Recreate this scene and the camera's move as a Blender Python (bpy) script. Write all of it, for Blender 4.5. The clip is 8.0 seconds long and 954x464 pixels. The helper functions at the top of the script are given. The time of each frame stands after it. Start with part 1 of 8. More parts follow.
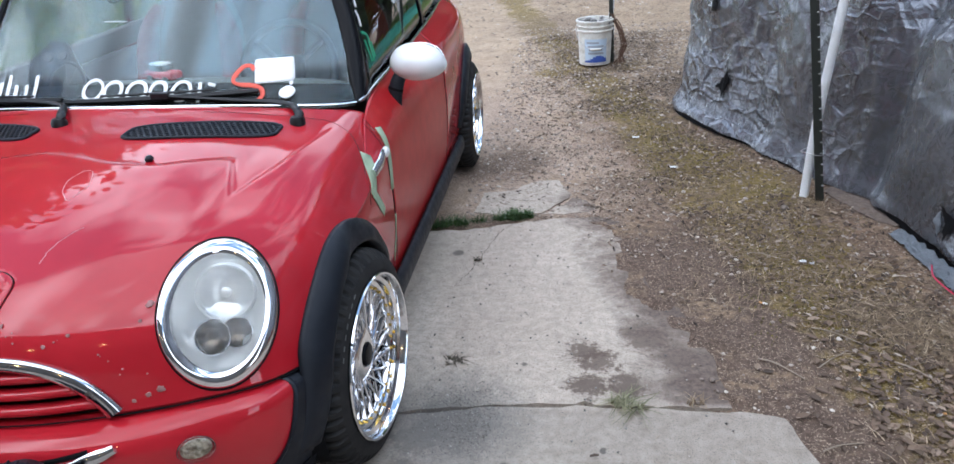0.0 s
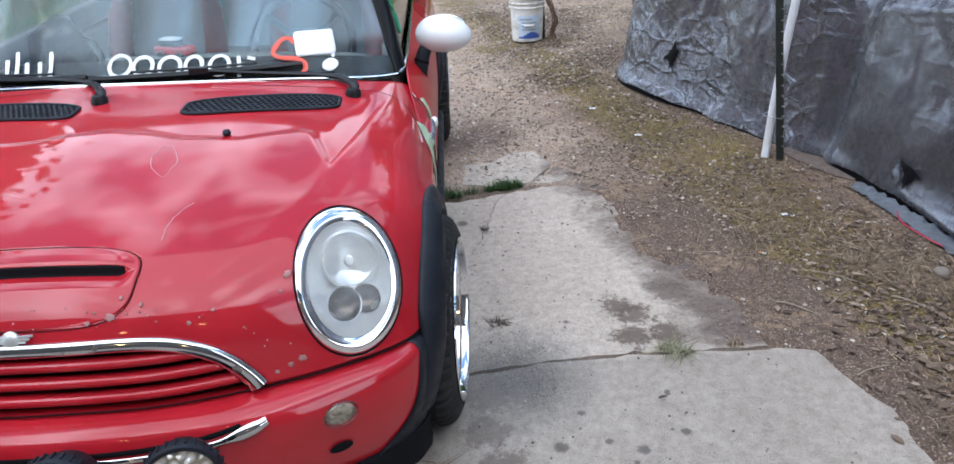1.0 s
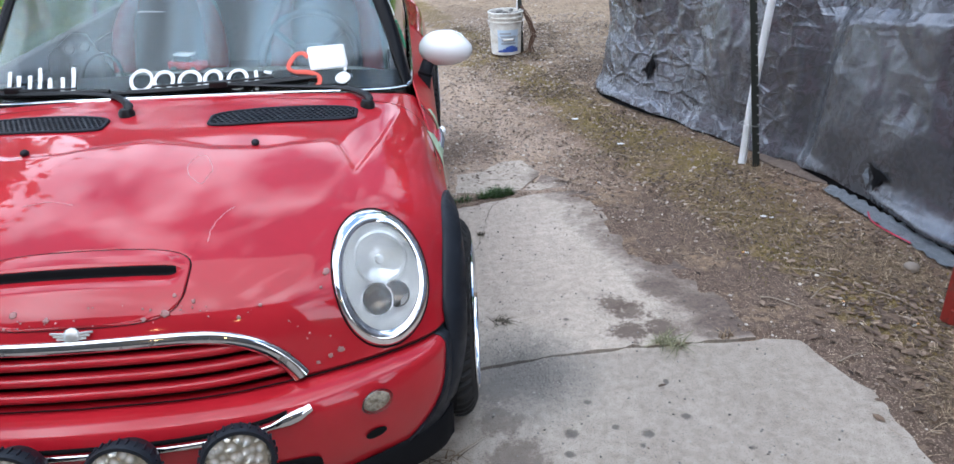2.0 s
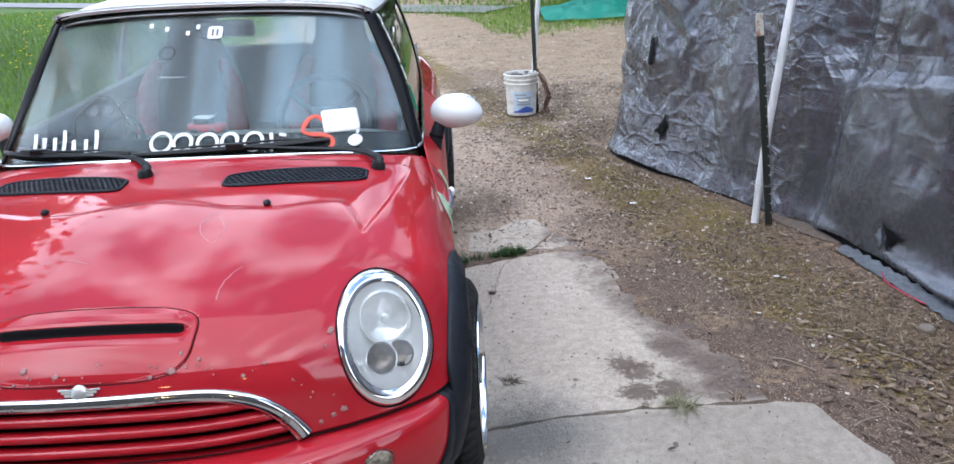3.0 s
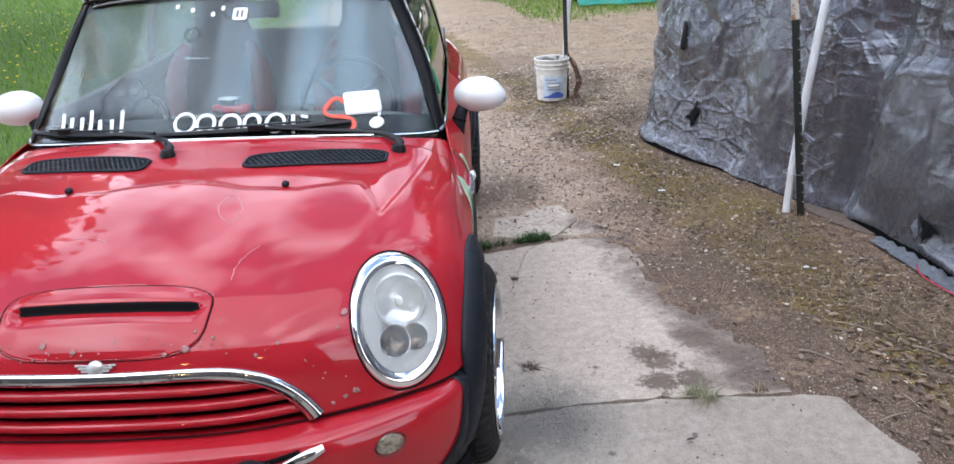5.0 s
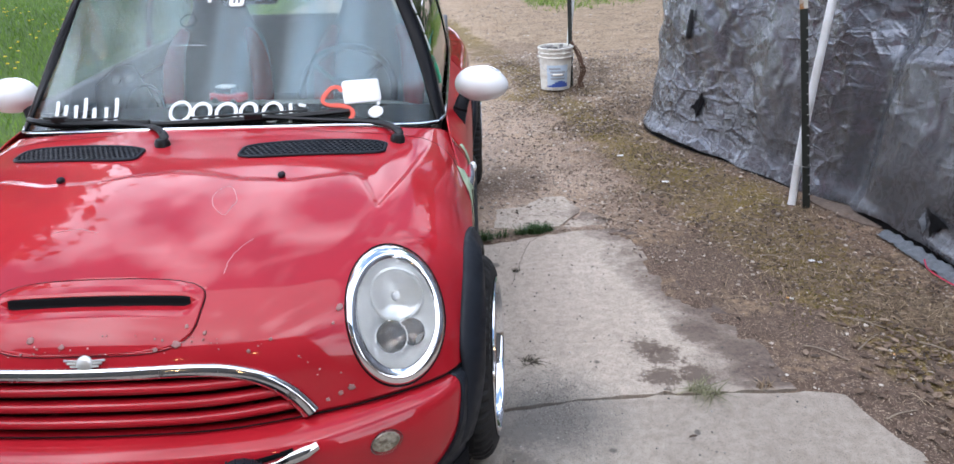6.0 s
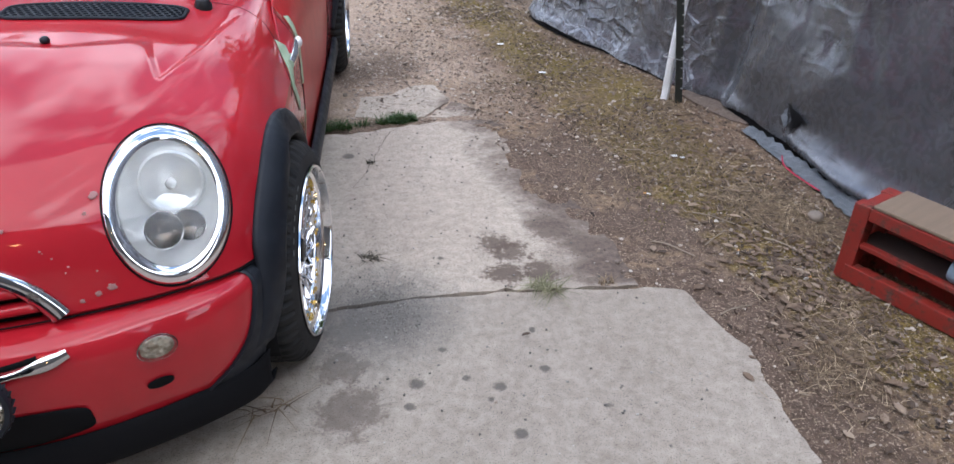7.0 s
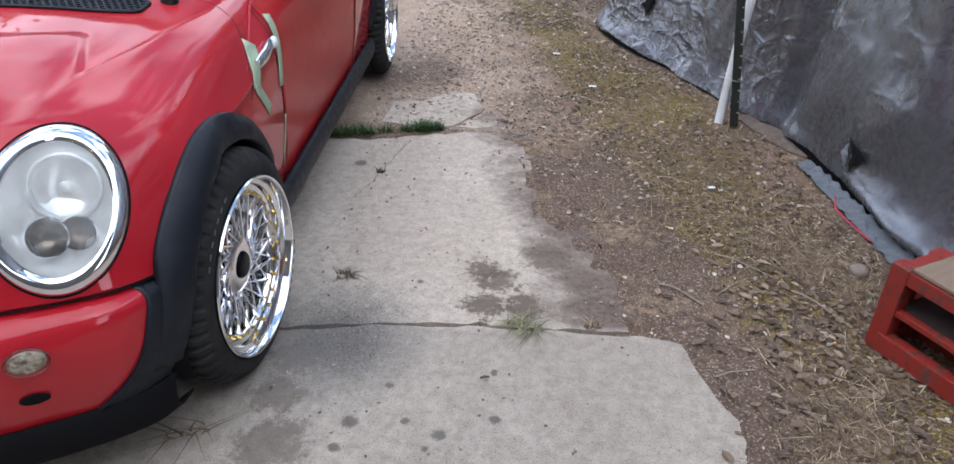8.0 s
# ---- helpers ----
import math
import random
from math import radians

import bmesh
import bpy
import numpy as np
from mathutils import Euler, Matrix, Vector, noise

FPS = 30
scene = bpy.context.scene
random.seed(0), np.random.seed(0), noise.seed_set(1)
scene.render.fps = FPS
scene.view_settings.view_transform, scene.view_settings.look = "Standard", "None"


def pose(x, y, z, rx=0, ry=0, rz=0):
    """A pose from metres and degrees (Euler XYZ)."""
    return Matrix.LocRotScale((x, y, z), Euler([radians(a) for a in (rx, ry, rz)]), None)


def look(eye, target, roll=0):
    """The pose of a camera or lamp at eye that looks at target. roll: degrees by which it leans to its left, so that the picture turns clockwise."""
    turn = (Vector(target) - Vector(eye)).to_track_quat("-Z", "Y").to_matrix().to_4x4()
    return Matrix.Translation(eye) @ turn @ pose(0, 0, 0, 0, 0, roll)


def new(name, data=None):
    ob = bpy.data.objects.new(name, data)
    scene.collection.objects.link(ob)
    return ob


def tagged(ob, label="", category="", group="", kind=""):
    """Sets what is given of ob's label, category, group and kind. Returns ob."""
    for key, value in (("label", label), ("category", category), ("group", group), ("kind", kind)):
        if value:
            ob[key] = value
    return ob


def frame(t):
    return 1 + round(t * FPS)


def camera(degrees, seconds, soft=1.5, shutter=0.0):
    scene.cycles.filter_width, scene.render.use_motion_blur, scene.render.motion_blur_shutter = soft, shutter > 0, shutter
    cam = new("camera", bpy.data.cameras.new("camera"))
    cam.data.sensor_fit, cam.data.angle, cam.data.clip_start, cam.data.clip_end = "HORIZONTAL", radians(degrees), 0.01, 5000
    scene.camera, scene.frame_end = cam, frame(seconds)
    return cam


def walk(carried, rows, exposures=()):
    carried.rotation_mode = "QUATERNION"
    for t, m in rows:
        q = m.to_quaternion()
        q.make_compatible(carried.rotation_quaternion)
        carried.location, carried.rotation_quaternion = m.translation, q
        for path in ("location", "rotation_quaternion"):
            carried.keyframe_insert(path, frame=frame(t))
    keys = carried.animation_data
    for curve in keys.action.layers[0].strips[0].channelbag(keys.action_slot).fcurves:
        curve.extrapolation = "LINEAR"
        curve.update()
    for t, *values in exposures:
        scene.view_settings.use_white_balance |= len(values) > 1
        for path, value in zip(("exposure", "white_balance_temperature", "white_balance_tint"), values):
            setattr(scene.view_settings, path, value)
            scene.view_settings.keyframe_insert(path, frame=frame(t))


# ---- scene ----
cam = camera(65.0, 8.0)
PATH = [
    (0, (1.489, -1.717, 1.494), (1.219, 0.08, 0.659), -4.2),
    (0.1, (1.458, -1.745, 1.499), (1.250, 0.058, 0.661), -4.1),
    (0.3, (1.314, -1.749, 1.482), (1.238, 0.061, 0.636), -3.2),
    (0.5, (1.206, -1.78, 1.475), (1.148, 0.031, 0.628), -4.5),
    (0.7, (1.090, -1.795, 1.496), (1.024, 0.011, 0.640), -5.2),
    (1, (0.942, -1.833, 1.509), (0.983, -0.045, 0.614), -2.8),
    (1.2, (0.863, -1.898, 1.518), (0.938, -0.118, 0.608), -3.4),
    (2.3, (0.805, -1.975, 1.555), (0.941, -0.151, 0.748), -2.3),
    (2.5, (0.82, -1.983, 1.56), (0.95, -0.136, 0.803), -2.2),
    (3, (0.844, -1.991, 1.563), (0.928, -0.13, 0.837), -2.8),
    (3.5, (0.863, -1.993, 1.559), (0.896, -0.129, 0.834), -3.6),
    (4, (0.882, -1.983, 1.558), (0.917, -0.128, 0.813), -4.5),
    (4.5, (0.884, -1.987, 1.554), (0.906, -0.133, 0.805), -3.5),
    (5.8, (0.887, -1.941, 1.543), (0.866, -0.097, 0.763), -2.8),
    (6, (0.895, -1.93, 1.542), (0.882, -0.09, 0.758), -2.7),
    (6.3, (0.975, -1.884, 1.519), (0.981, -0.045, 0.729), -3.1),
    (6.5, (1.029, -1.855, 1.517), (1.028, -0.036, 0.686), -3.5),
    (6.7, (1.082, -1.840, 1.490), (1.090, -0.055, 0.600), -2.7),
    (6.8, (1.126, -1.805, 1.467), (1.17, -0.044, 0.518), -2.8),
    (6.9, (1.13, -1.792, 1.451), (1.261, -0.062, 0.457), -0.5),
    (7, (1.16, -1.782, 1.432), (1.365, -0.08, 0.402), 1.2),
    (7.2, (1.240, -1.780, 1.421), (1.417, -0.085, 0.376), 0.8),
    (7.3, (1.270, -1.755, 1.415), (1.333, -0.048, 0.374), 0.7),
    (7.5, (1.317, -1.67, 1.417), (1.272, 0.037, 0.375), 1.5),
    (7.7, (1.412, -1.643, 1.398), (1.280, 0.077, 0.381), 0.6),
    (8, (1.549, -1.579, 1.391), (1.489, 0.136, 0.365), 1.4),
]
EXPOSURES = [(0.0, 0.78, 6000, 8), (2.5, 0.84, 5950, 8.5), (4.5, 0.85, 6200, 10.5), (6.5, 0.80, 6250, 12), (8.0, 0.77, 6200, 10.5)]
walk(cam, [(t, look(eye, target, roll)) for t, eye, target, roll in PATH], EXPOSURES)


# world: an overcast evening sky, brighter clouds drifting in a blue-grey one
world = bpy.data.worlds.new("sky")
scene.world = world
world.use_nodes = True
wn, wl = world.node_tree.nodes, world.node_tree.links
wn.clear()
SUN_EL, SUN_ROT = radians(66), radians(198)
w_sky = wn.new("ShaderNodeTexSky")
w_sky.sky_type, w_sky.sun_disc = "NISHITA", False
w_sky.sun_elevation, w_sky.sun_rotation = SUN_EL, SUN_ROT
w_sky.air_density, w_sky.dust_density = 1.0, 2.0
w_coord = wn.new("ShaderNodeTexCoord")
w_map = wn.new("ShaderNodeMapping")
w_map.inputs["Scale"].default_value = (1.9, 0.8, 1.3)
w_map.inputs["Location"].default_value = (0.35, 0.0, 0.2)
w_noise = wn.new("ShaderNodeTexNoise")
w_noise.inputs["Scale"].default_value, w_noise.inputs["Detail"].default_value = 3.0, 3.5
w_noise.inputs["Roughness"].default_value = 0.48
w_ramp = wn.new("ShaderNodeValToRGB")
w_ramp.color_ramp.elements[0].position, w_ramp.color_ramp.elements[0].color = 0.40, (0.9, 1.6, 2.8, 1)
w_ramp.color_ramp.elements[1].position, w_ramp.color_ramp.elements[1].color = 0.62, (14.2, 15.0, 16.6, 1)
w_mix = wn.new("ShaderNodeMixRGB")
w_mix.inputs["Fac"].default_value = 0.85
w_bg, w_out = wn.new("ShaderNodeBackground"), wn.new("ShaderNodeOutputWorld")
w_bg.inputs["Strength"].default_value = 0.15
wl.new(w_coord.outputs["Generated"], w_map.inputs["Vector"])
wl.new(w_map.outputs["Vector"], w_noise.inputs["Vector"])
# the cloud thins overhead and thickens towards the horizon
w_axis = wn.new("ShaderNodeSeparateXYZ")
w_thin = wn.new("ShaderNodeMath")
w_thin.operation = "MULTIPLY_ADD"
w_thin.inputs[1].default_value = -0.20
wl.new(w_coord.outputs["Generated"], w_axis.inputs["Vector"])
wl.new(w_axis.outputs["Z"], w_thin.inputs[0])
w_sum = wn.new("ShaderNodeMath")
w_sum.inputs[1].default_value = 0.10
wl.new(w_noise.outputs["Fac"], w_sum.inputs[0])
wl.new(w_sum.outputs["Value"], w_thin.inputs[2])
wl.new(w_thin.outputs["Value"], w_ramp.inputs["Fac"])
wl.new(w_sky.outputs["Color"], w_mix.inputs["Color1"])
wl.new(w_ramp.outputs["Color"], w_mix.inputs["Color2"])
# the cloud is brighter on the side where the sun stands behind it
w_dot = wn.new("ShaderNodeVectorMath")
w_dot.operation = "DOT_PRODUCT"
w_dot.inputs[1].default_value = Vector((-2, -6, 14)).normalized()
w_lobe = wn.new("ShaderNodeMapRange")
w_lobe.interpolation_type = "SMOOTHSTEP"
w_lobe.inputs["From Min"].default_value, w_lobe.inputs["From Max"].default_value = -0.3, 1.0
w_lobe.inputs["To Min"].default_value, w_lobe.inputs["To Max"].default_value = 0.95, 1.45
w_glow = wn.new("ShaderNodeVectorMath")
w_glow.operation = "SCALE"
wl.new(w_coord.outputs["Generated"], w_dot.inputs[0])
wl.new(w_dot.outputs["Value"], w_lobe.inputs["Value"])
wl.new(w_mix.outputs["Color"], w_glow.inputs[0])
wl.new(w_lobe.outputs["Result"], w_glow.inputs["Scale"])
wl.new(w_glow.outputs["Vector"], w_bg.inputs["Color"])
wl.new(w_bg.outputs["Background"], w_out.inputs["Surface"])

sun_data = bpy.data.lights.new("sun", "SUN")
sun_data.energy, sun_data.angle, sun_data.color = 1.15, radians(75), (1.0, 0.95, 0.88)
sun = new("sun", sun_data)
sun.matrix_world = look((-2, -6, 14), (0, 0, 0))

# ---- materials ----


class Mat:
    """A node material with a Principled shader and a few short ways to wire it."""

    def __init__(self, name, color=(0.5, 0.5, 0.5), rough=0.5, metal=0.0, **extra):
        self.m = bpy.data.materials.new(name)
        self.m.use_nodes = True
        self.n, self.l = self.m.node_tree.nodes, self.m.node_tree.links
        self.b = self.n["Principled BSDF"]
        self.b.inputs["Base Color"].default_value = (*color, 1)
        self.b.inputs["Roughness"].default_value = rough
        self.b.inputs["Metallic"].default_value = metal
        for key, value in extra.items():
            self.b.inputs[key.replace("_", " ")].default_value = value
        self.co = self.n.new("ShaderNodeTexCoord")

    def noise(self, scale, detail=4.0, rough=0.55, stretch=None, distort=0.0, space="Object"):
        t = self.n.new("ShaderNodeTexNoise")
        t.inputs["Scale"].default_value, t.inputs["Detail"].default_value = scale, detail
        t.inputs["Roughness"].default_value, t.inputs["Distortion"].default_value = rough, distort
        src = self.co.outputs[space]
        if stretch:
            mp = self.n.new("ShaderNodeMapping")
            mp.inputs["Scale"].default_value = stretch
            self.l.new(src, mp.inputs["Vector"])
            src = mp.outputs["Vector"]
        self.l.new(src, t.inputs["Vector"])
        return t.outputs["Fac"]

    def cells(self, scale, feature="F1", out="Distance"):
        t = self.n.new("ShaderNodeTexVoronoi")
        t.feature = feature
        t.inputs["Scale"].default_value = scale
        self.l.new(self.co.outputs["Object"], t.inputs["Vector"])
        return t.outputs[out]

    def ramp(self, fac, *stops):
        r = self.n.new("ShaderNodeValToRGB")
        e = r.color_ramp.elements
        while len(e) < len(stops):
            e.new(0.5)
        for k, (p, c) in zip(e, stops):
            k.position = p
            k.color = (*c, 1) if isinstance(c, tuple) else (c, c, c, 1)
        self.l.new(fac, r.inputs["Fac"])
        return r.outputs["Color"]

    def mix(self, fac, a, b, mode="MIX"):
        x = self.n.new("ShaderNodeMixRGB")
        x.blend_type = mode
        for k, v in (("Fac", fac), ("Color1", a), ("Color2", b)):
            if isinstance(v, (int, float)):
                x.inputs[k].default_value = v if k == "Fac" else (v, v, v, 1)
            elif isinstance(v, tuple):
                x.inputs[k].default_value = (*v, 1)
            else:
                self.l.new(v, x.inputs[k])
        return x.outputs["Color"]

    def math(self, op, a, b=0.0, c=None):
        x = self.n.new("ShaderNodeMath")
        x.operation = op
        for k, v in enumerate((a, b, c)):
            if v is None:
                continue
            if isinstance(v, (int, float)):
                x.inputs[k].default_value = v
            else:
                self.l.new(v, x.inputs[k])
        return x.outputs["Value"]

    def axis(self, name, space="Object"):
        s = self.n.new("ShaderNodeSeparateXYZ")
        self.l.new(self.co.outputs[space], s.inputs["Vector"])
        return s.outputs[name]

    def color(self, sock):
        self.l.new(sock, self.b.inputs["Base Color"])
        return self

    def rough(self, sock):
        self.l.new(sock, self.b.inputs["Roughness"])
        return self

    def set(self, key, sock):
        self.l.new(sock, self.b.inputs[key])
        return self

    def bump(self, sock, strength=0.3, distance=0.01):
        p = self.n.new("ShaderNodeBump")
        p.inputs["Strength"].default_value, p.inputs["Distance"].default_value = strength, distance
        self.l.new(sock, p.inputs["Height"])
        if self.b.inputs["Normal"].links:
            self.l.new(self.b.inputs["Normal"].links[0].from_socket, p.inputs["Normal"])
        self.l.new(p.outputs["Normal"], self.b.inputs["Normal"])
        return self

    def random(self):
        return self.n.new("ShaderNodeObjectInfo").outputs["Random"]

    def island(self):
        return self.n.new("ShaderNodeNewGeometry").outputs["Random Per Island"]


# red car paint, sun-faded in places, with dust in the clear coat
k = Mat("red_paint", (0.42, 0.012, 0.018), 0.5, 0.0, Coat_Weight=1.0, Coat_Roughness=0.04, Specular_IOR_Level=0.1, Coat_IOR=1.45)
k.color(k.mix(k.ramp(k.noise(3.5, 5), (0.35, 0.0), (0.7, 1.0)), (0.37, 0.008, 0.016), (0.46, 0.013, 0.023)))
k.set("Coat Roughness", k.ramp(k.noise(9, 5), (0.3, 0.015), (0.8, 0.09)))
k.bump(k.noise(160, 2), 0.02, 0.002)
RED = k.m
k = Mat("faded_red_paint", (0.40, 0.012, 0.018), 0.42, 0.0, Coat_Weight=0.35, Coat_Roughness=0.15, Specular_IOR_Level=0.2)
k.color(k.mix(k.ramp(k.noise(14, 6), (0.4, 0.0), (0.75, 1.0)), (0.38, 0.008, 0.013), (0.47, 0.018, 0.02)))
DOOR_RED = k.m
k = Mat("white_paint", (0.8, 0.8, 0.79), 0.3, 0.0, Coat_Weight=0.6, Coat_Roughness=0.08)
k.color(k.mix(k.ramp(k.noise(7, 6), (0.3, 0.0), (0.8, 1.0)), (0.78, 0.78, 0.77), (0.84, 0.84, 0.83)))
WHITE = k.m
k = Mat("black_trim_plastic", (0.022, 0.025, 0.03), 0.5, 0.0, Specular_IOR_Level=0.3)
k.color(k.mix(k.ramp(k.noise(12, 6), (0.35, 0.0), (0.75, 1.0)), (0.006, 0.008, 0.012), (0.013, 0.016, 0.023)))
k.rough(k.ramp(k.noise(30, 4), (0.3, 0.42), (0.7, 0.62))).bump(k.noise(700, 2), 0.15, 0.001)
TRIM = k.m
k = Mat("black_rubber", (0.018, 0.018, 0.019), 0.75, 0.0, Specular_IOR_Level=0.25)
k.color(k.mix(k.ramp(k.noise(18, 6), (0.35, 0.0), (0.8, 1.0)), (0.012, 0.012, 0.0125), (0.032, 0.030, 0.028)))
k.bump(k.noise(400, 3), 0.2, 0.001)
RUBBER = k.m
k = Mat("chrome", (0.82, 0.82, 0.83), 0.07, 1.0)
k.rough(k.ramp(k.noise(25, 5), (0.4, 0.04), (0.85, 0.22)))
CHROME = k.m
k = Mat("pitted_chrome", (0.7, 0.7, 0.7), 0.12, 1.0)
pits = k.ramp(k.noise(38, 6, 0.7), (0.56, 0.0), (0.68, 1.0))
k.color(k.mix(pits, (0.62, 0.62, 0.63), (0.22, 0.20, 0.18))).rough(k.ramp(pits, (0.0, 0.08), (1.0, 0.5)))
PITTED = k.m
BLACK = Mat("matt_black", (0.006, 0.006, 0.007), 0.8, 0.0, Specular_IOR_Level=0.12).m
GLOSS_BLACK = Mat("gloss_black", (0.005, 0.005, 0.006), 0.22, 0.0, Specular_IOR_Level=0.10).m
GOLD = Mat("gold_bolt", (0.75, 0.5, 0.12), 0.25, 1.0).m
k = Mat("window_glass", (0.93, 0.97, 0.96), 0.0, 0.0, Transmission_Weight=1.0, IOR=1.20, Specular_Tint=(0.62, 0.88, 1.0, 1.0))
# dust streaks that also paint the sky's pale blue haze, thinned low and left
haze_film = k.ramp(k.noise(2.6, 4, 0.5, (3.0, 0.30, 0.30)), (0.36, 0.15), (0.66, 1.0))
haze_film = k.math("MULTIPLY", haze_film, k.ramp(k.axis("Z"), (0.97, 0.10), (1.10, 1.0)))
haze_film = k.math("MULTIPLY", haze_film, k.ramp(k.math("ADD", k.axis("X"), 0.6), (0.15, 0.35), (0.45, 1.0)))
k.set("Transmission Weight", k.math("SUBTRACT", 1.0, k.math("MULTIPLY", haze_film, 0.165)))
k.color(k.ramp(haze_film, (0.1, (0.93, 0.97, 0.97)), (0.8, (0.66, 0.80, 0.87))))
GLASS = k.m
k = Mat("tinted_glass", (0.42, 0.47, 0.45), 0.0, 0.0, Transmission_Weight=1.0, IOR=1.5)
TINT = k.m
k = Mat("headlamp_lens", (0.95, 0.96, 0.96), 0.03, 0.0, Transmission_Weight=1.0, IOR=1.3)
k.rough(k.ramp(k.noise(30, 4), (0.3, 0.03), (0.8, 0.16)))
LENS = k.m
k = Mat("concrete", (0.4, 0.39, 0.37), 0.9)
big, fine = k.noise(1.3, 6, 0.6), k.noise(26, 8, 0.7)
base = k.mix(k.ramp(big, (0.3, 0.0), (0.7, 1.0)), (0.47, 0.392, 0.318), (0.60, 0.514, 0.425))
base = k.mix(k.ramp(fine, (0.35, 0.55), (0.62, 0.0)), base, (0.25, 0.205, 0.158))
base = k.mix(k.ramp(k.noise(75, 6, 0.8), (0.50, 0.0), (0.72, 0.6)), base, (0.60, 0.53, 0.445))
base = k.mix(k.ramp(k.noise(230, 4, 0.7), (0.56, 0.0), (0.64, 0.8)), base, (0.10, 0.088, 0.075))
# damp, oily and soil-stained places with ragged edges
wob = k.math("ADD", k.math("MULTIPLY", k.math("SUBTRACT", k.noise(15, 7, 0.8), 0.5), 0.30), k.math("MULTIPLY", k.math("SUBTRACT", k.noise(70, 5, 0.8), 0.5), 0.11))
for sx, sy, sr, amount in ((1.50, 0.51, 0.06, 0.85), (1.55, 0.44, 0.065, 0.85), (1.52, 0.31, 0.065, 0.9), (1.64, 0.31, 0.07, 0.9), (1.72, 0.59, 0.08, 0.8), (1.82, 0.47, 0.075, 0.8), (1.86, 0.32, 0.07, 0.8), (1.01, -0.30, 0.09, 0.6), (1.00, 0.04, 0.08, 0.45), (1.45, -0.9, 0.10, 0.35), (0.98, -0.12, 0.07, 0.5)):
    dx_, dy_ = k.math("SUBTRACT", k.axis("X"), sx), k.math("SUBTRACT", k.axis("Y"), sy)
    dist = k.math("ADD", k.math("SQRT", k.math("ADD", k.math("MULTIPLY", dx_, dx_), k.math("MULTIPLY", dy_, dy_))), wob)
    base = k.mix(k.ramp(dist, (sr * 0.7, amount), (sr * 1.2, 0.0)), base, (0.115, 0.082, 0.062))
rim = k.ramp(k.math("MULTIPLY", k.axis("Y"), 0.5), (0.10, 0.97), (0.28, 0.955), (0.36, 0.94), (0.415, 0.915), (0.47, 0.88), (0.555, 0.865), (0.655, 0.885), (0.75, 0.87), (0.82, 0.81))
inset = k.math("SUBTRACT", k.math("SUBTRACT", k.math("MULTIPLY", rim, 2.0), k.axis("X")), k.math("ADD", k.math("MULTIPLY", wob, 1.3), k.math("MULTIPLY", k.math("SUBTRACT", k.noise(5, 5, 0.6), 0.5), 0.55)))
creep = k.math("MULTIPLY", k.ramp(inset, (0.03, 1.0), (0.12, 0.75), (0.26, 0.0)), k.ramp(k.axis("Y"), (0.19, 0.0), (0.23, 1.0)))
mud_tone = k.mix(k.ramp(k.noise(45, 7, 0.75), (0.38, 0.0), (0.66, 1.0)), (0.085, 0.060, 0.047), (0.195, 0.143, 0.113))
base = k.mix(k.math("MULTIPLY", creep, 0.95), base, mud_tone)
base = k.mix(k.ramp(k.axis("Y"), (0.17, 1.0), (0.21, 0.0)), base, (0.74, 0.74, 0.745), "MULTIPLY")
for sx, sy, sr in ((1.42, -0.24, 0.020), (1.33, -0.20, 0.012), (1.56, -0.18, 0.016), (1.19, -0.21, 0.022), (1.27, -0.07, 0.012), (1.39, -0.29, 0.012), (1.17, -0.30, 0.014), (1.55, 0.0, 0.010), (1.70, -0.34, 0.014), (1.30, 0.42, 0.010), (1.45, -0.42, 0.018), (0.95, 1.28, 0.03)):
    dx_, dy_ = k.math("SUBTRACT", k.axis("X"), sx), k.math("SUBTRACT", k.axis("Y"), sy)
    dist = k.math("ADD", k.math("SQRT", k.math("ADD", k.math("MULTIPLY", dx_, dx_), k.math("MULTIPLY", dy_, dy_))), k.math("MULTIPLY", wob, 0.15))
    base = k.mix(k.ramp(dist, (sr * 0.7, 0.75), (sr * 1.15, 0.0)), base, (0.07, 0.062, 0.055))
dx_, dy_ = k.math("SUBTRACT", k.axis("X"), 1.09), k.math("SUBTRACT", k.axis("Y"), 0.12)
dist = k.math("ADD", k.math("SQRT", k.math("ADD", k.math("MULTIPLY", dx_, dx_), k.math("MULTIPLY", dy_, dy_))), k.math("ADD", k.math("MULTIPLY", wob, 0.9), k.math("MULTIPLY", k.math("SUBTRACT", k.noise(130, 4, 0.7), 0.5), 0.30)))
base = k.mix(k.ramp(dist, (0.08, 0.8), (0.17, 0.52), (0.31, 0.0)), base, k.mix(k.noise(120, 5, 0.8), (0.072, 0.069, 0.064), (0.25, 0.235, 0.212)))
spots = k.math("MULTIPLY", k.ramp(k.cells(9), (0.02, 1.0), (0.07, 0.0)), k.ramp(k.noise(3.0, 2), (0.54, 0.0), (0.58, 0.6)))
base = k.mix(spots, base, (0.09, 0.085, 0.08))
k.color(base).bump(fine, 0.35, 0.006).bump(k.noise(190, 4, 0.7), 0.5, 0.0025)
CONCRETE = k.m

# ---- builders ----


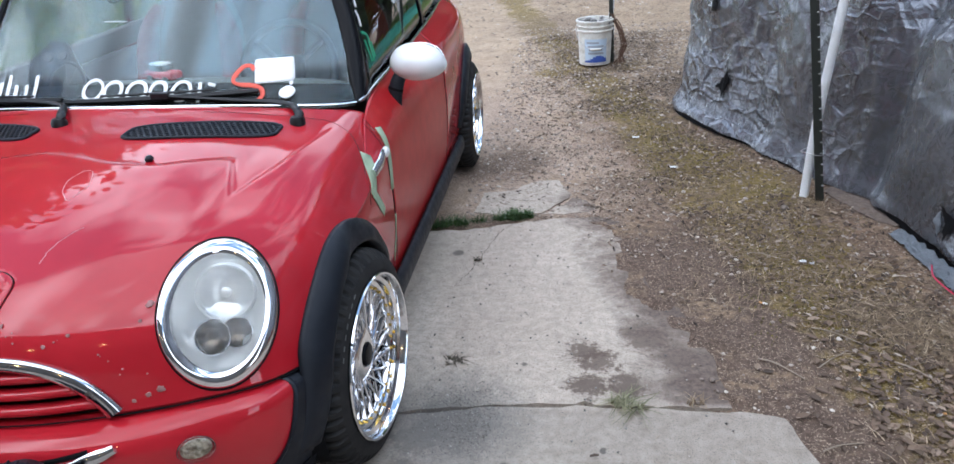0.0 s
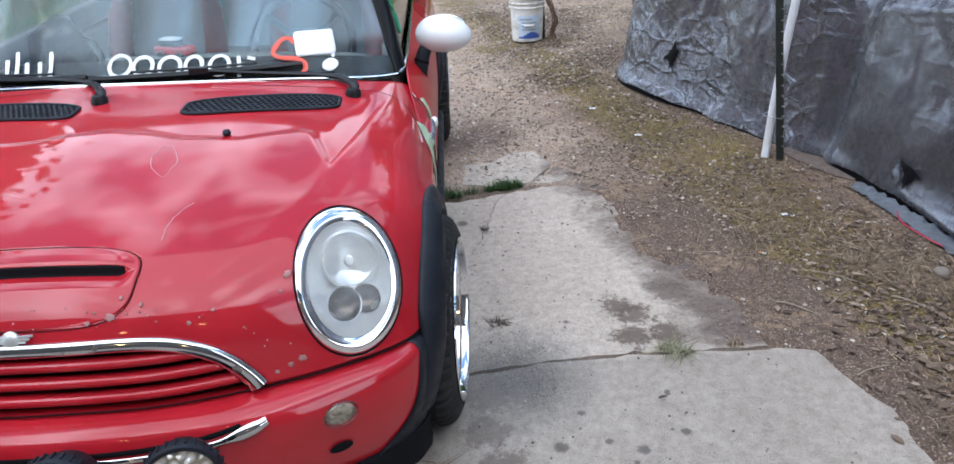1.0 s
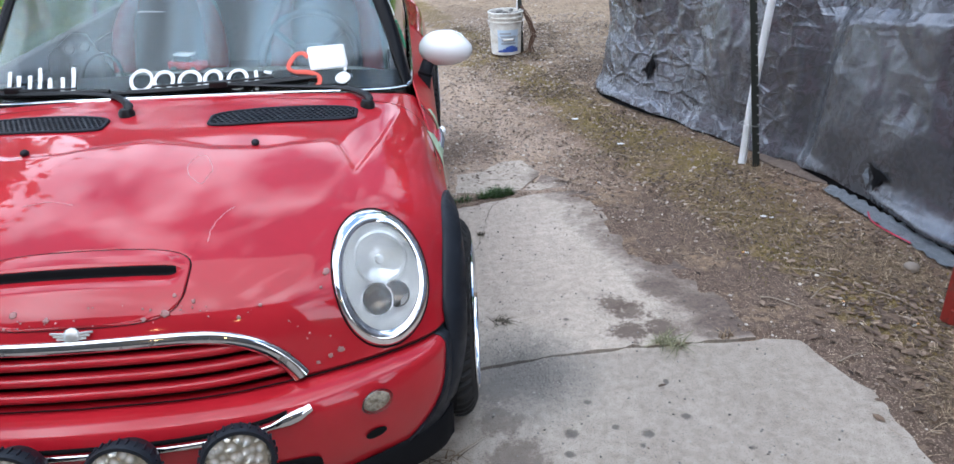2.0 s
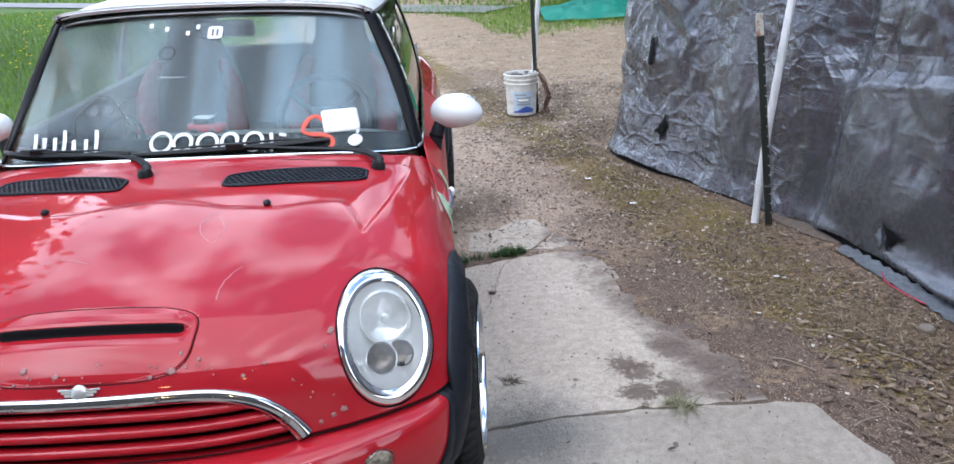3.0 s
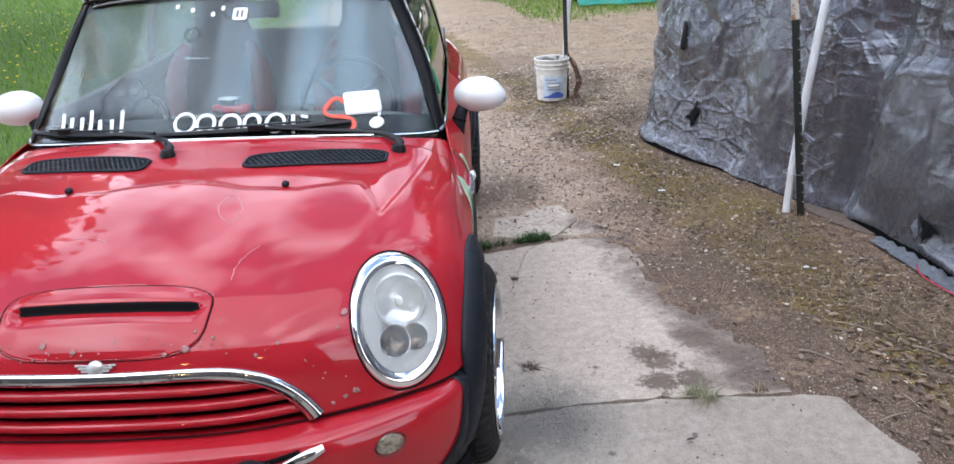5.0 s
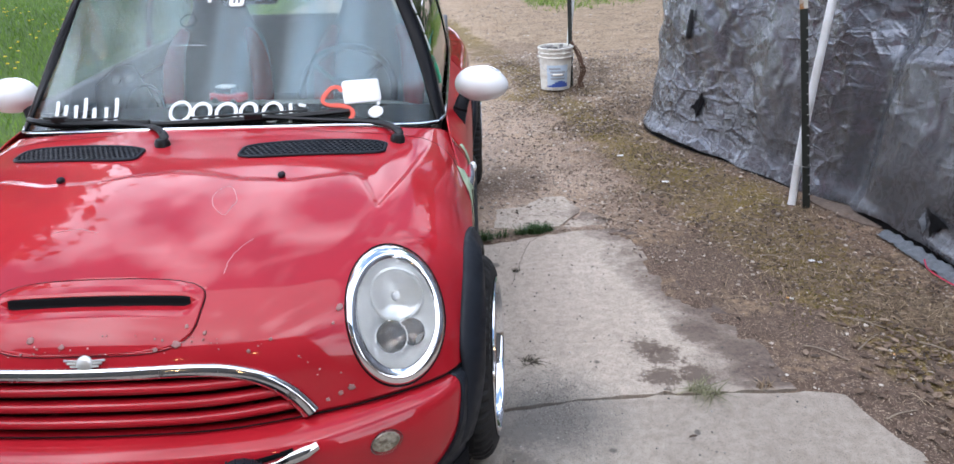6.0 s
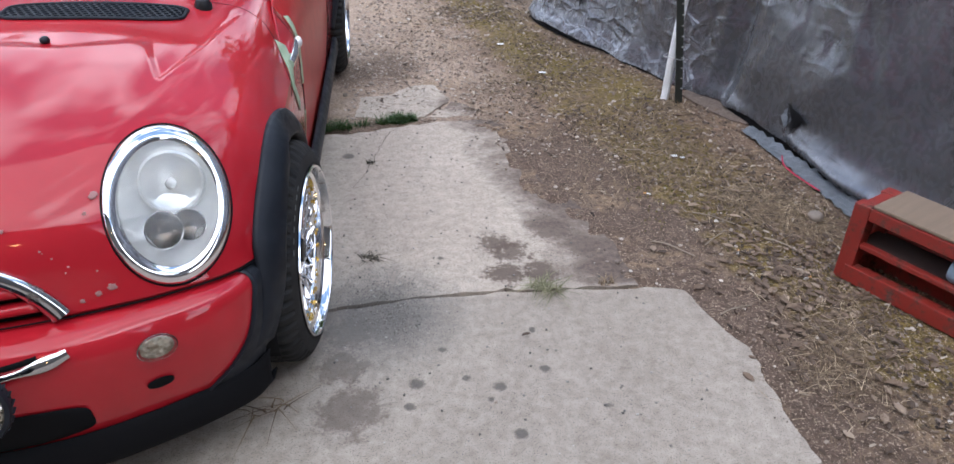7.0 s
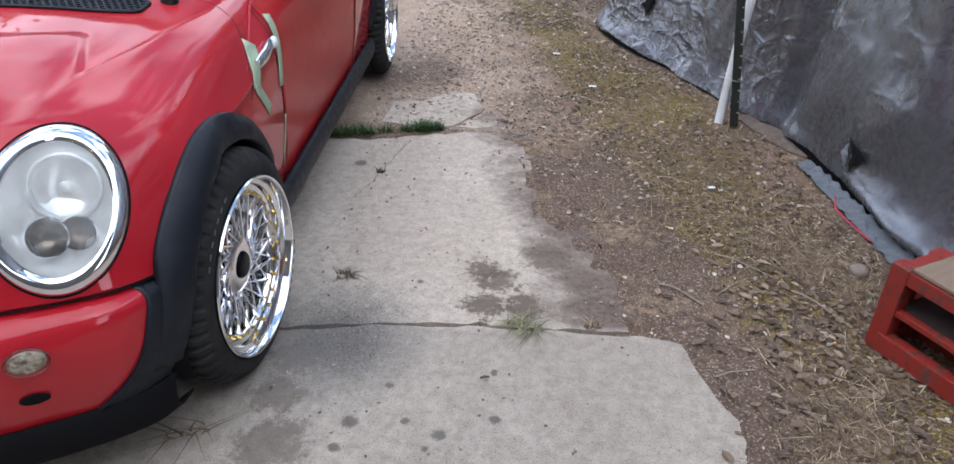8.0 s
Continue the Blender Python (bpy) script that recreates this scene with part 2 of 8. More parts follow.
def mesh_object(name, verts, faces, material, parent=None, label="", smooth=False):
    me = bpy.data.meshes.new(name)
    me.from_pydata([tuple(v) for v in verts], [], [tuple(f) for f in faces])
    me.validate()
    if smooth:
        me.shade_smooth()
    for m in material if isinstance(material, (list, tuple)) else (material,):
        me.materials.append(m)
    ob = new(name, me)
    ob.parent = parent
    return tagged(ob, label)


def part(name, bm, material, parent=None, label="", smooth=False):
    me = bpy.data.meshes.new(name)
    bmesh.ops.recalc_face_normals(bm, faces=bm.faces)
    bm.to_mesh(me)
    bm.free()
    if smooth:
        me.shade_smooth()
    for m in material if isinstance(material, (list, tuple)) else (material,):
        me.materials.append(m)
    ob = new(name, me)
    ob.parent = parent
    return tagged(ob, label)


def sharp(ob, degrees=35):
    ob.data.shade_smooth()
    ob.data.set_sharp_from_angle(angle=radians(degrees))
    return ob


def thing(name, m=None):
    ob = new(name)
    ob.empty_display_size = 0.1
    if m is not None:
        ob.matrix_basis = m
    return ob


def spline(a, n):
    """n points along each column of an array of control points (first axis), by Catmull-Rom."""
    a = np.asarray(a, float)
    p = np.concatenate([[2 * a[0] - a[1]], a, [2 * a[-1] - a[-2]]])
    out = []
    for s in np.linspace(0, len(a) - 1, n):
        i = min(int(s), len(a) - 2)
        u = s - i
        p0, p1, p2, p3 = p[i], p[i + 1], p[i + 2], p[i + 3]
        out.append(0.5 * (2 * p1 + (p2 - p0) * u + (2 * p0 - 5 * p1 + 4 * p2 - p3) * u * u + (3 * p1 - p0 - 3 * p2 + p3) * u ** 3))
    return np.array(out)


def both(rows):
    """Rows of half profiles from the middle outwards, made whole by mirroring x."""
    a = np.asarray(rows, float)
    return np.concatenate([(a * (-1, 1, 1))[:, :0:-1], a], axis=1)


def loft(rows, n, m):
    """A smooth sheet of n by m points through rows of control points."""
    g = spline(rows, n)
    return np.swapaxes(spline(np.swapaxes(g, 0, 1), m), 0, 1)


def sheet_faces(n, m, keep=None, close=False):
    out = []
    for i in range(n - 1):
        for j in range(m if close else m - 1):
            q = (i * m + j, i * m + (j + 1) % m, (i + 1) * m + (j + 1) % m, (i + 1) * m + j)
            if keep is None or keep(i, j):
                out.append(q)
    return out


def sheet(name, g, material, parent=None, label="", keep=None, thick=0.0, close=False, flip=False):
    n, m = g.shape[:2]
    faces = sheet_faces(n, m, keep, close)
    if flip:
        faces = [f[::-1] for f in faces]
    ob = mesh_object(name, g.reshape(-1, 3), faces, material, parent, label, True)
    if thick:
        s = ob.modifiers.new("thickness", "SOLIDIFY")
        s.thickness, s.offset = abs(thick), (-1 if thick > 0 else 1)
    return ob


def frames_along(path):
    path = np.asarray(path, float)
    tan = np.gradient(path, axis=0)
    tan /= np.linalg.norm(tan, axis=1)[:, None] + 1e-9
    return path, tan


def tube_data(path, radius, sides=8, caps=True, up=(0, 0, 1), flat=1.0):
    """A tube along a path; radius may vary along it, and flat squeezes it across."""
    path, tan = frames_along(path)
    r = np.broadcast_to(np.asarray(radius, float), (len(path),))
    verts, faces = [], []
    for p, t, q in zip(path, tan, r):
        a = np.cross(t, up)
        if np.linalg.norm(a) < 1e-3:
            a = np.cross(t, (1, 0, 0))
        a /= np.linalg.norm(a)
        b = np.cross(a, t)
        for s in range(sides):
            w = 2 * math.pi * s / sides
            verts.append(p + q * (math.cos(w) * a + flat * math.sin(w) * b))
    faces = sheet_faces(len(path), sides, None, True)
    if caps:
        faces += [tuple(range(sides)), tuple(range((len(path) - 1) * sides, len(path) * sides))]
    return verts, faces


def tube(name, path, radius, material, parent=None, label="", sides=8, flat=1.0, up=(0, 0, 1)):
    v, f = tube_data(path, radius, sides, True, up, flat)
    ob = mesh_object(name, v, f, material, parent, label)
    bm = bmesh.new()
    bm.from_mesh(ob.data)
    bmesh.ops.recalc_face_normals(bm, faces=bm.faces)
    bm.to_mesh(ob.data)
    bm.free()
    return sharp(ob, 50)


def revolve(name, profile, material, parent=None, label="", steps=64, m=None, angle=30):
    """A turned shape round the local x axis; profile: (radius, x)."""
    verts = [(x, r * math.cos(2 * math.pi * s / steps), r * math.sin(2 * math.pi * s / steps)) for s in range(steps) for r, x in profile]
    n = len(profile)
    faces = [(s * n + i, s * n + i + 1, (s + 1) % steps * n + i + 1, (s + 1) % steps * n + i) for s in range(steps) for i in range(n - 1)]
    ob = mesh_object(name, verts, faces, material, parent, label)
    bm = bmesh.new()
    bm.from_mesh(ob.data)
    bmesh.ops.remove_doubles(bm, verts=bm.verts, dist=1e-5)
    bmesh.ops.recalc_face_normals(bm, faces=bm.faces)
    bm.to_mesh(ob.data)
    bm.free()
    if m is not None:
        ob.matrix_basis = m
    return sharp(ob, angle)


def box_bm(size, bevel=0.0, segs=2, m=None):
    bm = bmesh.new()
    bmesh.ops.create_cube(bm, size=1.0)
    bmesh.ops.scale(bm, vec=size, verts=bm.verts)
    if bevel:
        bmesh.ops.bevel(bm, geom=bm.edges[:], offset=bevel, segments=segs, affect="EDGES", profile=0.6)
    if m is not None:
        bmesh.ops.transform(bm, matrix=m, verts=bm.verts)
    return bm


def drape(tree, origin, way, off=0.002):
    """Where a ray from origin along way meets a body's skin, lifted off it a little; and the normal there."""
    hit, nor, _, _ = tree.ray_cast(Vector(origin), Vector(way).normalized())
    if hit is None:
        return None, None
    if nor.dot(Vector(way)) > 0:
        nor = -nor
    return hit + off * nor, nor


def patch(name, tree, outline, way, material, parent, label="", off=0.002, rings=5):
    """A thin patch on a body's skin: an outline of origins, thrown along way, filled from its middle."""
    o = np.asarray(outline, float)
    c = o.mean(axis=0)
    verts = []
    for s in np.linspace(0, 1, rings + 1)[1:]:
        for p in o:
            h, _ = drape(tree, c + (p - c) * s, way, off)
            verts.append(h if h is not None else Vector(c + (p - c) * s))
    h, _ = drape(tree, c, way, off)
    verts.append(h if h is not None else Vector(c))
    m = len(o)
    faces = sheet_faces(rings, m, None, True)
    faces += [(len(verts) - 1, (j + 1) % m, j) for j in range(m)]
    ob = mesh_object(name, verts, faces, material, parent, label, True)
    s = ob.modifiers.new("thickness", "SOLIDIFY")
    s.thickness, s.offset = 0.0015, -1
    return ob


def seam(name, tree, origins, way, parent, width=0.0028, material=None, label="", off=0.0006):
    """A dark panel gap laid on the skin."""
    pts = [h for h in (drape(tree, o, way, off)[0] for o in origins) if h is not None]
    return tube(name, pts, width, material or BLACK, parent, label, 6, 0.5) if len(pts) > 2 else None


def bvh(*grids):
    from mathutils.bvhtree import BVHTree
    verts, faces, at = [], [], 0
    for g in grids:
        n, m = g.shape[:2]
        verts += [tuple(v) for v in g.reshape(-1, 3)]
        faces += [tuple(at + i for i in f) for f in sheet_faces(n, m)]
        at += n * m
    return BVHTree.FromPolygons(verts, faces)

# ---- the ground ----
k = Mat("packed_gravel_soil", (0.2, 0.17, 0.14), 0.95)
dirt = k.mix(k.ramp(k.noise(0.9, 6, 0.65), (0.35, 0.0), (0.65, 1.0)), (0.115, 0.075, 0.053), (0.34, 0.235, 0.170))
dirt = k.mix(k.ramp(k.noise(7, 7, 0.7), (0.35, 0.0), (0.7, 1.0)), dirt, (0.155, 0.112, 0.085))
grit = k.ramp(k.noise(85, 5, 0.75), (0.55, 0.0), (0.68, 1.0))
dirt = k.mix(k.math("MULTIPLY", grit, 0.9), dirt, (0.36, 0.295, 0.235))
dirt = k.mix(k.ramp(k.noise(52, 4, 0.7), (0.52, 0.0), (0.64, 0.65)), dirt, (0.05, 0.036, 0.028))
# the bare lane beside the car: pale crushed stone, trodden into the soil
reach = k.math("ADD", k.math("ADD", k.axis("X"), k.math("MULTIPLY", k.axis("Y"), 0.10)), k.math("MULTIPLY", k.noise(1.6, 7, 0.7), 1.2))
lane = k.math("MULTIPLY", k.ramp(k.math("MULTIPLY", reach, 0.3), (0.70, 1.0), (0.84, 0.0)), k.ramp(k.math("MULTIPLY", k.axis("Y"), 0.3), (0.46, 0.0), (0.52, 1.0)))
stony = k.mix(k.ramp(k.noise(110, 4, 0.7), (0.40, 0.0), (0.60, 1.0)), (0.29, 0.22, 0.175), (0.70, 0.59, 0.50))
stony = k.mix(k.ramp(k.noise(4.5, 6, 0.7), (0.38, 0.0), (0.62, 0.6)), stony, (0.26, 0.205, 0.165))
dirt = k.mix(k.math("MULTIPLY", lane, 0.95), dirt, stony)
# paler worn gravel along the drive further off
far = k.ramp(k.math("ADD", k.math("MULTIPLY", k.axis("Y"), 0.12), k.math("MULTIPLY", k.noise(0.6, 5), 0.5)), (0.62, 0.0), (0.95, 1.0))
dirt = k.mix(k.math("MULTIPLY", far, 0.75), dirt, k.mix(k.ramp(k.noise(3.2, 6, 0.7), (0.35, 0.0), (0.65, 1.0)), (0.20, 0.150, 0.098), (0.50, 0.405, 0.29)))
dirt = k.mix(k.math("MULTIPLY", far, k.ramp(k.noise(19, 7, 0.8), (0.48, 0.0), (0.60, 0.7))), dirt, (0.52, 0.44, 0.34))
# smooth trodden mud along the broken slab edge
mud_x = k.math("ADD", k.math("ADD", k.axis("X"), k.math("MULTIPLY", k.axis("Y"), 0.14)), k.math("MULTIPLY", k.noise(3.0, 8, 0.7), 0.45))
mud = k.math("MULTIPLY", k.ramp(k.math("MULTIPLY", mud_x, 0.3), (0.765, 1.0), (0.82, 0.0)), k.ramp(k.math("MULTIPLY", k.math("ADD", k.axis("Y"), k.noise(4, 5)), 0.3), (0.58, 1.0), (0.70, 0.0)))
mudc = k.mix(k.ramp(k.noise(45, 7, 0.75), (0.38, 0.0), (0.66, 1.0)), (0.085, 0.060, 0.047), (0.195, 0.143, 0.113))
dirt = k.mix(k.math("MULTIPLY", mud, 0.85), dirt, mudc)
# trampled pale straw and clay in broken patches
dirt = k.mix(k.math("MULTIPLY", k.ramp(k.noise(2.1, 8, 0.75), (0.50, 0.0), (0.60, 1.0)), k.ramp(k.noise(24, 6, 0.8), (0.42, 0.0), (0.60, 0.8))), dirt, (0.40, 0.30, 0.20))
# moss in a strip before the tarpaulin
along = k.math("ADD", k.axis("X"), k.math("MULTIPLY", k.axis("Y"), 0.22))
strip = k.math("SUBTRACT", 1.0, k.math("ABSOLUTE", k.math("MULTIPLY", k.math("SUBTRACT", along, 2.63), 1.5)))
moss = k.ramp(k.math("MULTIPLY", k.math("MAXIMUM", strip, 0.0), k.noise(2.9, 8, 0.78)), (0.31, 0.0), (0.40, 1.0))
mcol = k.mix(k.ramp(k.noise(30, 6, 0.75), (0.35, 0.0), (0.65, 1.0)), (0.07, 0.055, 0.012), (0.30, 0.225, 0.055))
dirt = k.mix(k.math("MULTIPLY", moss, 0.85), dirt, mcol)
for sx, sy, sr, amount, tone in ((1.12, 2.52, 0.20, 0.8, (0.13, 0.095, 0.075)), (0.92, 2.40, 0.18, 0.8, (0.13, 0.095, 0.075)), (1.62, 2.05, 0.16, 0.6, (0.20, 0.15, 0.12)), (1.9, 5.9, 0.5, 0.5, (0.13, 0.10, 0.075)), (1.3, 7.2, 0.6, 0.45, (0.15, 0.11, 0.085)),
                               (1.30, 4.80, 0.18, 0.9, (0.180, 0.132, 0.030)), (1.90, 4.95, 0.15, 0.7, (0.204, 0.156, 0.036)), (1.78, 3.86, 0.19, 0.9, (0.228, 0.174, 0.036)), (1.92, 3.55, 0.20, 0.9, (0.180, 0.138, 0.030)), (2.00, 2.75, 0.19, 0.8, (0.180, 0.144, 0.030)), (2.22, 2.50, 0.19, 0.95, (0.204, 0.162, 0.024)), (2.40, 2.10, 0.21, 0.9, (0.204, 0.156, 0.030)), (2.50, 1.88, 0.15, 0.9, (0.180, 0.144, 0.030)), (2.46, 1.50, 0.18, 0.9, (0.192, 0.144, 0.030)), (2.42, 1.22, 0.19, 0.9, (0.192, 0.144, 0.030)), (2.58, 1.02, 0.15, 0.7, (0.204, 0.144, 0.036))):
    dx_, dy_ = k.math("SUBTRACT", k.axis("X"), sx), k.math("MULTIPLY", k.math("SUBTRACT", k.axis("Y"), sy), 0.75)
    dist = k.math("ADD", k.math("SQRT", k.math("ADD", k.math("MULTIPLY", dx_, dx_), k.math("MULTIPLY", dy_, dy_))), k.math("MULTIPLY", k.math("SUBTRACT", k.noise(8, 8, 0.8), 0.5), 0.55))
    dirt = k.mix(k.ramp(dist, (sr * 0.55, amount), (sr * 1.25, 0.0)), dirt, k.mix(k.noise(55, 5, 0.75), tuple(0.45 * c for c in tone), tuple(1.5 * c for c in tone)))
# crumbs of dark humus and pale grit
dirt = k.mix(k.math("MULTIPLY", k.math("SUBTRACT", 1.0, k.math("MULTIPLY", lane, 0.7)), k.ramp(k.noise(33, 6, 0.8), (0.53, 0.0), (0.59, 0.75))), dirt, (0.065, 0.045, 0.033))
dirt = k.mix(k.ramp(k.noise(120, 3, 0.8), (0.57, 0.0), (0.63, 0.9)), dirt, (0.56, 0.47, 0.375))
dirt = k.mix(k.ramp(k.cells(42), (0.10, 0.7), (0.17, 0.0)), dirt, k.mix(k.cells(42, "F1", "Color"), (0.10, 0.075, 0.055), (0.55, 0.46, 0.36)))
# turf soil where the lawn grows
lawn_edge = k.math("ADD", k.axis("X"), k.math("MULTIPLY", k.noise(0.5, 5), 1.2))
lawn = k.ramp(k.math("MULTIPLY", lawn_edge, -0.25), (0.44, 0.0), (0.52, 1.0))
dirt = k.mix(1.0, dirt, (0.95, 0.865, 0.785), "MULTIPLY")
k.color(k.mix(lawn, dirt, k.mix(k.noise(5, 6), (0.04, 0.08, 0.008), (0.085, 0.15, 0.018))))
k.bump(k.noise(9, 7, 0.7), 0.5, 0.03).bump(k.noise(60, 6, 0.75), 0.8, 0.012)
SOIL = k.m


def slab_edge(y):
    return float(np.interp(y, [0.2, 0.41, 0.55, 0.71, 0.83, 0.94, 1.11, 1.31, 1.5, 1.64], [1.95, 1.94, 1.92, 1.89, 1.84, 1.76, 1.74, 1.78, 1.75, 1.63]))


def ground_height(x, y):
    n = noise.noise(Vector((x * 0.7, y * 0.7, 3.1)))
    f = noise.noise(Vector((x * 4.1, y * 4.1, 8.2))) + 0.5 * noise.noise(Vector((x * 9, y * 9, 2.0)))
    base = -0.012 + 0.012 * n + 0.006 * f
    rise = max(0.0, min(1.0, (x - 2.0) / 0.7)) * max(0.0, min(1.0, (5 - y) / 2.0))
    slab = 1.0 if (x < 2.0 and -4 < y < 0.19) or (x < slab_edge(y) - 0.12 and 0.15 < y < 1.55) else 0.0
    drift = (0.014 + 0.012 * noise.noise(Vector((x * 11, y * 11, 4)))) * math.exp(-((x - slab_edge(y) + 0.035 + 0.12 * n) / 0.10) ** 2) if 0.24 < y < 1.62 else 0.0
    return base + 0.014 * rise - 0.012 * slab + drift * (1 - slab)


def axis_steps(lo, a, b, hi, fine):
    inner = list(np.arange(a, b + 1e-6, fine))
    left = [a - fine * (1.35 ** i - 1) / 0.35 for i in range(1, 60)]
    right = [b + fine * (1.35 ** i - 1) / 0.35 for i in range(1, 60)]
    return [lo] + sorted(v for v in left if v > lo) + inner + [v for v in right if v < hi] + [hi]


gx, gy = axis_steps(-900, 0.6, 3.3, 900, 0.025), axis_steps(-900, -1.6, 5.6, 900, 0.025)
gverts = [(x, y, ground_height(x, y)) for x in gx for y in gy]
ground = mesh_object("ground", gverts, sheet_faces(len(gx), len(gy)), SOIL, None, "", True)
tagged(ground, "bare packed gravel and soil yard with moss", "ground", kind="structure")


def slab(name, outline, label, top=0.004, thick=0.07, seed=0):
    """A concrete slab with a broken, worn outline."""
    rnd = random.Random(seed)
    pts = []
    for (ax, ay), (bx, by) in zip(outline, outline[1:] + outline[:1]):
        steps = max(2, int(math.hypot(bx - ax, by - ay) / 0.035))
        for s in range(steps):
            u = s / steps
            j = 0.015 * noise.noise(Vector((ax + (bx - ax) * u, ay + (by - ay) * u, seed)) * 9) + 0.008 * noise.noise(Vector((ax + (bx - ax) * u, ay + (by - ay) * u, seed)) * 31) + rnd.uniform(-0.005, 0.005)
            nx, ny = by - ay, ax - bx
            ln = math.hypot(nx, ny)
            pts.append((ax + (bx - ax) * u + j * nx / ln, ay + (by - ay) * u + j * ny / ln))
    bm = bmesh.new()
    vs = [bm.verts.new((x, y, top)) for x, y in pts]
    f = bm.faces.new(vs)
    r = bmesh.ops.inset_region(bm, faces=[f], thickness=0.008, depth=0.0, use_even_offset=True)
    for v in vs:
        v.co.z -= 0.006
    ext = bmesh.ops.extrude_edge_only(bm, edges=[e for e in bm.edges if e.is_boundary])
    for v in ext["geom"]:
        if isinstance(v, bmesh.types.BMVert):
            v.co.z -= thick
    bmesh.ops.triangulate(bm, faces=[q for q in bm.faces if len(q.verts) > 4])
    ob = part(name, bm, CONCRETE, None, "")
    return tagged(ob, label, "pavement", kind="structure")


slab("pavement", [(-2.4, -3.4), (2.2, -3.4), (2.17, -0.4), (2.18, -0.14), (2.12, 0.02), (2.09, 0.16), (2.04, 0.19), (1.5, 0.2), (1.28, 0.19), (0.9, 0.14), (-2.4, 0.1)],
     "weathered grey concrete slab with broken edge and oil spots", 0.002, seed=3)
back_slab = slab("pavement_back", [(-2.4, 0.113), (0.9, 0.153), (1.25, 0.203), (1.5, 0.211), (1.95, 0.205), (1.94, 0.41), (1.92, 0.55), (1.89, 0.71), (1.84, 0.83), (1.77, 0.94), (1.74, 1.11), (1.78, 1.31), (1.75, 1.5), (1.63, 1.66), (1.42, 1.65), (1.2, 1.60), (0.92, 1.52), (-2.4, 1.5)],
     "weathered grey concrete slab with dirt creeping over", seed=8)


def crack(slab_ob, points, width, top):
    """A thin dark crack wandering through a slab."""
    path = spline([(x, y, 0.0) for x, y in points], 14 * len(points))
    rows = []
    for i, p in enumerate(path):
        u = i / (len(path) - 1)
        j = 0.010 * noise.noise(Vector((p[0] * 22, p[1] * 22, 7))) + 0.006 * noise.noise(Vector((p[0] * 70, p[1] * 70, 3)))
        w = width * (1.0 - 0.6 * u) * (0.7 + 0.6 * abs(noise.noise(Vector((p[0] * 40, p[1] * 40, 1)))))
        rows.append([(p[0] + j - w, p[1], top), (p[0] + j + w, p[1] + 0.002, top)])
    return sheet("crack", np.array(rows), CRACK, slab_ob, "dark crack")


CRACK = Mat("dark_crack", (0.045, 0.036, 0.028), 0.95).m
crack(back_slab, [(1.165, 1.57), (1.115, 1.47), (1.085, 1.35), (1.058, 1.23)], 0.0028, 0.0055)
crack(back_slab, [(1.045, 1.19), (1.03, 1.10), (0.985, 0.98), (0.965, 0.93)], 0.0020, 0.0055)
crack(back_slab, [(0.955, 0.955), (1.00, 0.965), (1.05, 0.985)], 0.0014, 0.0055)


# ---- the tarpaulin shelter ----
k = Mat("silver_tarpaulin", (0.14, 0.14, 0.15), 0.3, 0.65)
t_big, t_fine = k.noise(1.6, 7, 0.65), k.noise(16, 8, 0.7, None, 1.5)
k.color(k.mix(k.ramp(t_big, (0.3, 0.0), (0.7, 1.0)), (0.122, 0.127, 0.142), (0.200, 0.206, 0.226)))
k.rough(k.ramp(t_fine, (0.3, 0.22), (0.7, 0.33)))
warp = k.n.new("ShaderNodeVectorMath")
warp.operation = "MULTIPLY_ADD"
wn_ = k.n.new("ShaderNodeTexNoise")
wn_.inputs["Scale"].default_value, wn_.inputs["Detail"].default_value = 4.0, 1
k.l.new(k.co.outputs["Object"], wn_.inputs["Vector"])
k.l.new(wn_.outputs["Color"], warp.inputs[0])
warp.inputs[1].default_value = (0.07, 0.07, 0.07)
k.l.new(k.co.outputs["Object"], warp.inputs[2])
# slack below the welded seam near the yard, tightly crumpled elsewhere
over = k.math("SUBTRACT", k.axis("Z"), k.math("MULTIPLY_ADD", k.axis("Y"), -0.13, 1.10))
slack = k.math("MULTIPLY", k.ramp(k.math("MULTIPLY_ADD", over, 1.0, 0.5), (0.40, 1.0), (0.52, 0.0)), k.ramp(k.math("MULTIPLY", k.axis("Y"), 0.3), (0.50, 1.0), (0.60, 0.0)))
live = k.math("MULTIPLY", k.math("SUBTRACT", 1.0, k.math("MULTIPLY", slack, 0.72)), k.ramp(k.noise(2.3, 3), (0.40, 0.12), (0.60, 1.0)))
